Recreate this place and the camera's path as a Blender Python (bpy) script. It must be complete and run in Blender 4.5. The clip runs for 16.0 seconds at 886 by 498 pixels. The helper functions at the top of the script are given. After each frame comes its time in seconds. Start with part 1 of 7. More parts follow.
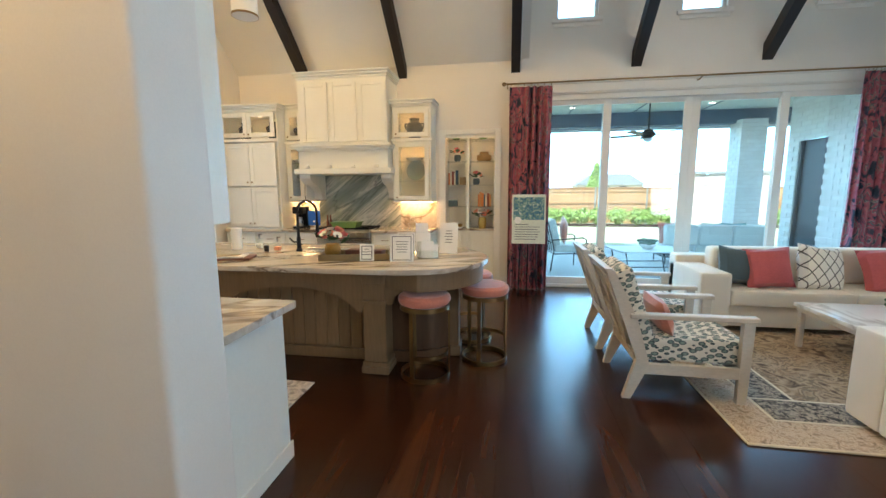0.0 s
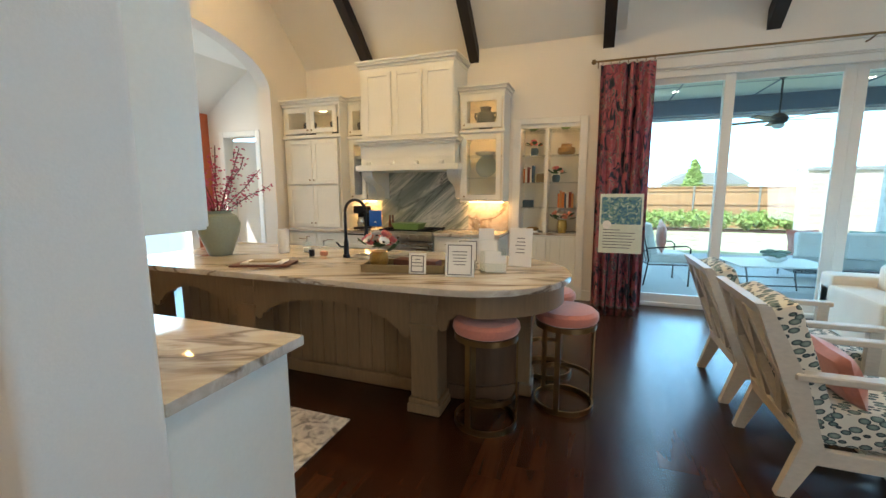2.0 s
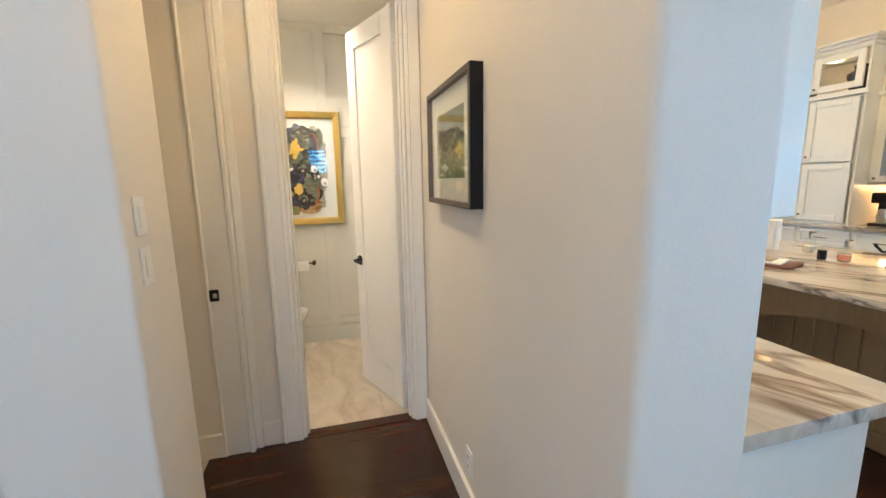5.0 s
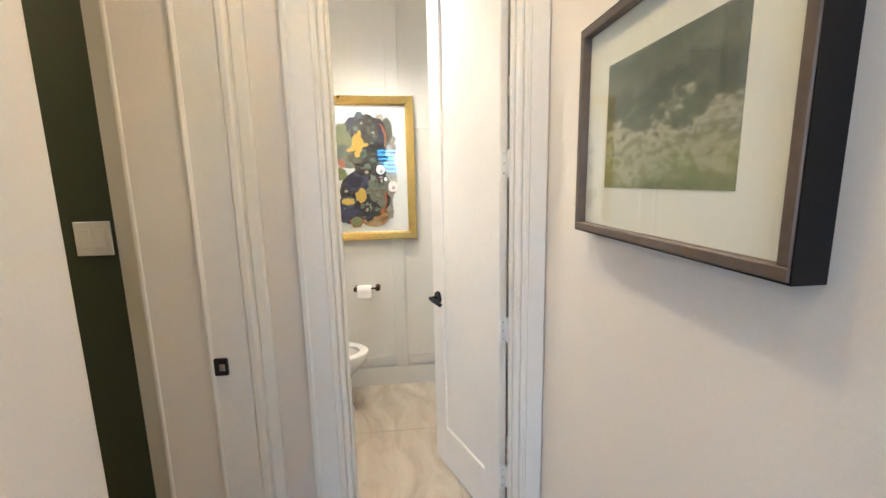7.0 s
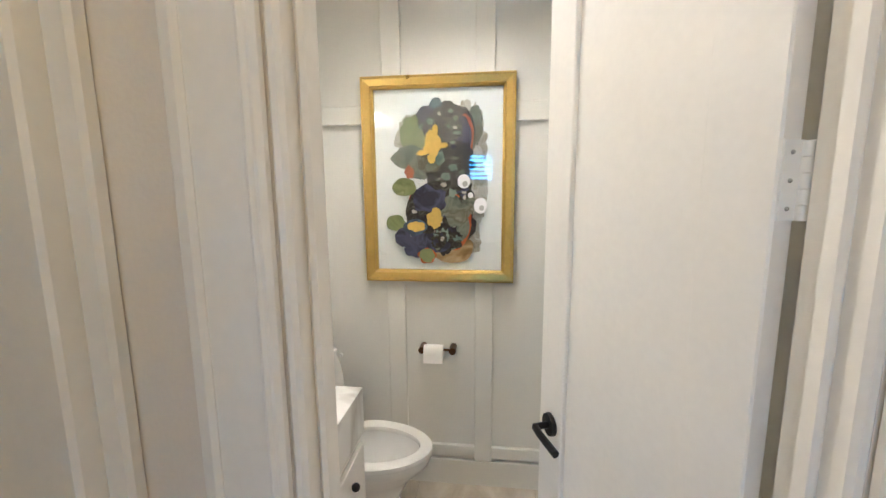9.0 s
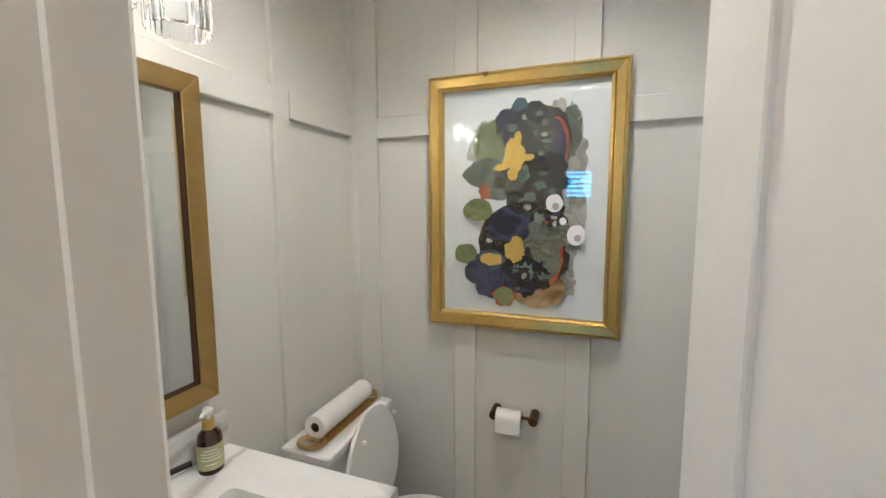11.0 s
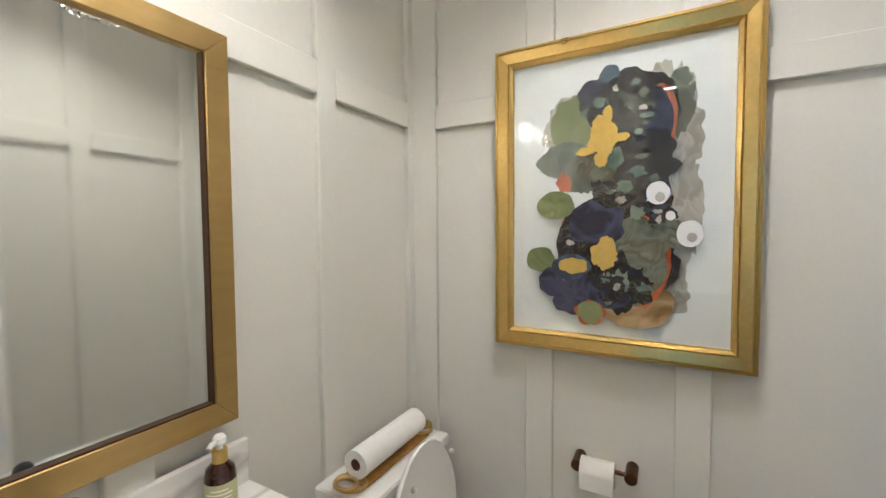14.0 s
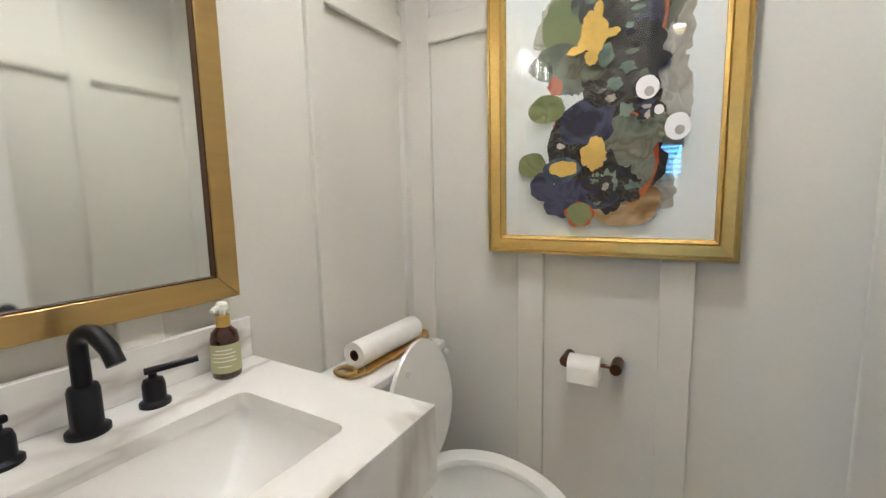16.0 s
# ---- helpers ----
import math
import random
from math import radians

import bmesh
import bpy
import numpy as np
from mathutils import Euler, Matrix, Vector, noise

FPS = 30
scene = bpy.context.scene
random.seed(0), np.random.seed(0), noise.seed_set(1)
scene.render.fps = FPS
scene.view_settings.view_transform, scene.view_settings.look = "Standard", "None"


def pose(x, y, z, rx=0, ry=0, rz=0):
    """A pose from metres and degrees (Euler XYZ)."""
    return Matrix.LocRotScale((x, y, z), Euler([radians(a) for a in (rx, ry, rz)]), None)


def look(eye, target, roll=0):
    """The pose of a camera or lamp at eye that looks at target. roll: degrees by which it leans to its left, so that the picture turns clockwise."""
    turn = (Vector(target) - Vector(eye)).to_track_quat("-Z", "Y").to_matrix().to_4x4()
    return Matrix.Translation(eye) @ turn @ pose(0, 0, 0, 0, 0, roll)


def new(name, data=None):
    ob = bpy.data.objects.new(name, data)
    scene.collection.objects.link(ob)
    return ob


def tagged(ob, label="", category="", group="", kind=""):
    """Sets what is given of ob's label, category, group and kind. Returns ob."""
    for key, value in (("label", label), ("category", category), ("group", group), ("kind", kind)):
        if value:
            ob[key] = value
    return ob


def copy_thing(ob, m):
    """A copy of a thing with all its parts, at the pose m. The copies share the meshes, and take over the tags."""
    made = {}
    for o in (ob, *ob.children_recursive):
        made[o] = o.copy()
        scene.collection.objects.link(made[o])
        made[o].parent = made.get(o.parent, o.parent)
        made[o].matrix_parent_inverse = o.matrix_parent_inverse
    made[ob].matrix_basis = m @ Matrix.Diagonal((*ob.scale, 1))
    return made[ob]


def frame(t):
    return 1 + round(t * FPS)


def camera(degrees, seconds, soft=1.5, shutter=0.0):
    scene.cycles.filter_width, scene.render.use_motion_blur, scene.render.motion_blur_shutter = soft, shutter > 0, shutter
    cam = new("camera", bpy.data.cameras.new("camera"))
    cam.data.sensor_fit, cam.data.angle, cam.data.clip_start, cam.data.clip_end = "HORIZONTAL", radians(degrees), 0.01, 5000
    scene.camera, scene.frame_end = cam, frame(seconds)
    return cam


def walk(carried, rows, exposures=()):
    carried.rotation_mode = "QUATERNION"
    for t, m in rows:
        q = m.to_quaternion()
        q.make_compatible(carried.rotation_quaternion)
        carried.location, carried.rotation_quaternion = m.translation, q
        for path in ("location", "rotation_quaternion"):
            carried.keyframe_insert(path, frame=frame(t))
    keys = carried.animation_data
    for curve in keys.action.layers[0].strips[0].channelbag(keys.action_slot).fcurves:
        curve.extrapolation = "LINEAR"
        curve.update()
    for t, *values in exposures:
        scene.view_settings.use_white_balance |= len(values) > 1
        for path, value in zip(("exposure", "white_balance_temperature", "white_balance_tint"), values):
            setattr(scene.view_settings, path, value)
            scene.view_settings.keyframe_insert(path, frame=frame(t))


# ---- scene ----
# ---- camera and walk ----
cam = camera(95.0, 16.0)
PATH = [
    (0, (0.347, 0.55, 1.495), (0.021, 2.503, 1.211), -0.3),
    (0.5, (0.326, 0.733, 1.472), (-0.024, 2.682, 1.19), -0.2),
    (1, (0.359, 0.969, 1.488), (-0.041, 2.909, 1.209), -0.2),
    (1.5, (0.334, 1.114, 1.481), (-0.172, 3.028, 1.2), -0.2),
    (2, (0.258, 1.254, 1.478), (-0.416, 3.115, 1.194), -0.2),
    (2.5, (0.201, 1.352, 1.463), (-0.717, 3.105, 1.177), -0.2),
    (3, (0.19, 1.377, 1.476), (-1.037, 2.927, 1.172), -0.5),
    (3.5, (0.165, 1.341, 1.46), (-1.344, 2.616, 1.146), -0.6),
    (4, (0.134, 1.285, 1.465), (-1.577, 2.267, 1.135), -0.5),
    (4.5, (-0.009, 1.214, 1.468), (-1.847, 1.929, 1.133), -0.7),
    (5, (-0.207, 1.141, 1.459), (-2.107, 1.669, 1.124), -1.0),
    (5.2, (-0.305, 1.143, 1.455), (-2.221, 1.605, 1.112), -1.1),
    (7.3, (-1.288, 1.153, 1.509), (-3.257, 1.26, 1.177), -0.9),
    (7.5, (-1.41, 1.189, 1.523), (-3.382, 1.21, 1.189), -0.7),
    (8, (-1.626, 1.207, 1.523), (-3.6, 1.137, 1.205), -0.3),
    (8.5, (-1.832, 1.192, 1.528), (-3.802, 1.049, 1.216), -0.5),
    (9, (-2.037, 1.173, 1.542), (-4.0, 0.931, 1.244), -0.5),
    (11.5, (-2.491, 1.168, 1.583), (-4.312, 0.366, 1.376), -0.7),
    (12, (-2.549, 1.155, 1.61), (-4.329, 0.263, 1.417), -1.2),
    (12.5, (-2.591, 1.1, 1.587), (-4.369, 0.195, 1.448), -0.8),
    (13, (-2.637, 1.09, 1.559), (-4.394, 0.144, 1.438), -0.7),
    (13.5, (-2.644, 1.066, 1.51), (-4.406, 0.124, 1.42), -0.4),
    (14, (-2.657, 1.062, 1.472), (-4.407, 0.098, 1.38), -0.4),
    (14.5, (-2.67, 1.072, 1.423), (-4.4, 0.076, 1.309), -0.7),
    (15, (-2.672, 1.112, 1.394), (-4.366, 0.061, 1.229), -1.2),
    (15.5, (-2.651, 1.106, 1.329), (-4.365, 0.093, 1.142), -1.2),
    (16, (-2.637, 1.128, 1.275), (-4.354, 0.131, 1.034), -1.2),
]
walk(cam, [(t, look(eye, target, roll)) for t, eye, target, roll in PATH], exposures=[(0, 1.1, 6150, 10), (1.5, 0.9, 6250, 10), (2.5, 0.85, 6450, 10), (3.0, 0.95, 6500, 10), (3.5, 1.1, 6100, 10), (4.5, 1.35, 5800, 10), (5.2, 1.35, 5550, 10), (7.3, 1.6, 4950, 10), (9.0, 1.1, 4850, 10), (11.5, 0.6, 4700, 10), (12.5, 0.65, 4750, 10), (14, 0.8, 4750, 10), (16, 0.92, 4750, 10)])

# ---- world, sun, lights ----
world = bpy.data.worlds.new("sky")
scene.world = world
world.use_nodes = True
wn = world.node_tree
sky = wn.nodes.new("ShaderNodeTexSky")
sky.sky_type = "NISHITA"
sky.sun_disc = False
sky.sun_elevation, sky.sun_rotation = radians(50), radians(200)
bgn = wn.nodes["Background"]
bgn.inputs["Strength"].default_value = 0.15
wn.links.new(sky.outputs[0], bgn.inputs[0])
sun = new("sun", bpy.data.lights.new("sun", "SUN"))
sun.data.energy, sun.data.angle, sun.data.color = 5.0, radians(0.5), (1.0, 0.96, 0.90)
sun.matrix_world = look((-7, -14, 20), (0, 0, 0))

WARM = (1.0, 0.645, 0.235)
SOFTW = (1.0, 0.78, 0.53)


def area(name, loc, target, sx, sy, watts, color=SOFTW):
    lt = bpy.data.lights.new(name, "AREA")
    lt.shape, lt.size, lt.size_y, lt.energy, lt.color = "RECTANGLE", sx, sy, watts, color
    ob = new(name, lt)
    ob.matrix_world = look(loc, target)
    return ob


def spot(name, loc, watts, color=SOFTW, r=0.05, cone=150):
    lt = bpy.data.lights.new(name, "SPOT")
    lt.energy, lt.color, lt.shadow_soft_size, lt.spot_size, lt.spot_blend = watts, color, r, radians(cone), 0.6
    ob = new(name, lt)
    ob.matrix_world = look(loc, (loc[0], loc[1] + 0.001, loc[2] - 1))
    return ob


# added area lamps stand in for daylight at the sliding doors, nook and entry
# strong blue here gives the floor its blue window reflection
area("slider_daylight_fill", (2.85, 6.915, 1.3), (2.85, 0, 0.9), 4.3, 2.3, 50, (0.24, 0.60, 1.0))
area("nook_daylight_fill", (-6.45, 4.9, 1.7), (-2, 4.9, 1.2), 3.0, 2.2, 30, (0.85, 0.95, 1.0))
# no window seen here; added to brighten the hall pier and wall end
area("entry_daylight_fill", (5.5, -1.6, 1.7), (0, -1.0, 1.2), 2.0, 2.2, 36, (0.94, 0.95, 0.98))
# great-room, nook and study downlights are unseen, added to light the rooms
CANS = [(-3.0, 2.9, 4.85, 38), (-0.6, 2.9, 4.85, 38), (-3.0, 4.9, 4.85, 42), (-0.6, 4.9, 4.85, 42), (2.4, 2.4, 4.85, 22), (2.4, 4.9, 4.85, 22),
        (-0.4, -0.8, 4.85, 12), (2.4, -0.8, 4.85, 16), (-1.9, 1.1, 2.75, 9), (-0.95, 1.07, 2.75, 5), (-3.25, 1.0, 2.75, 26), (-5.3, 5.6, 3.5, 18), (-2.3, -0.7, 2.75, 9), (1.6, 8.0, 3.22, 45), (4.3, 8.0, 3.22, 45), (1.6, 9.8, 3.22, 45), (4.3, 9.8, 3.22, 45)]
for cx, cy, cz, w in CANS:
    # patio spots are tinted blue and widened to stand in for sky bounce
    spot("downlight_lamp", (cx, cy, cz - 0.03), w * 1.22, (0.55, 0.82, 1.0) if cy > 7 else WARM if cz < 3 and cx > -3 or cy > 2.5 and cx < 0 else SOFTW, 0.30 if cy > 7 else 0.05, 122 if cx == -3.25 else 150)

# bulbs of the vanity light
for bx in (-3.05, -2.90, -2.75):
    lt = bpy.data.lights.new("vanity_bulb_lamp", "POINT")
    lt.energy, lt.color, lt.shadow_soft_size = 5.2, (1.0, 0.80, 0.58), 0.03
    new("vanity_bulb_lamp", lt).matrix_world = pose(bx, 0.386, 2.01)

# ---- materials ----


def nodes_of(m):
    m.use_nodes = True
    nt = m.node_tree
    return nt, nt.nodes, nt.links, nt.nodes["Principled BSDF"]


def rgb(h):
    return tuple(((int(h[i:i + 2], 16) / 255) ** 2.2) for i in (0, 2, 4)) + (1,)


def mat(name, color, rough=0.5, metal=0.0, vary=0.08, scale=6.0, bump=0.05, fine=60.0, stretch=(1, 1, 1), island=0.0, coat=0.0, spec=0.5, sheen=0.0):
    """A base colour with two scales of variation, fine relief and uneven gloss."""
    m = bpy.data.materials.new(name)
    nt, N, L, P = nodes_of(m)
    if isinstance(color, str):
        color = rgb(color)
    tc = N.new("ShaderNodeTexCoord")
    mp = N.new("ShaderNodeMapping")
    mp.inputs["Scale"].default_value = stretch
    L.new(tc.outputs["Object"], mp.inputs[0])
    big, small = N.new("ShaderNodeTexNoise"), N.new("ShaderNodeTexNoise")
    for n, s, d in ((big, scale, 3), (small, fine, 4)):
        n.inputs["Scale"].default_value, n.inputs["Detail"].default_value = s, d
        L.new(mp.outputs[0], n.inputs["Vector"])
    mix = N.new("ShaderNodeMath")
    mix.operation = "ADD"
    L.new(big.outputs[0], mix.inputs[0])
    L.new(small.outputs[0], mix.inputs[1])
    hsv = N.new("ShaderNodeHueSaturation")
    hsv.inputs["Color"].default_value = color
    mr = N.new("ShaderNodeMapRange")
    mr.inputs[1].default_value, mr.inputs[2].default_value = 0.6, 1.4
    mr.inputs[3].default_value, mr.inputs[4].default_value = 1 - vary, 1 + vary
    L.new(mix.outputs[0], mr.inputs[0])
    if island:
        oi = N.new("ShaderNodeObjectInfo")
        m2 = N.new("ShaderNodeMapRange")
        m2.inputs[3].default_value, m2.inputs[4].default_value = 1 - island, 1 + island
        L.new(oi.outputs["Random"], m2.inputs[0])
        mu = N.new("ShaderNodeMath")
        mu.operation = "MULTIPLY"
        L.new(mr.outputs[0], mu.inputs[0])
        L.new(m2.outputs[0], mu.inputs[1])
        L.new(mu.outputs[0], hsv.inputs["Value"])
    else:
        L.new(mr.outputs[0], hsv.inputs["Value"])
    L.new(hsv.outputs[0], P.inputs["Base Color"])
    rr = N.new("ShaderNodeMapRange")
    rr.inputs[3].default_value, rr.inputs[4].default_value = max(0.02, rough - 0.06), min(1, rough + 0.06)
    L.new(big.outputs[0], rr.inputs[0])
    L.new(rr.outputs[0], P.inputs["Roughness"])
    P.inputs["Metallic"].default_value = metal
    P.inputs["Coat Weight"].default_value = coat
    P.inputs["Coat Roughness"].default_value = 0.08
    P.inputs["Specular IOR Level"].default_value = spec
    P.inputs["Sheen Weight"].default_value = sheen
    if bump:
        b = N.new("ShaderNodeBump")
        b.inputs["Strength"].default_value, b.inputs["Distance"].default_value = bump, 0.004
        L.new(small.outputs[0], b.inputs["Height"])
        L.new(b.outputs[0], P.inputs["Normal"])
    return m


def ramp(N, stops):
    r = N.new("ShaderNodeValToRGB")
    e = r.color_ramp.elements
    while len(e) > 1:
        e.remove(e[-1])
    e[0].position, e[0].color = stops[0][0], stops[0][1] if not isinstance(stops[0][1], str) else rgb(stops[0][1])
    for p, c in stops[1:]:
        k = e.new(p)
        k.color = rgb(c) if isinstance(c, str) else c
    return r


def stone(name, stops, scale, rough, stretch, turn=(0, 0, 0), distort=2.0, bump=0.0, vein=None):
    """Veined stone: a stretched, warped noise through a colour ramp, with thin dark veins."""
    m = bpy.data.materials.new(name)
    nt, N, L, P = nodes_of(m)
    tc, mp = N.new("ShaderNodeTexCoord"), N.new("ShaderNodeMapping")
    mp.vector_type = "TEXTURE"
    mp.inputs["Rotation"].default_value = [radians(a) for a in turn]
    L.new(tc.outputs["Object"], mp.inputs[0])
    m2 = N.new("ShaderNodeMapping")
    m2.inputs["Scale"].default_value = stretch
    L.new(mp.outputs[0], m2.inputs[0])
    n = N.new("ShaderNodeTexNoise")
    n.inputs["Scale"].default_value, n.inputs["Detail"].default_value, n.inputs["Distortion"].default_value = scale, 8, distort
    n.inputs["Roughness"].default_value = 0.62
    L.new(m2.outputs[0], n.inputs["Vector"])
    r = ramp(N, stops)
    L.new(n.outputs[0], r.inputs[0])
    out = r.outputs[0]
    if vein:
        w = N.new("ShaderNodeTexNoise")
        w.inputs["Scale"].default_value, w.inputs["Detail"].default_value, w.inputs["Distortion"].default_value = vein[1], 5, vein[3]
        L.new(m2.outputs[0], w.inputs["Vector"])
        a = N.new("ShaderNodeMath")
        a.operation = "SUBTRACT"
        a.inputs[1].default_value = 0.5
        L.new(w.outputs[0], a.inputs[0])
        ab = N.new("ShaderNodeMath")
        ab.operation = "ABSOLUTE"
        L.new(a.outputs[0], ab.inputs[0])
        mr = N.new("ShaderNodeMapRange")
        mr.inputs[1].default_value, mr.inputs[2].default_value, mr.inputs[3].default_value, mr.inputs[4].default_value = 0.0, vein[2], vein[4], 0.0
        L.new(ab.outputs[0], mr.inputs[0])
        mx = N.new("ShaderNodeMixRGB")
        mx.inputs[2].default_value = rgb(vein[0])
        L.new(mr.outputs[0], mx.inputs[0])
        L.new(out, mx.inputs[1])
        out = mx.outputs[0]
    L.new(out, P.inputs["Base Color"])
    P.inputs["Roughness"].default_value = rough
    return m


def emitter(name, color, strength):
    m = bpy.data.materials.new(name)
    nt, N, L, P = nodes_of(m)
    P.inputs["Base Color"].default_value = color
    P.inputs["Emission Color"].default_value = color
    P.inputs["Emission Strength"].default_value = strength
    return m


def glassy(name, color=(1, 1, 1, 1), rough=0.0, ior=1.45):
    m = bpy.data.materials.new(name)
    nt, N, L, P = nodes_of(m)
    P.inputs["Base Color"].default_value = color
    P.inputs["Roughness"].default_value = rough
    P.inputs["Transmission Weight"].default_value = 1.0
    P.inputs["IOR"].default_value = ior
    return m


def thin_pane(name, tint=(1, 1, 1, 1)):
    """A flat pane: clear, with a mirror gloss that rises towards grazing."""
    m = bpy.data.materials.new(name)
    nt, N, L, P = nodes_of(m)
    N.remove(P)
    t, g, f, mx = N.new("ShaderNodeBsdfTransparent"), N.new("ShaderNodeBsdfGlossy"), N.new("ShaderNodeLayerWeight"), N.new("ShaderNodeMixShader")
    pw, ml = N.new("ShaderNodeMath"), N.new("ShaderNodeMath")
    pw.operation, ml.operation = "POWER", "MULTIPLY_ADD"
    pw.inputs[1].default_value, ml.inputs[1].default_value, ml.inputs[2].default_value = 5.0, 0.92, 0.07
    t.inputs[0].default_value = tint
    g.inputs["Roughness"].default_value = 0.01
    L.new(f.outputs["Facing"], pw.inputs[0])
    L.new(pw.outputs[0], ml.inputs[0])
    L.new(ml.outputs[0], mx.inputs[0])
    L.new(t.outputs[0], mx.inputs[1])
    L.new(g.outputs[0], mx.inputs[2])
    L.new(mx.outputs[0], N["Material Output"].inputs[0])
    return m


def wood_floor(name):
    m = bpy.data.materials.new(name)
    nt, N, L, P = nodes_of(m)
    tc, oi = N.new("ShaderNodeTexCoord"), N.new("ShaderNodeObjectInfo")
    add = N.new("ShaderNodeVectorMath")
    add.operation = "MULTIPLY_ADD"
    L.new(oi.outputs["Random"], add.inputs[0])
    add.inputs[1].default_value = (7, 13, 5)
    L.new(tc.outputs["Object"], add.inputs[2])
    mp = N.new("ShaderNodeMapping")
    mp.inputs["Scale"].default_value = (1, 0.09, 1)
    L.new(add.outputs[0], mp.inputs[0])
    n1, n2 = N.new("ShaderNodeTexNoise"), N.new("ShaderNodeTexNoise")
    n1.inputs["Scale"].default_value, n1.inputs["Detail"].default_value, n1.inputs["Distortion"].default_value = 11, 6, 0.7
    n2.inputs["Scale"].default_value, n2.inputs["Detail"].default_value = 110, 4
    for n in (n1, n2):
        L.new(mp.outputs[0], n.inputs["Vector"])
    r = ramp(N, [(0.2, "2a170f"), (0.45, "3a2216"), (0.62, "462a1b"), (0.85, "352014")])
    L.new(n1.outputs[0], r.inputs[0])
    hs = N.new("ShaderNodeHueSaturation")
    mr = N.new("ShaderNodeMapRange")
    mr.inputs[3].default_value, mr.inputs[4].default_value = 0.55, 1.15
    L.new(oi.outputs["Random"], mr.inputs[0])
    L.new(mr.outputs[0], hs.inputs["Value"])
    L.new(r.outputs[0], hs.inputs["Color"])
    L.new(hs.outputs[0], P.inputs["Base Color"])
    rr = N.new("ShaderNodeMapRange")
    rr.inputs[3].default_value, rr.inputs[4].default_value = 0.20, 0.30
    P.inputs["Specular IOR Level"].default_value = 0.38
    L.new(n1.outputs[0], rr.inputs[0])
    L.new(rr.outputs[0], P.inputs["Roughness"])
    b = N.new("ShaderNodeBump")
    b.inputs["Strength"].default_value, b.inputs["Distance"].default_value = 0.06, 0.002
    L.new(n2.outputs[0], b.inputs["Height"])
    L.new(b.outputs[0], P.inputs["Normal"])
    return m


def leaf_fabric(name):
    m = bpy.data.materials.new(name)
    nt, N, L, P = nodes_of(m)
    tc, mp = N.new("ShaderNodeTexCoord"), N.new("ShaderNodeMapping")
    mp.inputs["Scale"].default_value = (18, 31, 31)
    mp.inputs["Rotation"].default_value = (0.5, 0.6, 0.4)
    L.new(tc.outputs["Object"], mp.inputs[0])
    v = N.new("ShaderNodeTexVoronoi")
    v.inputs["Scale"].default_value = 1.0
    v.inputs["Randomness"].default_value = 0.35
    L.new(mp.outputs[0], v.inputs["Vector"])
    r = ramp(N, [(0.0, "96a398"), (0.24, "7f8f87"), (0.36, "63746f"), (0.41, "36444a"), (0.46, "36444a"), (0.485, "e2dccd"), (1.0, "e2dccd")])
    L.new(v.outputs["Distance"], r.inputs[0])
    n = N.new("ShaderNodeTexNoise")
    n.inputs["Scale"].default_value = 90
    L.new(tc.outputs["Object"], n.inputs["Vector"])
    L.new(r.outputs[0], P.inputs["Base Color"])
    P.inputs["Roughness"].default_value = 0.9
    b = N.new("ShaderNodeBump")
    b.inputs["Strength"].default_value = 0.15
    L.new(n.outputs[0], b.inputs["Height"])
    L.new(b.outputs[0], P.inputs["Normal"])
    return m


def blotch_fabric(name, stops, scale, stretch=(1, 1, 1), rough=0.9, distort=1.0):
    m = bpy.data.materials.new(name)
    nt, N, L, P = nodes_of(m)
    tc, mp = N.new("ShaderNodeTexCoord"), N.new("ShaderNodeMapping")
    mp.inputs["Scale"].default_value = stretch
    L.new(tc.outputs["Object"], mp.inputs[0])
    n = N.new("ShaderNodeTexNoise")
    n.inputs["Scale"].default_value, n.inputs["Detail"].default_value, n.inputs["Distortion"].default_value = scale, 5, distort
    L.new(mp.outputs[0], n.inputs["Vector"])
    r = ramp(N, stops)
    r.color_ramp.interpolation = "LINEAR"
    L.new(n.outputs[0], r.inputs[0])
    L.new(r.outputs[0], P.inputs["Base Color"])
    P.inputs["Roughness"].default_value = rough
    f = N.new("ShaderNodeTexNoise")
    f.inputs["Scale"].default_value = 150
    L.new(tc.outputs["Object"], f.inputs["Vector"])
    b = N.new("ShaderNodeBump")
    b.inputs["Strength"].default_value = 0.2
    L.new(f.outputs[0], b.inputs["Height"])
    L.new(b.outputs[0], P.inputs["Normal"])
    return m


M = {}
M["wall"] = mat("wall_paint", "e9e2d8", 0.6, vary=0.03, scale=2.0, bump=0.12, fine=140)
M["ceil"] = mat("ceiling_paint", "ece8df", 0.7, vary=0.03, scale=2.0, bump=0.1, fine=120)
M["trim"] = mat("trim_paint", "eeeae2", 0.35, vary=0.03, scale=3, bump=0.02)
M["cab"] = mat("cabinet_paint", "eeebe0", 0.38, vary=0.03, scale=4, bump=0.02)
M["pwall"] = mat("powder_paint", "dedcd3", 0.42, vary=0.025, scale=3, bump=0.06, fine=120)
M["green"] = mat("green_paint", "434c3d", 0.55, vary=0.05, scale=3)
M["orange"] = mat("orange_paint", "b5603c", 0.7, vary=0.05)
M["floor"] = wood_floor("dark_oak")
M["sub"] = mat("subfloor", "1c100a", 0.8)
M["tile"] = stone("beige_tile", [(0.3, "a89a86"), (0.5, "c2b7a5"), (0.7, "d3cabb")], 2.2, 0.35, (1, 2.2, 1), distort=1.2)
M["grout"] = mat("grout", "8d8475", 0.9)
M["beam"] = mat("dark_beam", "2a211c", 0.6, vary=0.3, scale=5, stretch=(1, 0.15, 0.15), bump=0.3, fine=40)
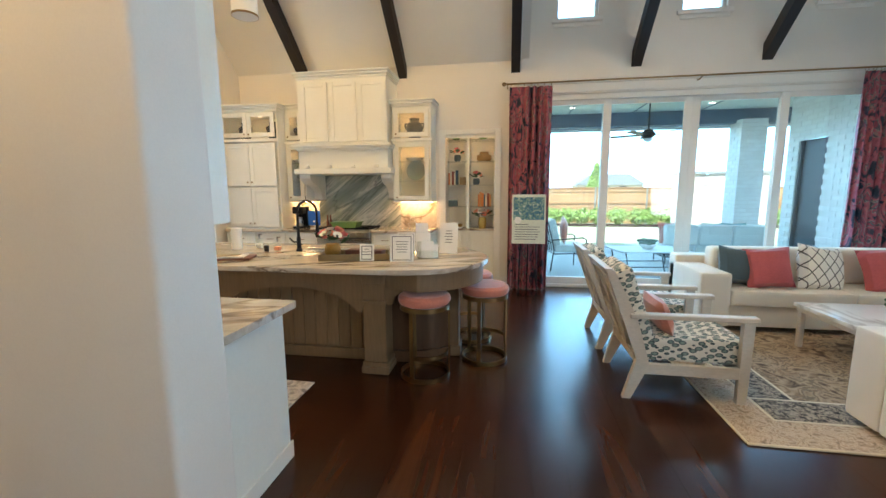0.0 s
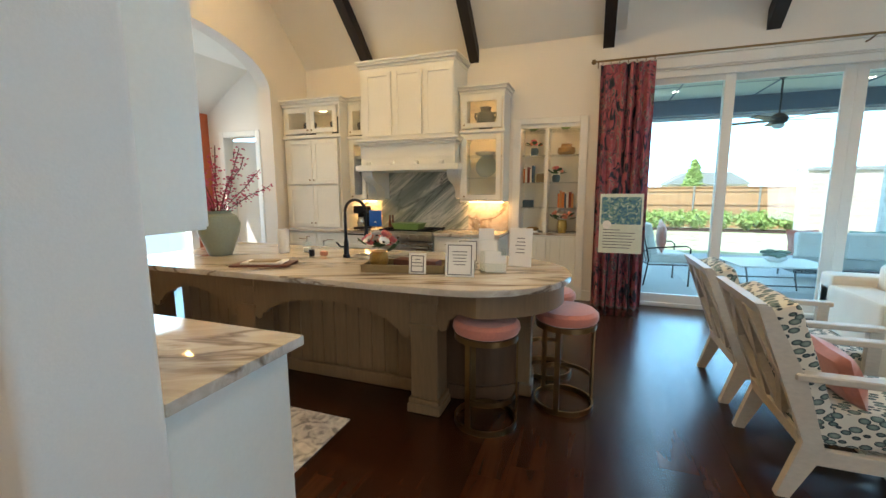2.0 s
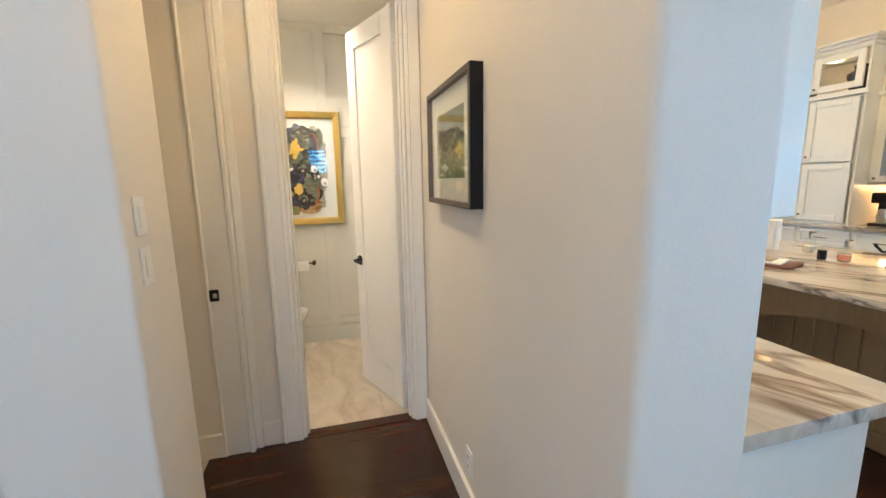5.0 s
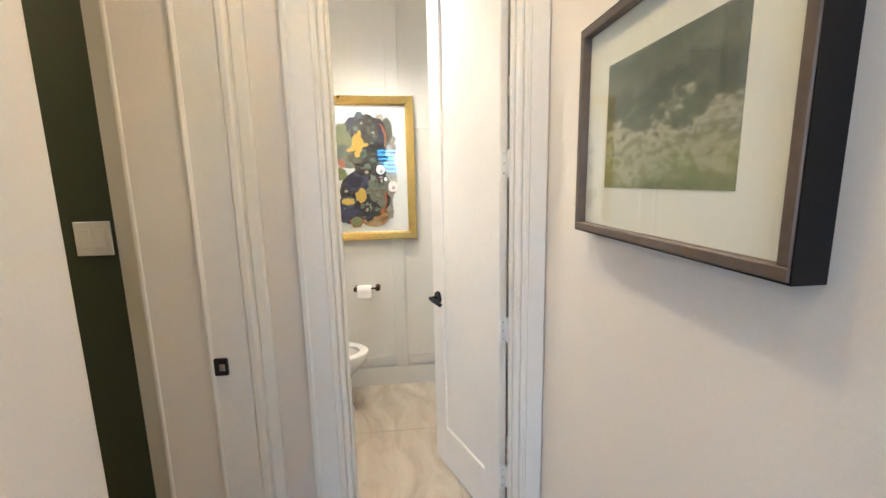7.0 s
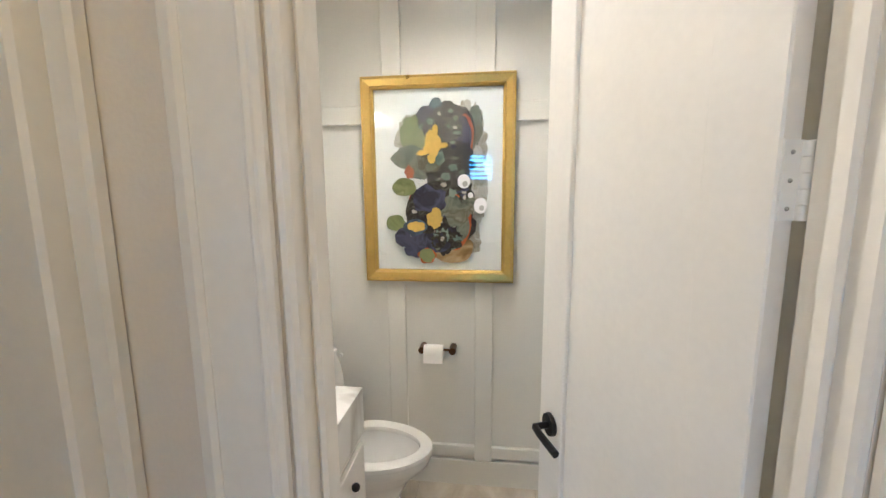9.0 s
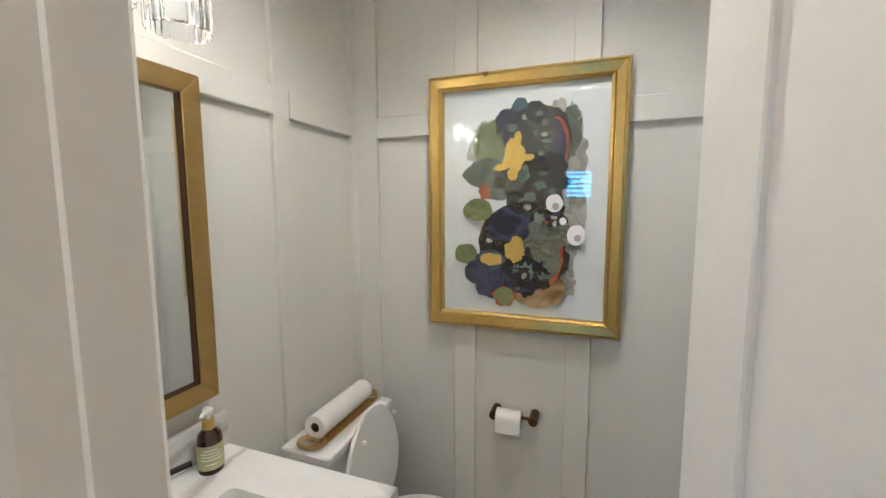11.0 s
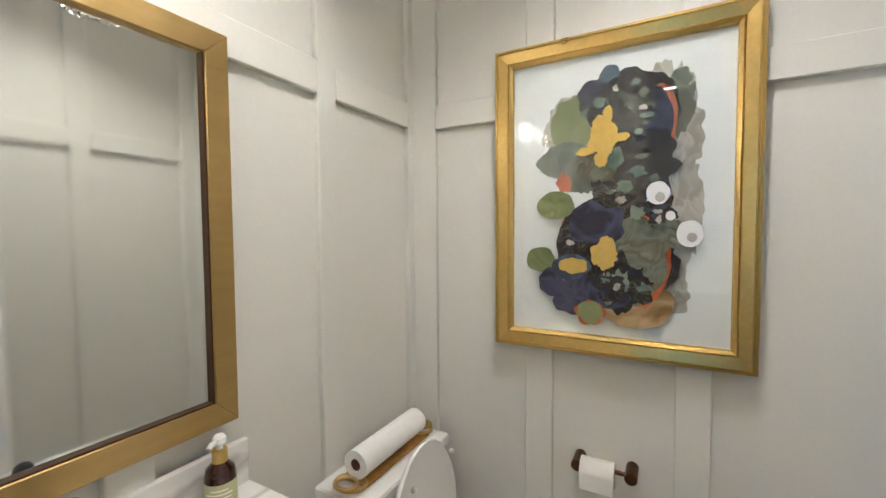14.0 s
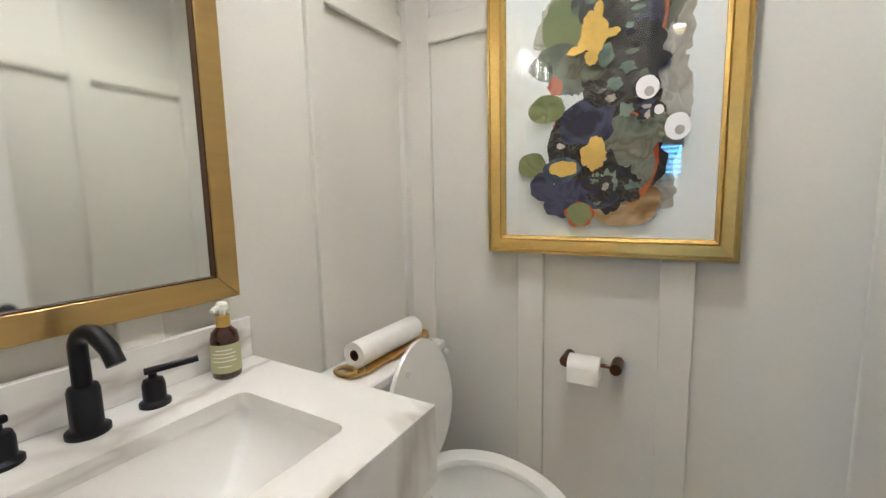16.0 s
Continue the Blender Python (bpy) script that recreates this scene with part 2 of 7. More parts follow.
M["quartzite"] = stone("quartzite", [(0.24, "7a6650"), (0.35, "b3a28d"), (0.46, "d2c8ba"), (0.54, "c2b5a3"), (0.62, "d8d0c4"), (0.70, "ab9a84"), (0.80, "87735b")], 3.4, 0.07, (0.25, 1.7, 1), (0, 0, 24), 0.7,
                       vein=("6a5543", 1.6, 0.03, 0.9, 0.85))
M["marble"] = stone("blue_marble", [(0.28, "65736f"), (0.42, "87938f"), (0.5, "a2aba6"), (0.56, "d4d6d0"), (0.6, "97a19d"), (0.72, "b9beb9")], 1.9, 0.12, (0.28, 1, 2.6), (0, -38, 0), 0.7,
                    vein=("4a5455", 1.7, 0.02, 0.8, 0.7))
M["quartz"] = stone("white_quartz", [(0.3, "e9e7e1"), (0.7, "f3f2ee")], 1.5, 0.18, (1, 1, 1), (0, 0, 30), 1.0, vein=("b3ada3", 1.1, 0.022, 0.8, 0.7))
M["islandwood"] = mat("stained_wood", "866d50", 0.5, vary=0.18, scale=4, stretch=(1, 1, 0.12), bump=0.15, fine=50)
M["islandend"] = mat("dark_stained_wood", "5d4632", 0.45, vary=0.25, scale=4, stretch=(1, 1, 0.12), bump=0.15, fine=50)
M["chairwood"] = mat("washed_wood", "c9c0b2", 0.5, vary=0.12, scale=6, stretch=(0.4, 1, 1), bump=0.15, fine=70)
M["rose"] = mat("rose_linen", "b4595c", 0.85, vary=0.12, scale=9, bump=0.15, sheen=0.3)
M["coral"] = mat("coral_velvet", "cf7f6c", 0.75, vary=0.12, scale=9, bump=0.1, sheen=0.6)
M["brass"] = mat("antique_brass", "8f7550", 0.32, 1.0, vary=0.1, scale=14, bump=0.02)
M["gold"] = mat("gold_leaf", "d0b266", 0.30, 1.0, vary=0.10, scale=9, bump=0.02, fine=80)
M["mirrorgold"] = mat("brushed_gold", "c0a468", 0.38, 1.0, vary=0.08, scale=12, stretch=(0.1, 1, 1), bump=0.06)
M["bronze"] = mat("bronze", "5d4632", 0.35, 0.9, vary=0.1, scale=16)
M["black"] = mat("matt_black", "14151a", 0.42, 0.3, vary=0.1, scale=12, bump=0.02)
M["blackiron"] = mat("black_iron", "1d2126", 0.5, 0.6, vary=0.15, scale=12)
M["steel"] = mat("steel", "b8b8b4", 0.28, 1.0, vary=0.06, scale=10, stretch=(0.1, 1, 1))
M["porcelain"] = mat("porcelain", "f1f0ec", 0.12, vary=0.015, scale=3, bump=0.0, coat=0.5)
M["paper"] = mat("paper", "f4f2ee", 0.8, vary=0.03, scale=12, bump=0.1)
M["ink"] = mat("ink", "5a5a60", 0.8)
M["sofa"] = mat("cream_linen", "e4dccd", 0.92, vary=0.05, scale=6, bump=0.25, fine=220)
M["white_sofa"] = mat("white_linen", "eceae5", 0.92, vary=0.04, scale=6, bump=0.25, fine=220)
M["slate"] = mat("slate_velvet", "4a5a60", 0.85, vary=0.12, sheen=0.3)
M["leaf_fabric"] = leaf_fabric("leaf_print_fabric")
M["curtain"] = blotch_fabric("floral_curtain", [(0.36, "26313d"), (0.42, "4a4550"), (0.45, "9c545e"), (0.54, "b0626a"), (0.57, "8d8c82"), (0.59, "4b5058"), (0.62, "a05660"), (0.68, "96505a"), (0.72, "33404a")], 6.0, (1.3, 1.3, 0.8), 0.85, 1.2)
M["rug"] = blotch_fabric("faded_rug", [(0.32, "5a4a3e"), (0.41, "8d7a64"), (0.48, "b09d84"), (0.53, "8f7a60"), (0.57, "6f6558"), (0.61, "a8947a"), (0.70, "84705a"), (0.8, "5c5148")], 6, (1, 1, 1), 0.95, 1.5)
M["rugdark"] = blotch_fabric("rug_border", [(0.35, "2f3034"), (0.47, "6d675f"), (0.56, "b3a998"), (0.66, "47464a")], 24, (1, 1, 1), 0.95, 1.0)
M["rugouter"] = blotch_fabric("rug_outer_band", [(0.32, "8d7d6c"), (0.45, "b8a691"), (0.55, "cbbba6"), (0.66, "a8917c"), (0.8, "c4b19a")], 15, (1, 1, 1), 0.95, 2.5)
M["rugedge"] = mat("rug_binding", "d9cfb6", 0.9)
M["kitchenrug"] = blotch_fabric("grey_rug", [(0.35, "8f8a8a"), (0.5, "c9c3bf"), (0.65, "e0dad4")], 9, (1, 1, 1), 0.95, 2.0)
M["ceramic_green"] = mat("sage_ceramic", "8b9486", 0.35, vary=0.1, scale=5, bump=0.05)
M["dark_jar"] = mat("dark_jar", "39403c", 0.4, vary=0.15, scale=8)
M["pink"] = mat("pink_petal", "e07d84", 0.7, vary=0.2, scale=20)
M["peach"] = mat("peach_petal", "f0a58c", 0.7, vary=0.2, scale=20)
M["white_petal"] = mat("white_petal", "f1ece6", 0.7, vary=0.1, scale=20)
M["branch"] = mat("twig", "6a4036", 0.8)
M["magenta"] = mat("magenta_blossom", "c0506c", 0.7, vary=0.25, scale=30)
M["foliage"] = mat("foliage", "3c5a38", 0.6, vary=0.3, scale=15)
M["pane"] = thin_pane("window_glass", (0.87, 0.96, 1.0, 1))
M["clear"] = thin_pane("clear_glass", (0.97, 0.99, 0.98, 1))
M["mirror"] = mat("silvered_mirror", (0.86, 0.88, 0.86, 1), 0.02, 1.0, vary=0.0, bump=0)
M["plastic"] = mat("white_plastic", "efeeea", 0.4, vary=0.02)
M["amber"] = mat("amber_bottle", "38190e", 0.12, vary=0.1, coat=0.6)
M["label"] = mat("bottle_label", "b9b98c", 0.7, vary=0.05)
M["woven"] = mat("woven_gold", "a57f3c", 0.45, 0.5, vary=0.3, scale=60, bump=0.6, fine=90)
M["wicker"] = mat("wicker", "9a7a4c", 0.6, vary=0.25, scale=60, bump=0.5)
M["traywood"] = mat("tray_wood", "8d7a58", 0.55, vary=0.15, scale=8, stretch=(0.2, 1, 1))
M["leather"] = mat("brown_leather", "6b4438", 0.5, vary=0.15, scale=10)
M["blue"] = mat("blue_card", "1e62c4", 0.5)
M["greenpan"] = mat("green_enamel", "6b8a4e", 0.3, vary=0.1)
M["concrete"] = mat("patio_concrete", "9d9d9a", 0.7, vary=0.08, scale=3, bump=0.1)
M["lawn"] = blotch_fabric("lawn_grass", [(0.35, "a3a878"), (0.5, "b9b98c"), (0.65, "cdc8a4")], 3, (1, 1, 1), 0.95, 1.0)
M["whitebrick"] = mat("painted_brick", "e6e6e2", 0.7, vary=0.08, scale=6, bump=0.3, island=0.06)
M["mortar"] = mat("mortar", "d9d9d4", 0.9)
M["redbrick"] = mat("tan_brick", "d2c2b2", 0.8, vary=0.2, scale=5, island=0.15)
M["fence"] = mat("cedar_board", "c09468", 0.75, vary=0.15, scale=4, stretch=(1, 1, 0.15), island=0.12)
M["fencepost"] = mat("galvanised_post", "b9b9b4", 0.4, 0.8)
M["patioceil"] = mat("patio_ceiling_paint", "cfd3c4", 0.7, vary=0.04)
M["patiobeam"] = mat("grey_blue_beam", "586a7c", 0.6, vary=0.06)
M["door_dark"] = mat("dark_door", "3d4145", 0.5)
M["cushion"] = mat("outdoor_cushion", "d9dad6", 0.9, vary=0.06)
M["teal"] = mat("teal_cushion", "6f9c98", 0.9, vary=0.1)
M["roofing"] = mat("far_roof", "8d8f90", 0.9, vary=0.1)
M["mat_board"] = mat("mat_board", "ece8df", 0.9, vary=0.02)
M["print_white"] = mat("print_paper", "f3f1f1", 0.85, vary=0.02)
M["frame_grey"] = mat("pewter_frame", "6e6259", 0.4, 0.4, vary=0.15, scale=20)
def landscape(name):
    """A loose painting: dark trees above a pale path and green grass, broken up by brush noise."""
    m = bpy.data.materials.new(name)
    nt, N, L, P = nodes_of(m)
    tc, sp = N.new("ShaderNodeTexCoord"), N.new("ShaderNodeSeparateXYZ")
    L.new(tc.outputs["Object"], sp.inputs[0])
    n = N.new("ShaderNodeTexNoise")
    n.inputs["Scale"].default_value, n.inputs["Detail"].default_value, n.inputs["Roughness"].default_value = 16, 7, 0.65
    mp = N.new("ShaderNodeMapping")
    mp.inputs["Scale"].default_value = (1, 1, 1.6)
    L.new(tc.outputs["Object"], mp.inputs[0])
    L.new(mp.outputs[0], n.inputs["Vector"])
    a, b = N.new("ShaderNodeMath"), N.new("ShaderNodeMath")
    a.operation, b.operation = "MULTIPLY_ADD", "MULTIPLY_ADD"
    a.inputs[1].default_value, a.inputs[2].default_value = 3.2, -0.75
    L.new(sp.outputs[2], a.inputs[0])
    b.inputs[1].default_value = 0.9
    L.new(n.outputs[0], b.inputs[0])
    L.new(a.outputs[0], b.inputs[2])
    r = ramp(N, [(0.0, "5e6a3e"), (0.14, "79804f"), (0.24, "a5a184"), (0.32, "6f7656"), (0.42, "b0ab95"), (0.50, "5c6450"), (0.62, "39423a"), (0.74, "6a7064"), (0.86, "48524a"), (1.0, "8b8d84")])
    L.new(b.outputs[0], r.inputs[0])
    L.new(r.outputs[0], P.inputs["Base Color"])
    P.inputs["Roughness"].default_value = 0.6
    return m


M["landscape"] = landscape("landscape_paint")
M["poster"] = blotch_fabric("poster_print", [(0.32, "2f5470"), (0.45, "4a7c98"), (0.53, "6f9186"), (0.60, "9fb4b0"), (0.72, "d5dcd6")], 22, (1, 1, 1), 0.5, 1.0)
M["poster_low"] = mat("poster_cream", "d9ddcc", 0.4)
M["lit_inside"] = mat("cabinet_interior", "e8dcc2", 0.5, vary=0.04)
M["bulb"] = emitter("bulb_glow", (1, 0.76, 0.46, 1), 14)
M["canlens"] = emitter("downlight_lens", (1, 0.75, 0.53, 1), 14)
M["striplight"] = emitter("strip_glow", (1, 0.60, 0.25, 1), 9)
M["underlight"] = emitter("under_cabinet_glow", (1, 0.57, 0.21, 1), 50)
M["farsky"] = emitter("bright_sky", (0.42, 0.74, 1.0, 1), 2.3)
M["daysky"] = emitter("sky_glow", (0.25, 0.68, 1.0, 1), 8.0)
M["ribbed"] = glassy("ribbed_glass", (0.97, 0.98, 1, 1), 0.0, 1.35)

# ---- builders ----


def box(bm, x0, x1, y0, y1, z0, z1, bevel=0.0, seg=1):
    r = bmesh.ops.create_cube(bm, size=1.0, matrix=Matrix.Translation(((x0 + x1) / 2, (y0 + y1) / 2, (z0 + z1) / 2)) @ Matrix.Diagonal((abs(x1 - x0), abs(y1 - y0), abs(z1 - z0), 1)))
    if bevel:
        es = list({e for v in r["verts"] for e in v.link_edges})
        bmesh.ops.bevel(bm, geom=es, offset=min(bevel, abs(x1 - x0) * .45, abs(y1 - y0) * .45, abs(z1 - z0) * .45), segments=seg, affect="EDGES", profile=0.7)
    return bm


def cyl(bm, p0, p1, r0, r1=None, seg=16):
    p0, p1 = Vector(p0), Vector(p1)
    d = p1 - p0
    m = Matrix.Translation((p0 + p1) / 2) @ d.to_track_quat("Z", "Y").to_matrix().to_4x4()
    bmesh.ops.create_cone(bm, cap_ends=True, segments=seg, radius1=r0, radius2=r0 if r1 is None else r1, depth=d.length, matrix=m)
    return bm


def ball(bm, c, r, seg=12, sc=(1, 1, 1)):
    bmesh.ops.create_uvsphere(bm, u_segments=seg, v_segments=max(6, seg // 2 + 2), radius=r, matrix=Matrix.Translation(c) @ Matrix.Diagonal((*sc, 1)))
    return bm


def lathe(bm, prof, c=(0, 0, 0), seg=28, sx=1.0, sy=1.0):
    """A turned shape from (radius, height) pairs."""
    rings = []
    for r, z in prof:
        rings.append([bm.verts.new((c[0] + sx * r * math.cos(2 * math.pi * k / seg), c[1] + sy * r * math.sin(2 * math.pi * k / seg), c[2] + z)) for k in range(seg)])
    for a, b in zip(rings, rings[1:]):
        for k in range(seg):
            bm.faces.new((a[k], a[(k + 1) % seg], b[(k + 1) % seg], b[k]))
    bm.faces.new(rings[0][::-1])
    bm.faces.new(rings[-1])
    return bm


def prism(bm, pts, axis, a0, a1):
    """A flat outline pushed along an axis from a0 to a1."""
    def at(u, v, w):
        return {"x": (w, u, v), "y": (u, w, v), "z": (u, v, w)}[axis]
    lo = [bm.verts.new(at(u, v, a0)) for u, v in pts]
    hi = [bm.verts.new(at(u, v, a1)) for u, v in pts]
    n = len(pts)
    fs = [bm.faces.new(lo), bm.faces.new(hi[::-1])]
    for k in range(n):
        fs.append(bm.faces.new((lo[k], hi[k], hi[(k + 1) % n], lo[(k + 1) % n])))
    bmesh.ops.recalc_face_normals(bm, faces=fs)
    return bm


def tube(bm, pts, r, seg=10):
    pts = [Vector(p) for p in pts]
    rings = []
    for i, p in enumerate(pts):
        d = (pts[min(i + 1, len(pts) - 1)] - pts[max(i - 1, 0)]).normalized()
        u = d.orthogonal().normalized() if i == 0 else (rings_u - d * rings_u.dot(d)).normalized()
        rings_u = u
        w = d.cross(u)
        rings.append([bm.verts.new(p + r * (math.cos(2 * math.pi * k / seg) * u + math.sin(2 * math.pi * k / seg) * w)) for k in range(seg)])
    for a, b in zip(rings, rings[1:]):
        for k in range(seg):
            bm.faces.new((a[k], a[(k + 1) % seg], b[(k + 1) % seg], b[k]))
    bm.faces.new(rings[0][::-1])
    bm.faces.new(rings[-1])
    return bm


def strip(bm, pts, width, thick, axis_w=(0, 0, 1)):
    """A flat bar bent along a path: width along axis_w, thickness across."""
    pts = [Vector(p) for p in pts]
    aw = Vector(axis_w)
    rings = []
    for i, p in enumerate(pts):
        d = (pts[min(i + 1, len(pts) - 1)] - pts[max(i - 1, 0)]).normalized()
        n = d.cross(aw).normalized()
        rings.append([bm.verts.new(p + n * sx * thick / 2 + aw * sz * width / 2) for sx, sz in ((-1, -1), (1, -1), (1, 1), (-1, 1))])
    for a, b in zip(rings, rings[1:]):
        for k in range(4):
            bm.faces.new((a[k], a[(k + 1) % 4], b[(k + 1) % 4], b[k]))
    bm.faces.new(rings[0][::-1])
    bm.faces.new(rings[-1])
    return bm


def pillow_mesh(bm, w, h, t, n=10, power=0.35):
    """A plump cushion in the xz plane, thickness along y, with pinched corners."""
    top, bot = {}, {}
    for i in range(n + 1):
        for j in range(n + 1):
            u, v = 2 * i / n - 1, 2 * j / n - 1
            pinch = 1 - 0.20 * (1 - abs(u * v)) * (abs(u) ** 4 + abs(v) ** 4) * 0.5
            d = ((1 - u ** 2) * (1 - v ** 2)) ** power * t / 2
            x, z = u * w / 2 * pinch, v * h / 2 * pinch
            top[i, j] = bm.verts.new((x, -d, z))
            bot[i, j] = top[i, j] if i in (0, n) or j in (0, n) else bm.verts.new((x, d, z))
    for i in range(n):
        for j in range(n):
            bm.faces.new((top[i, j], top[i + 1, j], top[i + 1, j + 1], top[i, j + 1]))
            bm.faces.new((bot[i, j], bot[i, j + 1], bot[i + 1, j + 1], bot[i + 1, j]))
    return bm


def mesh_of(name, bm, material, smooth=True):
    me = bpy.data.meshes.new(name)
    bm.normal_update()
    bm.to_mesh(me)
    bm.free()
    me.materials.append(M[material] if isinstance(material, str) else material)
    if smooth:
        for p in me.polygons:
            p.use_smooth = True
        me.set_sharp_from_angle(angle=radians(35))
    return me


def part(name, bm, material, parent, label="", smooth=True):
    ob = new(name, mesh_of(name, bm, material, smooth))
    ob.parent = parent
    if label:
        ob["label"] = label
    return ob


def thing(name, label, category, loc=(0, 0, 0), rz=0, group="", kind=""):
    ob = new(name)
    ob.empty_display_size = 0.05
    ob.matrix_world = pose(*loc, 0, 0, rz)
    return tagged(ob, label, category, group, kind)


def solo(name, bm, material, label, category, loc=(0, 0, 0), rot=(0, 0, 0), group="", kind="", smooth=True):
    ob = new(name, mesh_of(name, bm, material, smooth))
    ob.matrix_world = pose(*loc, *rot)
    return tagged(ob, label, category, group, kind)


def B():
    return bmesh.new()


def setting(name, bm, material, label="", smooth=False):
    return solo(name, bm, material, label or name.replace("_", " "), name.split("_")[0], kind="structure", smooth=smooth)

# ---- structure ----
WB = 6.93                       # kitchen and living-room back wall
XL = -4.12                      # kitchen left wall
XR = 5.7                        # right end of the great room
YS = -3.4                       # wall behind the walk
ZC = 4.85                       # flat ceiling of the great room


def wall_with_holes(name, axis, a0, a1, u0, u1, z0, z1, holes, material, label):
    """A wall slab with rectangular holes (u0, u1, z0, z1) cut through it, made of butted blocks."""
    bm = B()
    us = sorted({u0, u1, *[h[0] for h in holes], *[h[1] for h in holes]})
    for ua, ub in zip(us, us[1:]):
        cuts = sorted((h[2], h[3]) for h in holes if h[0] <= ua + 1e-6 and h[1] >= ub - 1e-6)
        z = z0
        for ha, hb in cuts + [(z1, z1)]:
            if ha > z + 1e-6:
                box(bm, *((ua, ub, a0, a1) if axis == "y" else (a0, a1, ua, ub)), z, ha)
            z = max(z, hb)
    bmesh.ops.remove_doubles(bm, verts=bm.verts, dist=1e-5)
    return setting(name, bm, material, label)


SL = (0.55, 5.15, 0.0, 2.88)    # sliding-door opening
NI = (-0.67, 0.09, 0.0, 2.345)  # book niche opening
wall_with_holes("wall_north", "y", WB, WB + 0.2, XL - 0.2, XR + 0.2, 0, ZC + 0.1,
                [SL, NI, (0.93, 1.51, 3.9, 4.6), (2.59, 3.16, 3.9, 4.6), (4.25, 4.82, 3.9, 4.6)], "wall", "cream painted back wall with sliding-door opening")
# the larger opening is unseen, added behind the entry daylight lamp
wall_with_holes("wall_east", "x", XR, XR + 0.2, YS, WB, 0, ZC + 0.1, [(0.48, 1.16, 1.55, 2.45), (-2.6, -0.6, 0.6, 2.6)], "wall", "cream painted side wall with a window and an added unseen opening")
setting("wall_south", box(B(), -1.83, XR + 0.2, YS - 0.2, YS, 0, ZC + 0.1), "wall", "cream painted wall behind the living room")

# kitchen left wall with its arched opening
bm = B()
arc = [(4.82 + 1.29 * math.cos(math.pi * k / 24), 2.88 + 0.57 * math.sin(math.pi * k / 24)) for k in range(25)]
prism(bm, [(1.95, 0), (1.95, ZC), (WB, ZC), (WB, 0), (6.11, 0)] + arc + [(3.53, 0)], "x", XL - 0.22, XL)
bmesh.ops.triangulate(bm, faces=[f for f in bm.faces if len(f.verts) > 4])
setting("wall_west", bm, "wall", "cream painted kitchen wall with arched opening")

# wall between hall and kitchen, with its end
bm = B()
box(bm, -2.52, -0.775, 1.66, 1.95, 0, ZC, 0.028, 5)
setting("wall_1", bm, "wall", "cream wall between hall and kitchen", True)
setting("wall_2", box(B(), XL, -2.52, 1.78, 1.95, 0, ZC), "wall", "cream kitchen wall behind the powder room")
# hall left wall pier and wall towards the entry
bm = B()
box(bm, -1.85, -1.50, 0.20, 0.60, 0, ZC, 0.024, 5)
setting("wall_3", bm, "wall", "cream painted hall pier", True)
wall_with_holes("wall_4", "x", -1.83, -1.50, YS, 0.20, 0, ZC, [(-0.75, 0.12, 0, 2.44)], "wall", "cream entry wall with a white door")
# header over the hall entrance, closes the hall ceiling
setting("wall_5", box(B(), -0.93, -0.78, 0.60, 1.66, 2.76, ZC), "wall", "cream wall above the hall entrance")
setting("ceiling_1", box(B(), -2.52, -0.80, 0.26, 1.66, 2.75, 2.85), "ceil", "white hall ceiling")
setting("wall_25", box(B(), -1.50, -0.78, 0.42, 0.60, 2.76, ZC), "wall", "cream wall above the hall side")
# powder-room door wall: hall face at -2.52
DY0, DY1, DZ = 0.922, 1.575, 2.43
wall_with_holes("wall_6", "x", -2.585, -2.485, 0.522, 1.66, 0, 2.76, [(DY0, DY1, 0, DZ)], "wall", "cream wall with the powder-room doorway")
# return wall beside the study opening
setting("wall_7", box(B(), -2.585, -2.45, 0.335, 0.522, 0, 2.76), "wall", "cream wall return beside the study opening")
setting("wall_8", box(B(), -2.45, -1.85, 0.26, 0.50, 2.46, 2.76), "wall", "cream header above the study opening")
# powder room shell
setting("wall_9", box(B(), -4.10, -3.98, 0.08, 1.78, 0, 2.76), "pwall", "pale grey powder-room wall behind the artwork")
setting("wall_10", box(B(), -3.98, -2.603, 0.08, 0.20, 0, 2.76), "pwall", "pale grey powder-room wall behind the mirror")
setting("wall_11", box(B(), -3.98, -2.52, 1.66, 1.78, 0, 2.76), "pwall", "pale grey powder-room wall behind the door")
setting("ceiling_2", box(B(), -4.10, -2.52, 0.08, 1.78, 2.75, 2.85), "ceil", "white powder-room ceiling")
# inner face of the door wall in powder-room paint
wall_with_holes("wall_12", "x", -2.590, -2.585, 0.20, 1.66, 0, 2.75, [(DY0, DY1, 0, DZ)], "pwall", "pale grey inner face of the doorway wall")
# study beyond the left opening
setting("wall_13", box(B(), -2.602, -2.590, -0.16, 0.334, 0, 2.75), "green", "dark green study wall")
setting("wall_26", box(B(), -2.606, -2.602, 0.20, 0.34, 0, 2.75), "pwall", "pale grey powder-room corner wall")
setting("wall_14", box(B(), -5.3, -5.1, -3.0, 0.08, 0, 2.75), "wall", "cream far study wall")
setting("wall_15", box(B(), -5.1, -1.83, -3.2, -3.0, 0, 2.75), "green", "dark green study side wall")
setting("wall_16", box(B(), -5.1, -2.66, -0.04, 0.08, 0, 2.75), "wall", "cream study wall")
setting("ceiling_3", box(B(), -5.3, -1.83, -3.2, 0.26, 2.75, 2.85), "ceil", "white study ceiling")

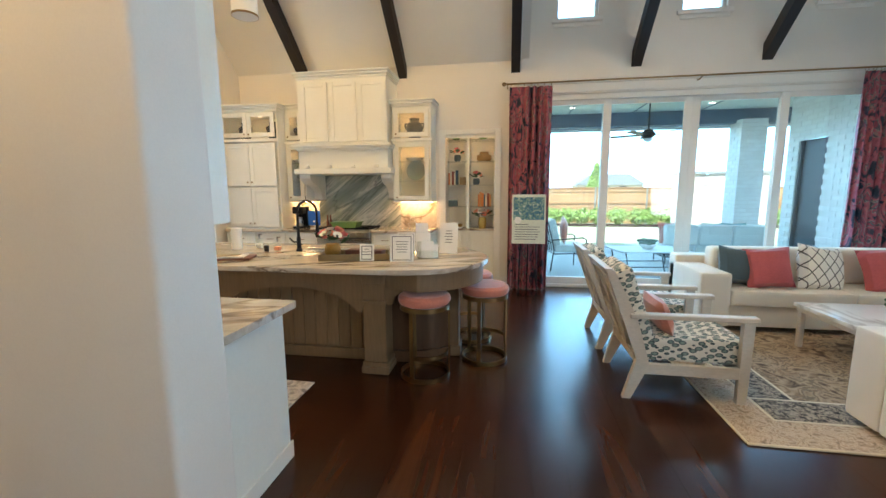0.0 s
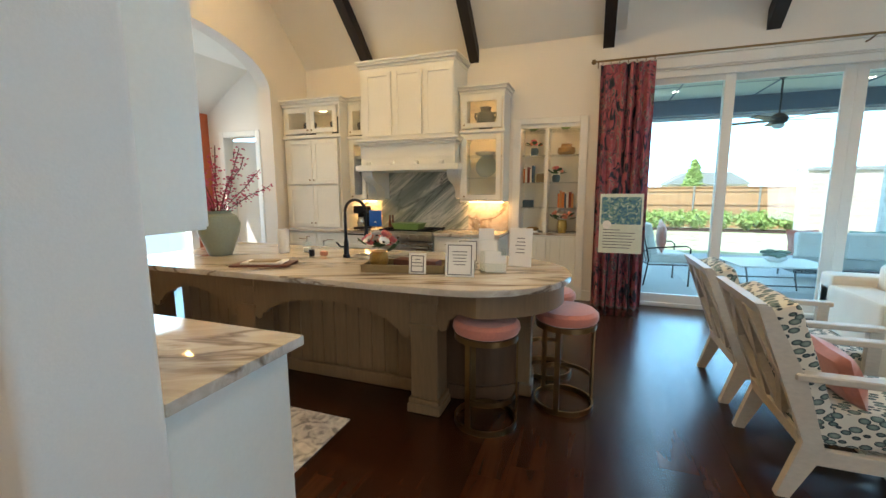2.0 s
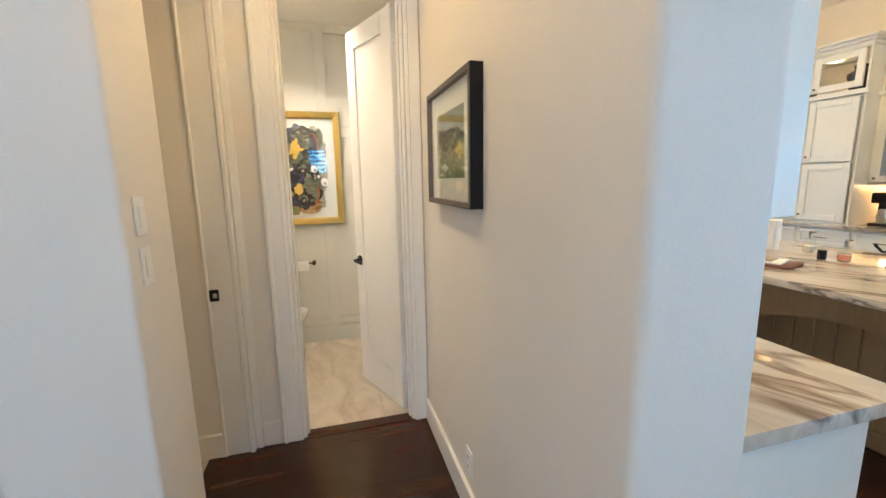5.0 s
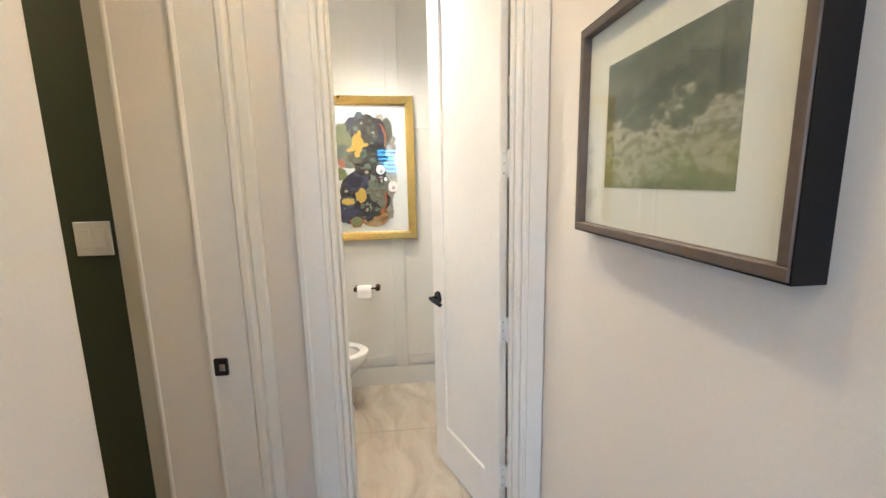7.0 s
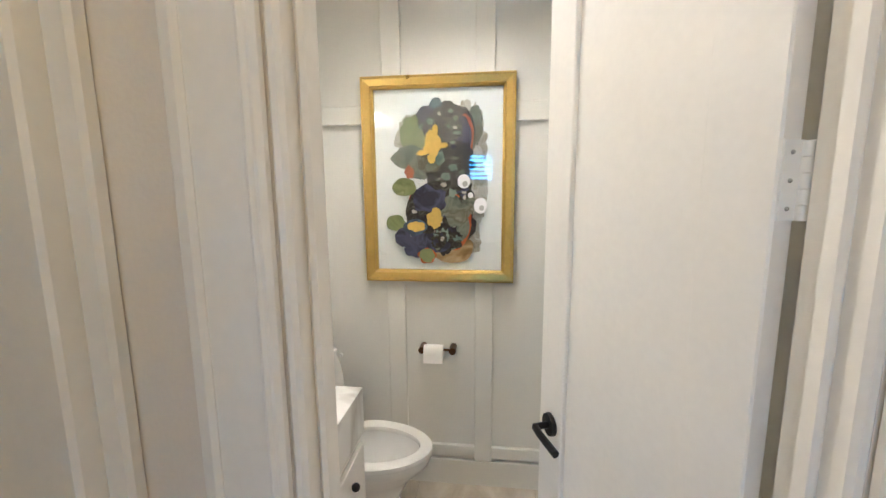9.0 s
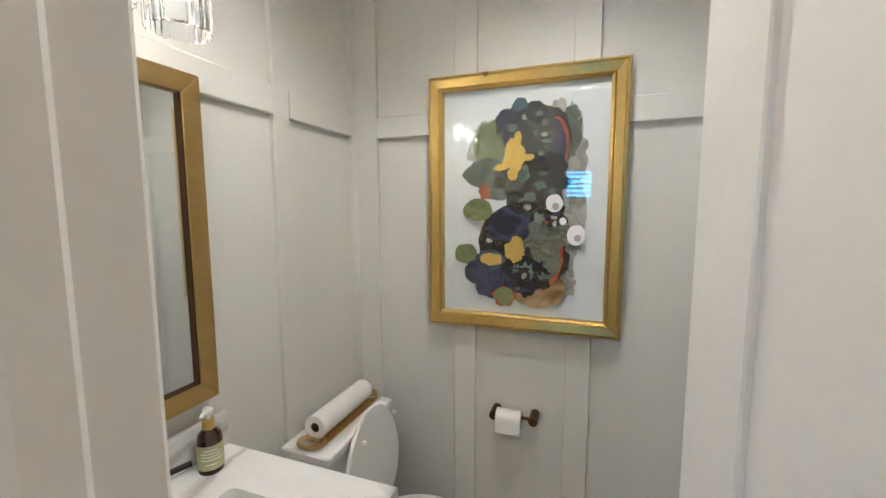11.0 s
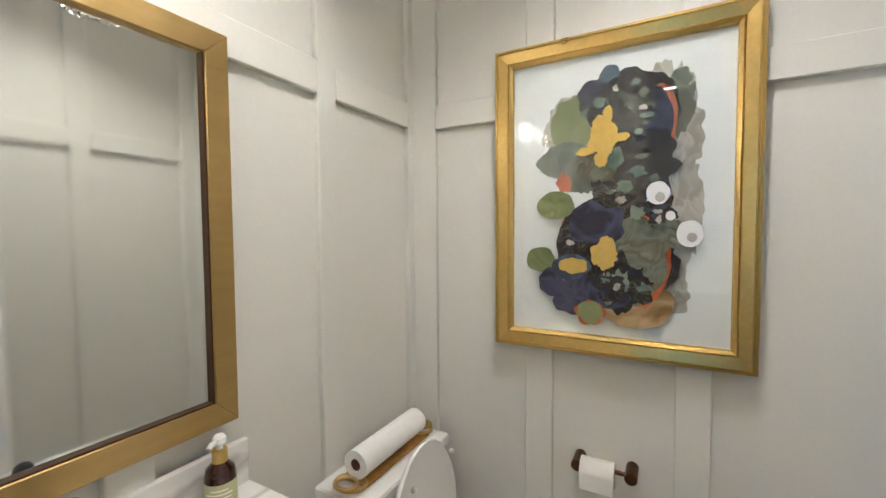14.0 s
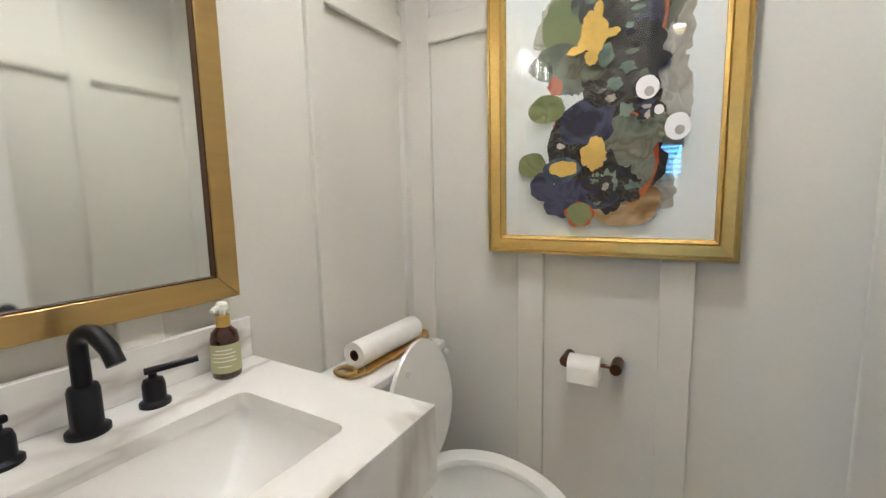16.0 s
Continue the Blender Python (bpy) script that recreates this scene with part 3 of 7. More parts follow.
# great-room ceiling: slope over the kitchen, flat beyond
bm = B()
prism(bm, [(WB, 3.38), (5.46, ZC), (5.46, ZC + 0.1), (WB, 3.52)], "x", XL, 0.47)
setting("ceiling_4", bm, "ceil", "cream sloping ceiling over the kitchen")
bm = B()
prism(bm, [(WB, 3.40), (5.46, ZC), (WB, ZC)], "x", 0.47, 0.57)
setting("wall_17", bm, "wall", "cream dormer cheek wall")
setting("ceiling_5", box(B(), XL - 0.22, XR + 0.2, YS - 0.2, WB, ZC, ZC + 0.12), "ceil", "white flat great-room ceiling")

# breakfast nook beyond the arch
wall_with_holes("wall_18", "x", -6.5, -6.3, 2.4, WB + 0.2, 0, 3.9, [(3.2, 4.55, 0.1, 2.6), (4.85, 6.45, 0.1, 2.9)], "orange", "terracotta nook wall with windows")
wall_with_holes("wall_19", "y", WB, WB + 0.2, -6.3, XL - 0.2, 0, 3.9, [(-5.95, -5.23, 0, 2.42)], "wall", "cream nook wall with a doorway")
setting("wall_20", box(B(), -6.5, XL - 0.22, 2.2, 2.4, 0, 3.9), "wall", "cream nook side wall")
bm = B()
prism(bm, [(-6.3, 2.85), (-5.3, 3.5), (XL - 0.2, 3.5), (XL - 0.2, 3.62), (-5.35, 3.62), (-6.3, 3.0)], "y", 2.4, WB)
setting("ceiling_6", bm, "ceil", "white nook ceiling")
setting("wall_21", box(B(), -6.5, XL, WB + 1.6, WB + 1.7, 0, 3.0), "door_dark", "dark wall of the room behind the nook")

# door and opening casings, baseboards
def casing(parent_name, label, bars, material="trim"):
    bm = B()
    for b in bars:
        box(bm, *b, 0.006, 1)
    return setting(parent_name, bm, material, label, True)


cw, ct = 0.095, 0.022
HF, RF = -2.485, -2.590
casing("trim_1", "white casing round the powder-room doorway", [
    (HF, HF + ct, DY0 - cw, DY0, 0, DZ + cw), (HF, HF + ct, DY1, 1.657, 0, DZ + cw), (HF, HF + ct, DY0, DY1, DZ, DZ + cw),
    (HF + 0.004, HF + 0.030, DY0 - cw - 0.012, DY0 - cw + 0.012, 0, DZ + cw), (HF + 0.004, HF + 0.026, DY0 - 0.022, DY0 - 0.008, 0, DZ), (HF + 0.004, HF + 0.026, DY1 + 0.008, DY1 + 0.022, 0, DZ),
    (HF + 0.002, HF + 0.034, DY0 - cw - 0.02, 1.655, DZ + cw, DZ + cw + 0.03)])
casing("trim_2", "white jamb lining of the powder-room doorway", [
    (RF - 0.003, HF + 0.003, DY0 - 0.002, DY0 + 0.018, 0, DZ), (RF - 0.003, HF + 0.003, DY1 - 0.018, DY1 + 0.002, 0, DZ), (RF - 0.003, HF + 0.003, DY0 + 0.018, DY1 - 0.018, DZ - 0.018, DZ),
    (-2.548, -2.515, DY0 + 0.018, DY0 + 0.030, 0, DZ - 0.018), (-2.548, -2.515, DY1 - 0.030, DY1 - 0.018, 0, DZ - 0.018)])
casing("trim_3", "white inner casing of the powder-room doorway", [
    (RF - 0.010, RF, DY0 - cw, DY0 - 0.003, 0, DZ + cw), (RF - 0.010, RF, DY1 + 0.003, 1.636, 0, DZ + cw), (RF - 0.010, RF, DY0 - 0.003, DY1 + 0.003, DZ, DZ + cw)])
casing("trim_4", "white casing beside the study opening", [
    (-2.485, -2.440, 0.522, 0.646, 0, 2.55), (-2.452, -2.428, 0.518, 0.534, 0, 2.55), (-2.485, -2.428, 0.646, 0.672, 0, 2.55), (-2.485, -2.458, 0.672, 0.712, 0, 2.55), (-2.452, -2.444, 0.338, 0.352, 0, 2.46)])
casing("trim_5", "white casing of the hall pier", [(-1.872, -1.85, 0.48, 0.57, 0, 2.46), (-1.862, -1.85, 0.26, 0.29, 0, 2.46)])
casing("trim_6", "white casing round the book niche", [
    (NI[0] - 0.10, NI[0], WB - 0.022, WB, 0, NI[3] + 0.08), (NI[1], NI[1] + 0.10, WB - 0.022, WB, 0, NI[3] + 0.08), (NI[0], NI[1], WB - 0.022, WB, NI[3], NI[3] + 0.08)])
casing("trim_7", "white casing round the nook doorway", [
    (-6.05, -5.95, WB - 0.022, WB, 0, 2.52), (-5.23, -5.13, WB - 0.022, WB, 0, 2.52), (-5.95, -5.23, WB - 0.022, WB, 2.42, 2.52)])
casing("trim_8", "white head trim above the sliding door", [(0.42, 5.28, WB - 0.02, WB, 2.90, 3.02), (0.40, 5.30, WB - 0.035, WB, 3.02, 3.045)])
bm = B()
for ua, ub in ((0.93, 1.51), (2.59, 3.16), (4.25, 4.82)):
    box(bm, ua - 0.06, ub + 0.06, WB - 0.05, WB, 3.845, 3.90, 0.012, 2)
    box(bm, ua - 0.03, ub + 0.03, WB - 0.02, WB, 3.79, 3.845, 0.008)
setting("trim_9", bm, "trim", "cream sills of the clerestory windows", True)

bh, bt = 0.14, 0.018
casing("baseboard", "white baseboards of hall and great room", [
    (-2.46, -0.775, 1.66 - bt, 1.66, 0, bh), (-0.775, -0.775 + bt, 1.66 - bt, 1.95, 0, bh),
    (-2.485, -2.485 + bt, 0.712, DY0 - cw - 0.012, 0, bh), (-2.45, -2.45 + bt, 0.352, 0.518, 0, bh),
    (-1.50, -1.50 + bt, 0.12 + 0.1, 0.60 + bt, 0, bh), (-1.845, -1.50, 0.60, 0.60 + bt, 0, bh),
    (XL, XL + bt, 6.11, 6.28, 0, bh), (0.19, 0.55, WB - bt, WB, 0, bh), (5.15, XR, WB - bt, WB, 0, bh), (-2.60, -2.60 + bt, -0.16, 0.334, 0, bh)])

# entry door in the left wall
door = thing("door_1", "closed white panelled door in the entry wall", "door", (-1.60, -0.75, 0), kind="structure")
bm = B(); box(bm, -0.02, 0.02, 0.0, 0.87, 0.01, 2.43, 0.004)
part("leaf", bm, "trim", door)
for z0, z1 in ((0.20, 0.95), (1.10, 2.30)):
    bm = B(); box(bm, 0.021, 0.031, 0.10, 0.77, z0, z1, 0.008, 2)
    part("panel", bm, "trim", door)
casing("trim_10", "white casing of the entry door", [(-1.50, -1.478, 0.12, 0.22, 0, 2.53), (-1.50, -1.478, -0.85, -0.75, 0, 2.53), (-1.50, -1.478, -0.75, 0.12, 2.44, 2.53)])

# ---- sliding door ----
slider = thing("sliding_door", "white four-panel sliding glass door to the patio", "sliding door", (0, WB, 0), kind="structure")
bm = B()
box(bm, 0.55, 5.15, 0.02, 0.18, 0, 0.05, 0.005); box(bm, 0.55, 5.15, 0.02, 0.18, 2.80, 2.88, 0.005)
box(bm, 0.55, 0.62, 0.02, 0.18, 0.05, 2.80, 0.005); box(bm, 5.08, 5.15, 0.02, 0.18, 0.05, 2.80, 0.005)
part("frame", bm, "trim", slider)
for k, (xa, xb, yo) in enumerate(((0.62, 1.76, 0.06), (1.65, 2.86, 0.11), (2.86, 4.06, 0.11), (3.95, 5.08, 0.06))):
    bm = B()
    st = 0.105
    box(bm, xa, xa + st, yo - 0.02, yo + 0.02, 0.05, 2.80, 0.004); box(bm, xb - st, xb, yo - 0.02, yo + 0.02, 0.05, 2.80, 0.004)
    box(bm, xa + st, xb - st, yo - 0.02, yo + 0.02, 0.05, 0.16, 0.004); box(bm, xa + st, xb - st, yo - 0.02, yo + 0.02, 2.73, 2.80, 0.004)
    sash = part("sash", bm, "trim", slider)
    g = part("pane", box(B(), xa + st, xb - st, yo - 0.004, yo + 0.004, 0.16, 2.73), "pane", sash)
    g.visible_shadow = False
for n, (ua, ub) in enumerate(((0.93, 1.51), (2.59, 3.16), (4.25, 4.82))):
    w = thing("window_%d" % (n + 1), "small white clerestory window high in the wall", "window", (ua, WB + 0.1, 3.9), kind="structure")
    bm = B(); d = ub - ua
    box(bm, 0, 0.04, -0.03, 0.03, 0, 0.70); box(bm, d - 0.04, d, -0.03, 0.03, 0, 0.70); box(bm, 0.04, d - 0.04, -0.03, 0.03, 0, 0.04); box(bm, 0.04, d - 0.04, -0.03, 0.03, 0.66, 0.70)
    part("window_frame", bm, "trim", w)
    part("pane", box(B(), 0.04, d - 0.04, -0.003, 0.003, 0.04, 0.66), "pane", w).visible_shadow = False
for n, (ya, yb, za, zb) in enumerate(((3.2, 4.55, 0.1, 2.6), (4.85, 6.45, 0.1, 2.9))):
    w = thing("window_%d" % (n + 4), "tall white-framed nook window", "window", (-6.4, ya, za), kind="structure")
    d, h = yb - ya, zb - za
    bm = B()
    box(bm, -0.04, 0.13, -0.09, 0.05, -0.05, h + 0.1, 0.005); box(bm, -0.04, 0.13, d - 0.05, d + 0.09, -0.05, h + 0.1, 0.005)
    box(bm, -0.04, 0.12, 0.05, d - 0.05, 0, 0.06); box(bm, -0.04, 0.13, 0.05, d - 0.05, h - 0.06, h + 0.1); box(bm, -0.02, 0.02, d / 2 - 0.03, d / 2 + 0.03, 0.06, h - 0.06)
    part("window_frame", bm, "trim", w)
    part("pane", box(B(), -0.004, 0.004, 0.05, d - 0.05, 0.06, h - 0.06), "pane", w).visible_shadow = False
# window with blinds in the side wall, met again as a reflection in the artwork glass
w = thing("window_6", "window with dark-coloured blind slats and blue daylight", "window", (XR + 0.1, 0.48, 1.55), kind="structure")
bm = B(); box(bm, -0.06, 0.04, 0, 0.03, 0, 0.9); box(bm, -0.06, 0.04, 0.65, 0.68, 0, 0.9); box(bm, -0.06, 0.04, 0.03, 0.65, 0, 0.03); box(bm, -0.06, 0.04, 0.03, 0.65, 0.87, 0.9)
part("window_frame", bm, "trim", w)
# slats coloured dark slate: their backlit shade is put into the colour
for k in range(7):
    bm = B(); box(bm, -0.045, -0.015, 0.03, 0.65, 0.05 + k * 0.12, 0.105 + k * 0.12)
    part("slat", bm, "slate", w)
part("pane", box(B(), 0.0, 0.006, 0.03, 0.65, 0.03, 0.87), "pane", w).visible_shadow = False
setting("backdrop_1", box(B(), XR + 0.5, XR + 0.52, -0.3, 1.9, 1.75, 3.2), "daysky", "blue sky outside the side window")

# ---- beams ----
bs = thing("ceiling_beam", "dark stained sloping timber ceiling beam", "beam", (0, 0, 0), group="sloping ceiling beams")
bm = B()
prism(bm, [(WB, 3.21), (WB, 3.42), (5.3, 4.85), (5.09, 4.85)], "x", -0.065, 0.065)
part("timber", bm, "beam", bs)
bs.location.x = -2.95
for x in (-1.33, 0.38, 2.05, 3.70, 5.3):
    copy_thing(bs, pose(x, 0, 0))

# ---- downlights ----
for cx, cy, cz, wt in CANS:
    d = thing("downlight", "white recessed ceiling downlight, switched on, most of them added unseen", "ceiling light", (cx, cy, cz), group="recessed downlights")
    bm = B(); lathe(bm, [(0.075, 0.0), (0.075, -0.008), (0.055, -0.012), (0.052, -0.004)])
    part("trim_ring", bm, "plastic", d)
    part("lens", cyl(B(), (0, 0, -0.001), (0, 0, -0.006), 0.05, None, 20), "canlens", d)

# ---- kitchen ----


def shaker(parent, name, x0, x1, z0, z1, y, material="cab", glass=False, rail=0.065, knob=None, pull=None):
    """A framed cabinet door whose face stands at y, looking to -y."""
    bm = B()
    t = 0.022
    box(bm, x0, x0 + rail, y, y + t, z0, z1, 0.003); box(bm, x1 - rail, x1, y, y + t, z0, z1, 0.003)
    box(bm, x0 + rail, x1 - rail, y, y + t, z0, z0 + rail, 0.003); box(bm, x0 + rail, x1 - rail, y, y + t, z1 - rail, z1, 0.003)
    d = part(name, bm, material, parent)
    if glass:
        part("pane", box(B(), x0 + rail, x1 - rail, y + 0.008, y + 0.012, z0 + rail, z1 - rail), "clear", d).visible_shadow = False
    else:
        part("panel", box(B(), x0 + rail, x1 - rail, y + 0.010, y + 0.018, z0 + rail, z1 - rail), material, d)
    if knob:
        part("knob", ball(cyl(B(), (knob[0], y, knob[1]), (knob[0], y - 0.018, knob[1]), 0.005, None, 8), (knob[0], y - 0.022, knob[1]), 0.012, 10), "brass", d, "small brass knob")
    return d


def crown(bm, x0, x1, y0, y1, z):
    box(bm, x0 - 0.015, x1 + 0.015, y0 - 0.015, y1, z - 0.10, z - 0.06, 0.006)
    box(bm, x0 - 0.035, x1 + 0.035, y0 - 0.035, y1, z - 0.06, z - 0.025, 0.012, 2)
    box(bm, x0 - 0.055, x1 + 0.055, y0 - 0.055, y1, z - 0.025, z, 0.006)


YW = WB - 0.004
# tall pantry cabinet
tc_ = thing("tall_cabinet", "tall cream shaker cabinet with glazed top doors on the counter", "cabinet", (0, 0, 0))
x0, x1, y0 = -4.09, -3.12, 6.32
for nm, bb_ in (("side_panel", (x0, x0 + 0.02, y0, YW, 0.92, 2.70)), ("side_panel", (x1 - 0.02, x1, y0, YW, 0.92, 2.70)), ("back_panel", (x0 + 0.02, x1 - 0.02, YW - 0.02, YW, 0.92, 2.70)),
                ("bottom_panel", (x0 + 0.02, x1 - 0.02, y0, YW - 0.02, 0.92, 0.94)), ("shelf", (x0 + 0.02, x1 - 0.02, y0, YW - 0.02, 2.25, 2.29)), ("top_panel", (x0 + 0.02, x1 - 0.02, y0, YW - 0.02, 2.68, 2.70)),
                ("face_panel", (x0 + 0.02, x1 - 0.02, y0 + 0.03, y0 + 0.05, 0.94, 2.25)), ("rail_moulding", (x0 - 0.01, x1 + 0.02, y0 - 0.03, y0 + 0.02, 2.24, 2.285))):
    part(nm, box(B(), *bb_), "cab", tc_)
bm = B(); crown(bm, x0, x1, y0, YW, 2.79); part("crown", bm, "cab", tc_)
xm = (x0 + x1) / 2
for za, zb in ((0.95, 1.56), (1.58, 2.22)):
    shaker(tc_, "door", x0 + 0.04, xm - 0.003, za, zb, y0 - 0.022, knob=(xm - 0.035, za + 0.06))
    shaker(tc_, "door", xm + 0.003, x1 - 0.04, za, zb, y0 - 0.022, knob=(xm + 0.035, za + 0.06))
shaker(tc_, "glass_door", x0 + 0.04, xm - 0.003, 2.31, 2.67, y0 - 0.022, glass=True, knob=(xm - 0.035, 2.35))
shaker(tc_, "glass_door", xm + 0.003, x1 - 0.04, 2.31, 2.67, y0 - 0.022, glass=True, knob=(xm + 0.035, 2.35))
part("puck_light", cyl(B(), (xm, 6.6, 2.678), (xm, 6.6, 2.668), 0.07, None, 16), "striplight", tc_)


def glass_cabinet(x0, x1, y0, label):
    c = thing("wall_cabinet", label, "cabinet", (0, 0, 0))
    z0, z1 = 1.33, 2.72
    bm = B()
    box(bm, x0, x0 + 0.02, y0, YW, z0, z1); box(bm, x1 - 0.02, x1, y0, YW, z0, z1)
    box(bm, x0 + 0.02, x1 - 0.02, y0, YW - 0.02, z0, z0 + 0.02); box(bm, x0 + 0.02, x1 - 0.02, y0, YW - 0.02, 2.215, 2.265); box(bm, x0 + 0.02, x1 - 0.02, y0, YW - 0.02, z1 - 0.02, z1)
    box(bm, x0 - 0.012, x1 + 0.018, y0 - 0.03, y0 + 0.02, 2.22, 2.26, 0.008, 2)
    box(bm, x0 + 0.02, x1 - 0.02, y0, y0 + 0.018, 2.165, 2.215); box(bm, x0 + 0.02, x1 - 0.02, y0, y0 + 0.018, 2.65, 2.70)
    part("body", bm, "cab", c)
    part("back_panel", box(B(), x0 + 0.02, x1 - 0.02, YW - 0.02, YW, z0, z1), "lit_inside", c)
    bm = B(); crown(bm, x0, x1, y0, YW, 2.81); part("crown", bm, "cab", c)
    shaker(c, "glass_door", x0 + 0.03, x1 - 0.03, 1.36, 2.20, y0 - 0.022, glass=True, knob=(x0 + 0.065, 1.40))
    shaker(c, "glass_door", x0 + 0.03, x1 - 0.03, 2.28, 2.68, y0 - 0.022, glass=True, knob=(x0 + 0.065, 2.32))
    for z in (1.64, 1.93):
        part("glass_shelf", box(B(), x0 + 0.02, x1 - 0.02, y0 + 0.03, YW - 0.02, z, z + 0.008), "clear", c).visible_shadow = False
    for z in (2.19, 2.675):
        part("strip_light", box(B(), x0 + 0.05, x1 - 0.05, y0 + 0.022, y0 + 0.04, z, z + 0.008), "striplight", c)
    part("under_light", box(B(), x0 + 0.05, x1 - 0.05, YW - 0.12, YW - 0.10, z0 - 0.012, z0 - 0.003), "underlight", c)
    return c


glass_cabinet(-3.12 + 0.004, -2.80, 6.52, "narrow cream glass-fronted wall cabinet, lit inside")
glass_cabinet(-1.40, -0.82, 6.52, "cream glass-fronted wall cabinet, lit inside")

# range hood
hd = thing("range_hood", "large cream panelled range hood with mantel and corbels", "range hood", (0, 0, 0))
bm = B(); box(bm, -2.79, -1.43, 6.36, YW, 2.17, 3.12); part("body", bm, "cab", hd)
bm = B(); crown(bm, -2.79, -1.43, 6.36, YW, 3.21); part("crown", bm, "cab", hd)
for k in range(3):
    a = -2.72 + k * 0.44
    shaker(hd, "panel_frame", a, a + 0.40, 2.22, 3.05, 6.336, rail=0.055)
for bx0, bx1, by0, bz0, bz1, bev, nm in ((-2.87, -1.35, 6.25, 2.145, 2.175, 0.008, "mantel_cap"), (-2.85, -1.37, 6.275, 2.115, 2.145, 0.012, "mantel_moulding"), (-2.82, -1.40, 6.31, 2.085, 2.115, 0.010, "mantel_moulding"),
                                      (-2.80, -1.42, 6.33, 1.93, 2.085, 0.0, "mantel_board"), (-2.80, -1.42, 6.34, 1.83, 1.93, 0.0, "dentil_board"), (-2.86, -1.36, 6.28, 1.75, 1.83, 0.012, "mantel_shelf")):
    part(nm, box(B(), bx0, bx1, by0, YW, bz0, bz1, bev, 2), "cab", hd)
for k in range(4):
    bm = B(); box(bm, -2.70 + k * 0.36, -2.64 + k * 0.36, 6.30, 6.345, 1.83, 1.88, 0.01)
    part("dentil", bm, "cab", hd)
for x in (-2.83, -1.55):
    bm = B()
    prism(bm, [(YW, 1.36), (6.82, 1.36), (6.77, 1.38), (6.765, 1.44), (6.72, 1.52), (6.62, 1.575), (6.52, 1.60), (6.44, 1.64), (6.40, 1.69), (6.40, 1.748), (YW, 1.748)], "x", x, x + 0.16)
    part("corbel", bm, "cab", hd)
# backsplash slabs
bsp = setting("wall_22", box(B(), -2.80, -1.40, WB - 0.014, WB - 0.002, 0.92, 1.75), "marble", "grey-blue veined marble backsplash behind the range")
bm = B(); box(bm, -1.40, -0.82, WB - 0.014, WB - 0.002, 0.92, 1.33); box(bm, -3.12, -2.80, WB - 0.014, WB - 0.002, 0.92, 1.33)
setting("wall_23", bm, "quartzite", "veined beige stone backsplash")


def base_cabinet(x0, x1, n, y0=6.32, drawers=True):
    c = thing("base_cabinet", "cream base cabinet with drawers under a stone counter", "cabinet", (0, 0, 0), group="kitchen base cabinets")
    bm = B(); box(bm, x0, x1, y0, YW, 0.10, 0.878); box(bm, x0, x1, y0 + 0.07, YW, 0.0, 0.10); part("body", bm, "cab", c)
    for k in range(n):
        a, b = x0 + (x1 - x0) * k / n + 0.012, x0 + (x1 - x0) * (k + 1) / n - 0.012
        d = shaker(c, "drawer_front", a, b, 0.68, 0.86, y0 - 0.022, rail=0.04)
        part("pull", tube(B(), [((a + b) / 2 - 0.05, y0 - 0.022, 0.77), ((a + b) / 2 - 0.05, y0 - 0.05, 0.77), ((a + b) / 2 + 0.05, y0 - 0.05, 0.77), ((a + b) / 2 + 0.05, y0 - 0.022, 0.77)], 0.005, 8), "brass", d, "brass bar pull")
        shaker(c, "door", a, b, 0.13, 0.66, y0 - 0.022)
    return c


base_cabinet(-4.09, -2.56, 3)
base_cabinet(-1.70, -0.82, 2)
bm = B(); box(bm, -4.09, -2.56, 6.27, YW, 0.88, 0.92, 0.004); solo("countertop", bm, "quartzite", "veined beige stone kitchen countertop", "countertop")
bm = B(); box(bm, -1.70, -0.80, 6.27, YW, 0.88, 0.92, 0.004); solo("countertop", bm, "quartzite", "veined beige stone kitchen countertop beside the range", "countertop")
# range
rg = thing("range", "stainless steel range with black burner grates", "range", (-2.13, 6.28, 0))
bm = B(); box(bm, -0.42, 0.42, 0, 0.62, 0.05, 0.80, 0.008); box(bm, -0.42, 0.42, -0.01, 0.62, 0.90, 0.925, 0.006); part("body", bm, "steel", rg)
bm = B(); box(bm, -0.42, 0.42, -0.02, 0.60, 0.80, 0.90, 0.01); part("control_panel", bm, "steel", rg)
for k in range(6):
    x = -0.34 + k * 0.136
    part("knob", cyl(B(), (x, -0.02, 0.85), (x, -0.055, 0.85), 0.024, 0.02, 14), "steel", rg)
part("oven_handle", tube(B(), [(-0.36, 0, 0.72), (-0.36, -0.05, 0.72), (0.36, -0.05, 0.72), (0.36, 0, 0.72)], 0.012, 8), "steel", rg)
bm = B()
for k in range(5):
    box(bm, -0.40 + k * 0.195, -0.38 + k * 0.195, 0.03, 0.56, 0.925, 0.95)
for k in range(3):
    box(bm, -0.40, 0.40, 0.06 + k * 0.22, 0.08 + k * 0.22, 0.925, 0.948)
part("grates", bm, "blackiron", rg)
pn = thing("baking_dish", "green enamel baking dish on the range", "dish", (-2.13, 6.45, 0.95))
bm = B(); prism(bm, [(-0.17, 0), (0.17, 0), (0.21, 0.07), (-0.21, 0.07)], "y", -0.12, 0.12); part("dish", bm, "greenpan", pn)
bm = B(); box(bm, -0.22, 0.22, -0.13, 0.13, 0.07, 0.085, 0.006, 2); part("lid", bm, "greenpan", pn)
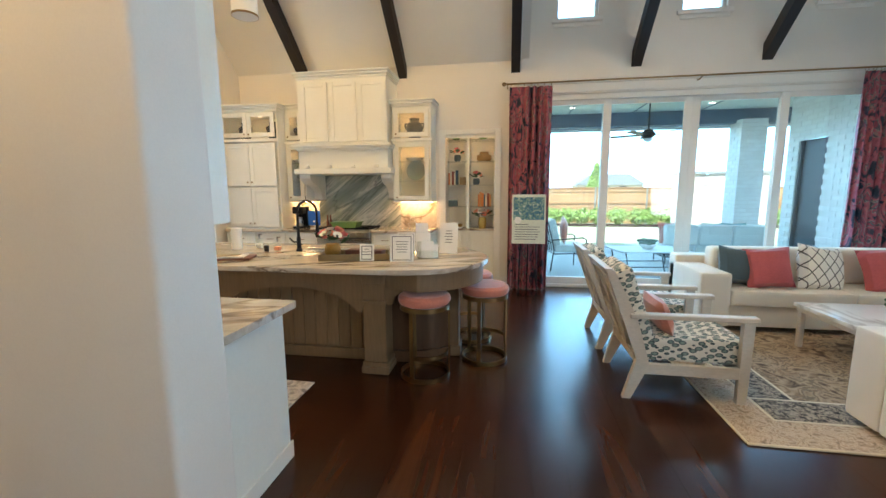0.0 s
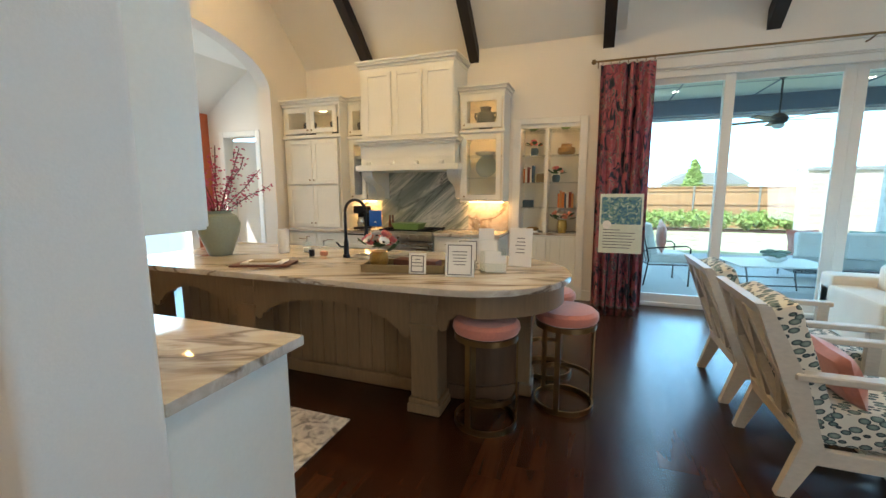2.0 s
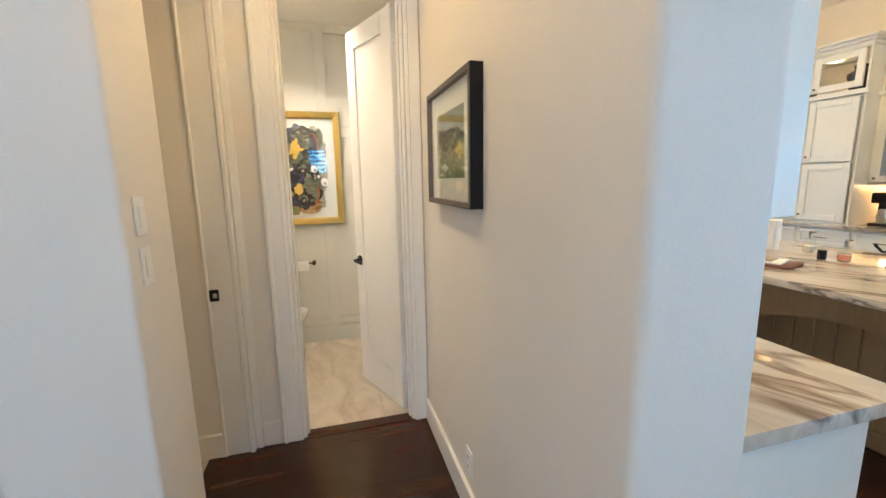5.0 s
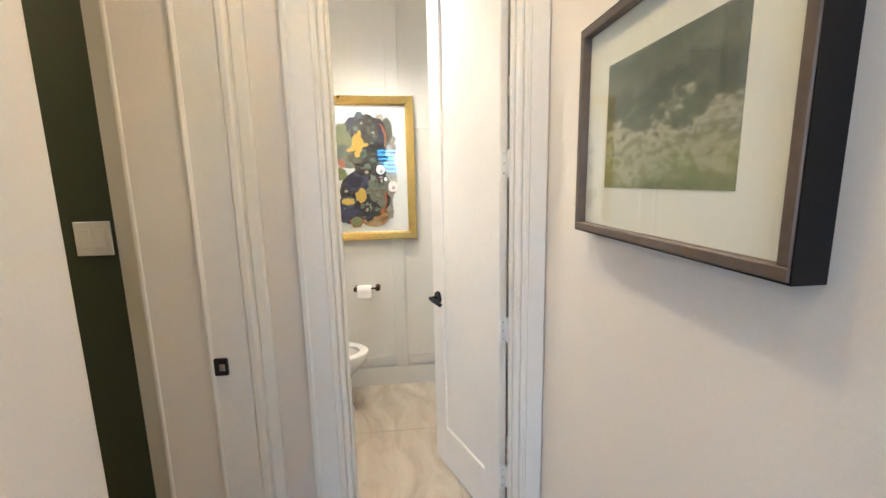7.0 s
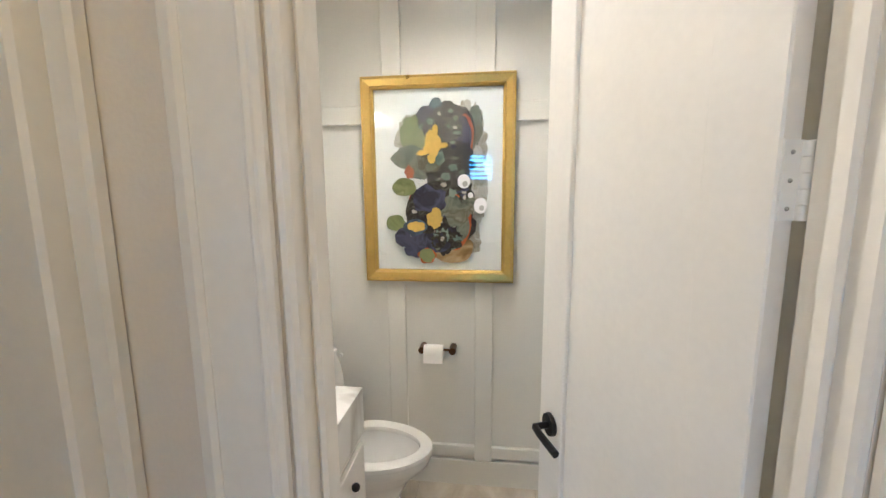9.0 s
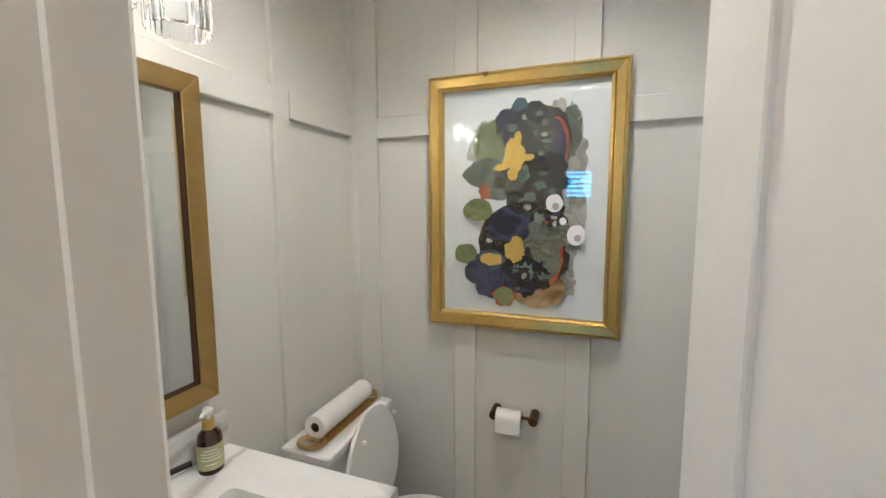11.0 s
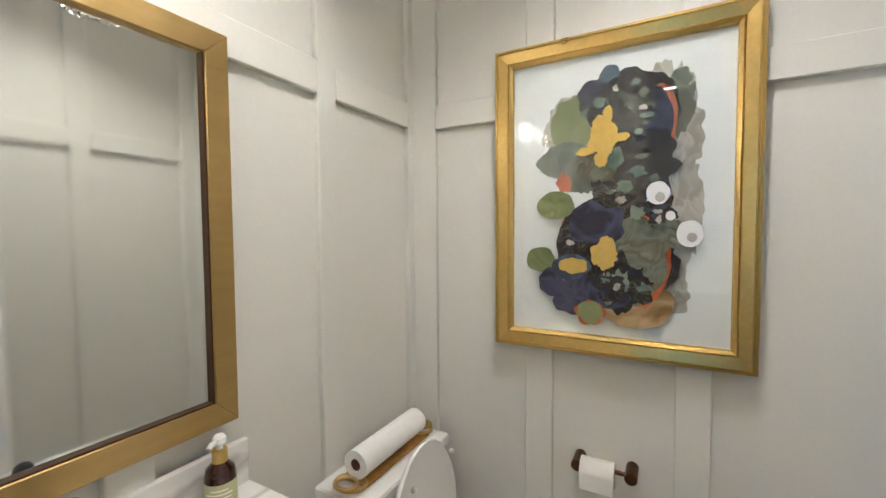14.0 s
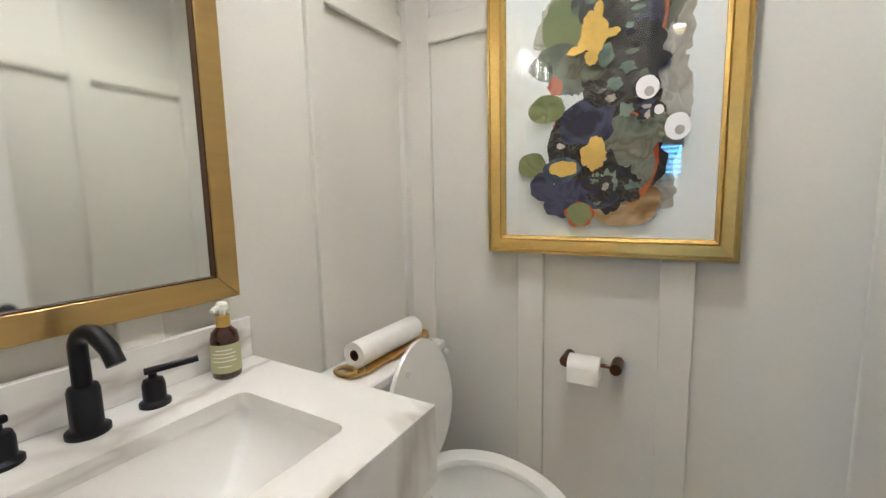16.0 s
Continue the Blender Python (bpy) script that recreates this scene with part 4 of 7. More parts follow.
# coffee maker and blue sign on the counter
cf = thing("coffee_maker", "black coffee maker on the kitchen counter", "coffee maker", (-2.95, 6.56, 0.92))
bm = B(); box(bm, -0.09, 0.09, -0.10, 0.12, 0, 0.03, 0.01, 2); box(bm, -0.09, 0.09, 0.03, 0.12, 0.03, 0.34, 0.02, 2); box(bm, -0.09, 0.09, -0.10, 0.03, 0.23, 0.34, 0.03, 3); part("body", bm, "black", cf)
bm = B(); lathe(bm, [(0.05, 0.035), (0.06, 0.10), (0.045, 0.16), (0.04, 0.17)], (0, -0.03, 0)); part("cup", bm, "steel", cf)
bl = thing("sign_card", "small blue square card sign on a stand", "sign", (-2.68, 6.48, 0.92))
bm = B(); box(bm, -0.10, 0.10, -0.004, 0.004, 0.05, 0.28, 0.003); part("card", bm, "blue", bl)
bm = B(); box(bm, -0.06, 0.06, -0.03, 0.03, 0, 0.01); cyl(bm, (0, 0.01, 0.01), (0, 0.01, 0.12), 0.006, None, 8); part("stand", bm, "plastic", bl)
bm = B(); lathe(bm, [(0.014, 0), (0.018, 0.012), (0.0, 0.03)], (0, -0.008, 0.10), 10, 1, 0.3); part("mark", bm, "plastic", bl)
for x in (-2.45, -2.40):
    bm = B(); lathe(bm, [(0.025, 0), (0.02, 0.08), (0.012, 0.15), (0.012, 0.2)], (0, 0, 0), 14)
    solo("pepper_mill", bm, "leather", "brown wooden pepper mill beside the range", "pepper mill", (x - 0.12, 6.72, 0.92), group="pepper mills")

# vessels in the cabinets


def urn(x, y, z, h, r, material="dark_jar", label="dark two-handled pottery jar in the cabinet"):
    t = thing("jar", label, "jar", (x, y, z), group="display jars")
    bm = B(); lathe(bm, [(r * 0.55, 0), (r * 0.85, h * 0.2), (r, h * 0.5), (r * 0.85, h * 0.75), (r * 0.5, h * 0.85), (r * 0.62, h), (r * 0.5, h * 0.98)], seg=20); part("body", bm, material, t)
    for s in (-1, 1):
        part("handle", tube(B(), [(s * r * 0.85, 0, h * 0.75), (s * r * 1.14, 0, h * 0.75), (s * r * 1.16, 0, h * 0.62), (s * r * 0.98, 0, h * 0.5)], r * 0.1, 8), material, t)


urn(-1.11, 6.72, 2.27, 0.30, 0.125)
urn(-2.96, 6.72, 2.27, 0.28, 0.095)
urn(-3.85, 6.62, 2.295, 0.28, 0.095)
urn(-3.37, 6.62, 2.295, 0.28, 0.095)
for cx in (-1.11, -2.96):
    bm = B(); lathe(bm, [(0.0, 0), (0.12, 0.005), (0.15, 0.02), (0.14, 0.022), (0.0, 0.012)], seg=28)
    solo("plate", bm, "ceramic_green", "round sage plate standing in the cabinet", "plate", (cx, 6.80, 1.80), (78, 0, 0), group="display plates")
    for k in range(3):
        bm = B(); lathe(bm, [(0.05, 0), (0.10, 0.012), (0.12, 0.03), (0.11, 0.03), (0.05, 0.012)], seg=20)
        solo("bowl", bm, "dark_jar", "stacked dark bowl on the cabinet floor", "bowl", (cx, 6.68, 1.352 + k * 0.022), group="stacked bowls")
    bm = B(); lathe(bm, [(0.05, 0), (0.11, 0.02), (0.14, 0.05), (0.13, 0.05), (0.05, 0.02)], seg=20)
    solo("bowl", bm, "porcelain", "white bowl on the upper glass shelf", "bowl", (cx, 6.70, 1.938), group="display bowls")

# ---- book niche ----
nc = thing("bookcase", "built-in cream bookcase with glass shelves in a wall niche", "bookcase", (0, 0, 0))
bm = B()
box(bm, NI[0], NI[1], 7.30, 7.33, 0, 2.345); box(bm, NI[0] - 0.03, NI[0], WB + 0.2, 7.33, 0, 2.345); box(bm, NI[1], NI[1] + 0.03, WB + 0.2, 7.33, 0, 2.345); box(bm, NI[0] - 0.03, NI[1] + 0.03, WB + 0.2, 7.33, 2.345, 2.37)
part("carcass", bm, "cab", nc)
bm = B(); box(bm, -0.345, -0.305, WB + 0.03, 7.30, 0.90, 2.345); part("divider", bm, "cab", nc)
bm = B(); box(bm, NI[0], NI[1], WB + 0.04, 7.30, 0, 0.87); part("base", bm, "cab", nc)
bm = B(); box(bm, NI[0], NI[1], WB + 0.005, 7.30, 0.87, 0.90, 0.004); part("ledge", bm, "quartzite", nc)
for a, b in ((NI[0] + 0.01, -0.48), (-0.47, -0.30), (-0.29, -0.11), (-0.10, NI[1] - 0.01)):
    shaker(nc, "door", a, b, 0.12, 0.85, WB + 0.018, rail=0.05)
for z in (1.235, 1.575, 1.94, 2.27):
    for a, b in ((NI[0], -0.345), (-0.305, NI[1])):
        part("glass_shelf", box(B(), a, b, WB + 0.05, 7.29, z, z + 0.01), "clear", nc, "glass shelf with green edge").visible_shadow = False
# lip added only to hide the glowing strip from view
part("added_valance", box(B(), NI[0], NI[1], WB + 0.002, WB + 0.018, 2.295, 2.345, 0.003), "cab", nc)
part("strip_light", box(B(), NI[0] + 0.03, NI[1] - 0.03, WB + 0.03, WB + 0.05, 2.33, 2.342), "striplight", nc)


def books(x, y, z, cols, h0=0.19):
    for k, c in enumerate(cols):
        w, h = 0.022 + 0.012 * ((k * 7) % 3) / 2, h0 + 0.02 * ((k * 5) % 3)
        t = thing("book", "upright hardback book on the glass shelf", "book", (x, y, z), group="shelved books")
        part("cover", box(B(), 0, w, 0, 0.15, 0, h, 0.003), c, t)
        part("pages", box(B(), 0.003, w - 0.003, -0.001 + 0.002, 0.152, 0.004, h - 0.004), "paper", t)
        x += w + 0.002


for i, h in enumerate(("c8763e", "d8d0c0", "7b3b2c", "e2dac8", "3d5566", "a5a29a", "b98252")):
    M["book%d" % i] = mat("book_cover_%d" % i, h, 0.6, vary=0.06)
books(-0.64, 7.02, 1.585, ["book0", "book1", "book2", "book3", "book4"])
books(-0.17, 7.02, 1.245, ["book0", "book6", "book0", "book4", "book1", "book2", "book6"])


def petal(bm, c, turn, a, size, cup):
    """A small curved petal or leaf that leaves c at angle a and curls up by cup."""
    rows_p = []
    for i in range(4):
        f = i / 3
        w = size * 0.52 * math.sin(math.pi * (0.12 + 0.80 * f)) ** 0.8
        up, out = size * f * math.sin(cup * (0.4 + 0.6 * f)), size * f * math.cos(cup * (0.4 + 0.6 * f))
        rows_p.append([bm.verts.new(c + turn @ Vector((out * math.cos(a) - g * w * math.sin(a), out * math.sin(a) + g * w * math.cos(a), up + abs(g) * w * 0.25))) for g in (-1, 0, 1)])
    for p, q in zip(rows_p, rows_p[1:]):
        for g in range(2):
            bm.faces.new((p[g], p[g + 1], q[g + 1], q[g]))


def bouquet(loc, pot_h, pot_r, potmat, cols, n, spread, fr, label, seed=1, leaves=8):
    rnd = random.Random(seed)
    t = thing("flower_arrangement", label, "flowers", loc)
    bm = B(); lathe(bm, [(pot_r * 0.75, 0), (pot_r, pot_h * 0.35), (pot_r * 0.95, pot_h * 0.8), (pot_r * 0.8, pot_h), (pot_r * 0.7, pot_h * 0.96)], seg=20); part("pot", bm, potmat, t)
    for k in range(n):
        a, e = rnd.uniform(0, 6.28), rnd.uniform(0.0, 1.0)
        c = Vector((spread * math.sqrt(e) * math.cos(a), spread * math.sqrt(e) * math.sin(a), pot_h + spread * (1.15 - 0.85 * e)))
        bm = B()
        lean = Vector((c.x, c.y, spread * 0.9)).normalized()
        turn = lean.to_track_quat("Z", "Y").to_matrix()
        flat = cols[k % len(cols)] == "white_petal"
        for j in range(1 if flat else 3):
            for q in range(7 if flat else 4 + j):
                petal(bm, c, turn, 2 * math.pi * q / (7 if flat else 4 + j) + j * 0.6, fr * (1.15 if flat else 0.85 + 0.22 * j), 0.45 if flat else 1.45 - 0.24 * j)
        part("blossom", bm, cols[k % len(cols)], t)
        if flat:
            part("flower_eye", ball(B(), c + lean * fr * 0.12, fr * 0.26, 8), "black", t, "dark flower centre")
    bm = B()
    for k in range(leaves):
        a = 2 * math.pi * k / leaves + rnd.uniform(-.3, .3)
        p = Vector((spread * 0.9 * math.cos(a), spread * 0.9 * math.sin(a), pot_h + spread * rnd.uniform(0, 0.7)))
        petal(bm, p, Matrix.Identity(3), a, fr * 2.0, rnd.uniform(0.1, 0.7))
    part("leaves", bm, "foliage", t)
    return t


bouquet((-0.50, 7.06, 1.952), 0.10, 0.055, "slate", ["pink", "peach"], 5, 0.07, 0.035, "pink flowers in a small dark blue pot on a shelf", 3)
bouquet((-0.20, 7.06, 1.587), 0.10, 0.055, "slate", ["pink", "peach"], 5, 0.07, 0.035, "pale pink flowers in a small dark blue pot on a shelf", 4)
bouquet((-0.10, 7.06, 0.90), 0.17, 0.065, "gold", ["white_petal", "peach", "white_petal"], 8, 0.11, 0.05, "white flowers in a gold pot in the niche", 5)
bm = B(); lathe(bm, [(0.09, 0), (0.115, 0.03), (0.11, 0.09), (0.07, 0.10), (0.07, 0.14), (0.06, 0.14)], seg=20)
solo("basket", bm, "wicker", "round brown woven basket on a glass shelf", "basket", (-0.08, 7.06, 1.951))
bm = B(); box(bm, -0.07, 0.07, -0.05, 0.05, 0, 0.10, 0.006); solo("storage_box", bm, "slate", "small grey-blue box on a glass shelf", "box", (-0.57, 7.06, 1.246))
bm = B(); box(bm, -0.05, 0.05, -0.02, 0.02, 0, 0.12, 0.004); solo("photo_frame", bm, "traywood", "small wooden photo frame on a shelf", "photo frame", (-0.41, 7.02, 1.586))
bm = B(); box(bm, -0.08, 0.08, -0.08, 0.08, 0, 0.02); solo("book", bm, "paper", "white book lying on the niche ledge", "book", (-0.50, 7.05, 0.90))
bm = B(); lathe(bm, [(0.07, 0), (0.09, 0.03), (0.06, 0.045), (0.05, 0.035)], seg=16); solo("bowl", bm, "woven", "shallow brown bowl on a white book", "bowl", (-0.50, 7.05, 0.921))
# green bowls stand in for green-tinted glare of lights at the niche top
for x in (-0.52, -0.10):
    bm = B(); lathe(bm, [(0.03, 0), (0.06, 0.02), (0.075, 0.05), (0.07, 0.05), (0.03, 0.02)], seg=18)
    solo("bowl", bm, "greenpan", "small green bowl in place of green light glare on the top shelf", "bowl", (x, 7.06, 2.281), group="green bowls")

# ---- island ----
isl = thing("kitchen_island", "weathered wood kitchen island with arched aprons and a rounded end", "kitchen island", (0, 0, 0))
IX0, IYF, IYB, ICX, ICY, IA, IBY = -3.45, 3.39, 4.75, -0.56, 4.07, 0.72, 0.68
PY0, PY1 = 3.59, 3.80          # posts


def island_outline(grow=0.0):
    pts = [(IX0 - grow, IYF - grow)]
    pts += [(ICX + (IA + grow) * math.sin(a), ICY - (IBY + grow) * math.cos(a)) for a in [math.pi * k / 28 for k in range(29)]]
    return pts + [(IX0 - grow, IYB + grow)]


bm = B(); prism(bm, island_outline(0.0), "z", 0.875, 0.915)
bmesh.ops.bevel(bm, geom=[e for e in bm.edges if abs(e.verts[0].co.z - e.verts[1].co.z) < 1e-6], offset=0.006, segments=2, affect="EDGES")
solo("island_countertop", bm, "quartzite", "polished veined stone island countertop with a rounded end", "countertop")
bm = B(); box(bm, -3.26, -0.83, 3.885, 4.62, 0.0, 0.872); part("body", bm, "islandwood", isl)
for k in range(22):
    a = -3.26 + k * 0.1104
    part("board", box(B(), a + 0.002, a + 0.1084, 3.872, 3.885, 0.10, 0.86, 0.004), "islandwood", isl)
bm = B(); box(bm, -3.26, -0.83, 3.845, 3.872, 0.0, 0.10, 0.008); part("base_moulding", bm, "islandwood", isl)


def post(x0):
    x1 = x0 + 0.19
    bm = B(); box(bm, x0, x1, PY0 + 0.01, PY1 - 0.01, 0.10, 0.80, 0.006)
    box(bm, x0 - 0.012, x1 + 0.012, PY0 - 0.002, PY1 + 0.002, 0.59, 0.62, 0.008, 2)
    box(bm, x0 - 0.008, x1 + 0.008, PY0 + 0.002, PY1 - 0.002, 0.76, 0.872, 0.004)
    box(bm, x0 - 0.014, x1 + 0.014, PY0 - 0.004, PY1 + 0.004, 0.06, 0.10, 0.012, 2); box(bm, x0 - 0.022, x1 + 0.022, PY0 - 0.012, PY1 + 0.012, 0.0, 0.06, 0.006)
    part("post", bm, "islandwood", isl)


def apron(x0, x1):
    w = x1 - x0
    pts = [(x0, 0.872), (x0, 0.535), (x0 + 0.03, 0.51), (x0 + 0.065, 0.525), (x0 + 0.078, 0.565)]
    pts += [(x0 + 0.10 + (w - 0.20) * k / 24, 0.565 + 0.145 * math.sin(math.pi * k / 24) ** 0.62) for k in range(25)]
    pts += [(x1 - 0.078, 0.565), (x1 - 0.065, 0.525), (x1 - 0.03, 0.51), (x1, 0.535), (x1, 0.872)]
    bm = B(); prism(bm, pts, "y", PY0 + 0.012, PY0 + 0.05)
    bmesh.ops.triangulate(bm, faces=[f for f in bm.faces if len(f.verts) > 4])
    part("apron", bm, "islandwood", isl)


post(-0.825); post(-2.32); post(-3.43)
apron(-2.13, -0.825); apron(-3.24, -2.32)
# curved apron and curved end body
bm = B()
arcp = [(ICX + (IA - 0.06) * math.sin(a), ICY - (IBY - 0.08) * math.cos(a)) for a in [math.pi * k / 28 for k in range(3, 26)]]
strip(bm, [(-0.63, 3.62, 0.80)] + [(x, y, 0.80) for x, y in arcp], 0.145, 0.03)
part("curved_apron", bm, "islandwood", isl)
bm = B(); prism(bm, [(-0.635, 0.73), (-0.635, 0.60), (-0.60, 0.585), (-0.57, 0.60), (-0.555, 0.66), (-0.50, 0.70), (-0.48, 0.73)], "y", 3.60, 3.635); part("bracket", bm, "islandwood", isl)


def end_ring(a, b, z0, z1, m, nm):
    bm = B(); prism(bm, [(-0.83, 4.25 - b)] + [(-0.62 + a * math.sin(t), 4.25 - b * math.cos(t)) for t in [math.pi * k / 20 for k in range(21)]] + [(-0.83, 4.25 + b)], "z", z0, z1)
    part(nm, bm, m, isl)


end_ring(0.50, 0.37, 0.10, 0.872, "islandend", "curved_body")
end_ring(0.525, 0.395, 0.0, 0.10, "islandend", "curved_base")
bm = B(); box(bm, -0.20, -0.10, 4.06, 4.16, 0.0, 0.87, 0.006); box(bm, -0.215, -0.085, 4.045, 4.175, 0, 0.10, 0.01); part("pilaster", bm, "islandwood", isl)

# stools


def stool(x, y, rz):
    s = thing("bar_stool", "round coral velvet stool with antique brass frame", "stool", (x, y, 0), rz, group="stools round the island end")
    bm = B(); lathe(bm, [(0.18, 0.60), (0.20, 0.61), (0.212, 0.635), (0.208, 0.665), (0.185, 0.685), (0.10, 0.692), (0.0, 0.69)], seg=36); part("seat", bm, "coral", s)
    bm = B(); strip(bm, [(0.195 * math.cos(2 * math.pi * k / 36), 0.195 * math.sin(2 * math.pi * k / 36), 0.583) for k in range(37)], 0.035, 0.012); part("seat_ring", bm, "brass", s)
    for a in (0, 120, 240):
        c, d = math.cos(radians(a)), math.sin(radians(a))
        bm = B(); strip(bm, [(0.195 * c, 0.195 * d, 0.60), (0.195 * c, 0.195 * d, 0.0)], 0.035, 0.012, (-d, c, 0)); part("leg", bm, "brass", s)
    bm = B(); strip(bm, [(0.195 * math.cos(radians(a)), 0.195 * math.sin(radians(a)), 0.018) for a in range(0, 361, 8)], 0.036, 0.012); part("base_ring", bm, "brass", s)
    bm = B(); strip(bm, [(0.185 * math.cos(radians(a)), 0.185 * math.sin(radians(a)), 0.20) for a in range(0, 121, 8)], 0.03, 0.012); part("footrest", bm, "brass", s)


stool(-0.325, 3.66, 250)
stool(0.135, 4.06, 20)
stool(-0.03, 4.56, 60)

# peninsula counter by the hall wall
pen = thing("coffee_bar_cabinet", "white base cabinet against the hall wall", "cabinet", (0, 0, 0))
bm = B(); box(bm, -2.5, -0.87, 1.954, 2.45, 0.0, 0.873); part("body", bm, "cab", pen)
bm = B(); box(bm, -0.87, -0.858, 1.954, 2.50, 0.0, 0.873, 0.003); part("end_panel", bm, "cab", pen)
bm = B(); box(bm, -0.858, -0.846, 1.954, 2.512, 0.0, 0.10, 0.004); part("toe_trim", bm, "cab", pen)
for k in range(3):
    a = -2.48 + k * 0.53
    bm = B(); box(bm, a, a + 0.5, 2.45, 2.472, 0.12, 0.85, 0.004); part("door", bm, "cab", pen)
bm = B(); box(bm, -2.5, -0.785, 1.954, 2.515, 0.876, 0.916, 0.005, 2); solo("bar_countertop", bm, "quartzite", "polished veined stone bar countertop", "countertop")
up = thing("upper_cabinet", "white upper cabinet hung on the hall wall", "cabinet", (0, 0, 0))
bm = B(); box(bm, -2.5, -0.945, 1.954, 2.26, 1.352, 2.75, 0.003); part("body", bm, "cab", up)
for k in range(3):
    a = -2.48 + k * 0.51
    bm = B(); box(bm, a, a + 0.5, 2.26, 2.282, 1.36, 2.74, 0.004); part("door", bm, "cab", up)
part("under_light", box(B(), -2.4, -1.05, 2.0, 2.02, 1.340, 1.350), "plastic", up)

# ---- things on the island ----
v = thing("vase", "sage green ceramic vase with pink blossom branches", "vase", (-2.84, 3.96, 0.915))
bm = B(); lathe(bm, [(0.085, 0), (0.10, 0.02), (0.165, 0.20), (0.178, 0.28), (0.15, 0.35), (0.105, 0.375), (0.115, 0.395), (0.09, 0.39), (0.085, 0.36)], seg=36); part("pot", bm, "ceramic_green", v)
rnd = random.Random(11)
tw, bl_ = B(), B()
for k in range(13):
    a = 2 * math.pi * k / 13 + rnd.uniform(-.2, .2)
    reach, h = rnd.uniform(0.12, 0.42), rnd.uniform(0.30, 0.58)
    if k == 3:
        reach, h = 0.58, 0.26
    pts = [Vector((0.04 * math.cos(a), 0.04 * math.sin(a), 0.36))]
    for j in range(1, 6):
        f = j / 5
        pts.append(Vector((math.cos(a) * (0.04 + reach * f ** 1.3) + rnd.uniform(-.02, .02), math.sin(a) * (0.04 + reach * f ** 1.3) + rnd.uniform(-.02, .02), 0.36 + h * f)))
    tube(tw, pts, 0.004, 5)
    for j in range(64):
        f = rnd.uniform(0.12, 1.0) * 5
        i = min(int(f), 4)
        p = pts[i].lerp(pts[i + 1], f - i) + Vector((rnd.gauss(0, .022), rnd.gauss(0, .022), rnd.gauss(0, .022)))
        bmesh.ops.create_icosphere(bl_, subdivisions=1, radius=rnd.uniform(0.006, 0.013), matrix=Matrix.Translation(p) @ Matrix.Diagonal((1, 1, 0.7, 1)))
part("branches", tw, "branch", v)
part("blossoms", bl_, "magenta", v, "tiny magenta blossoms", False)

bk = thing("book", "brown leather-bound book lying on the island", "book", (-2.10, 3.70, 0.915), 20)
bm = B(); box(bm, -0.22, 0.22, -0.12, 0.12, 0, 0.016, 0.006, 2); part("cover", bm, "leather", bk)
bm = B(); box(bm, -0.15, 0.16, -0.085, 0.085, 0.016, 0.028, 0.003); part("pages", bm, "paper", bk)
bm = B(); box(bm, -0.10, 0.11, -0.06, 0.06, 0.028, 0.034, 0.002); part("bookmark_card", bm, "traywood", bk)
cn = thing("paper_towel", "white paper towel roll standing on the island", "paper towel", (-2.40, 4.26, 0.915))
bm = B(); lathe(bm, [(0.045, 0.0), (0.05, 0.005), (0.05, 0.215), (0.045, 0.22), (0.018, 0.22), (0.018, 0.215)], seg=24); part("roll", bm, "paper", cn)
# kitchen tap
fa = thing("kitchen_tap", "matt black spring-neck kitchen tap on the island", "tap", (-1.70, 4.22, 0.915))
bm = B(); lathe(bm, [(0.03, 0), (0.03, 0.02), (0.022, 0.03), (0.020, 0.14), (0.014, 0.15), (0.014, 0.28)], seg=18); part("body", bm, "black", fa)
arcs = [(0.0 + 0.10 * (1 - math.cos(a)), -0.0, 0.38 + 0.11 * math.sin(a)) for a in [math.pi * k / 16 for k in range(17)]]
part("hose", tube(B(), [(0, 0, 0.28), (0, 0, 0.34)] + arcs + [(0.20, 0, 0.28)], 0.010, 10), "black", fa)
bm = B()
for k, p in enumerate([(0, 0, 0.30 + i * 0.02) for i in range(4)] + [arcs[i] for i in range(1, 16)]):
    ball(bm, p, 0.0165, 10, (1, 1, 0.45) if k < 4 else (0.8, 1, 0.8))
part("spring", bm, "black", fa)
part("spray_head", cyl(B(), (0.20, 0, 0.28), (0.20, 0, 0.14), 0.014, 0.020, 14), "black", fa)
part("holder", tube(B(), [(0, 0, 0.20), (0.20, 0, 0.20)], 0.007, 8), "black", fa)
part("lever", tube(B(), [(0, 0, 0.09), (-0.05, -0.01, 0.09), (-0.085, -0.02, 0.13)], 0.008, 8), "black", fa)
snk = thing("island_sink", "stainless sink set into the island top", "sink", (-1.42, 4.30, 0.916))
bm = B(); box(bm, -0.28, 0.28, -0.14, 0.14, 0.0, 0.003, 0.002); part("rim", bm, "steel", snk)


def soap_glass(x, y, h, material, label):
    t = thing("soap_dispenser", label, "soap bottle", (x, y, 0.915), group="bottles by the island sink")
    bm = B(); box(bm, -0.03, 0.03, -0.025, 0.025, 0, h, 0.006, 2); part("bottle", bm, "clear", t)
    bm = B(); box(bm, -0.026, 0.026, -0.021, 0.021, 0.004, h * 0.45, 0.004, 2); part("soap", bm, material, t)
    bm = B(); cyl(bm, (0, 0, h), (0, 0, h + 0.04), 0.008, None, 10); box(bm, -0.005, 0.035, -0.006, 0.006, h + 0.04, h + 0.05, 0.002); part("pump", bm, "steel", t)


soap_glass(-1.93, 4.22, 0.09, "peach", "clear soap bottle with pale pink soap")
soap_glass(-2.22, 4.36, 0.10, "plastic", "clear soap bottle with a pump")
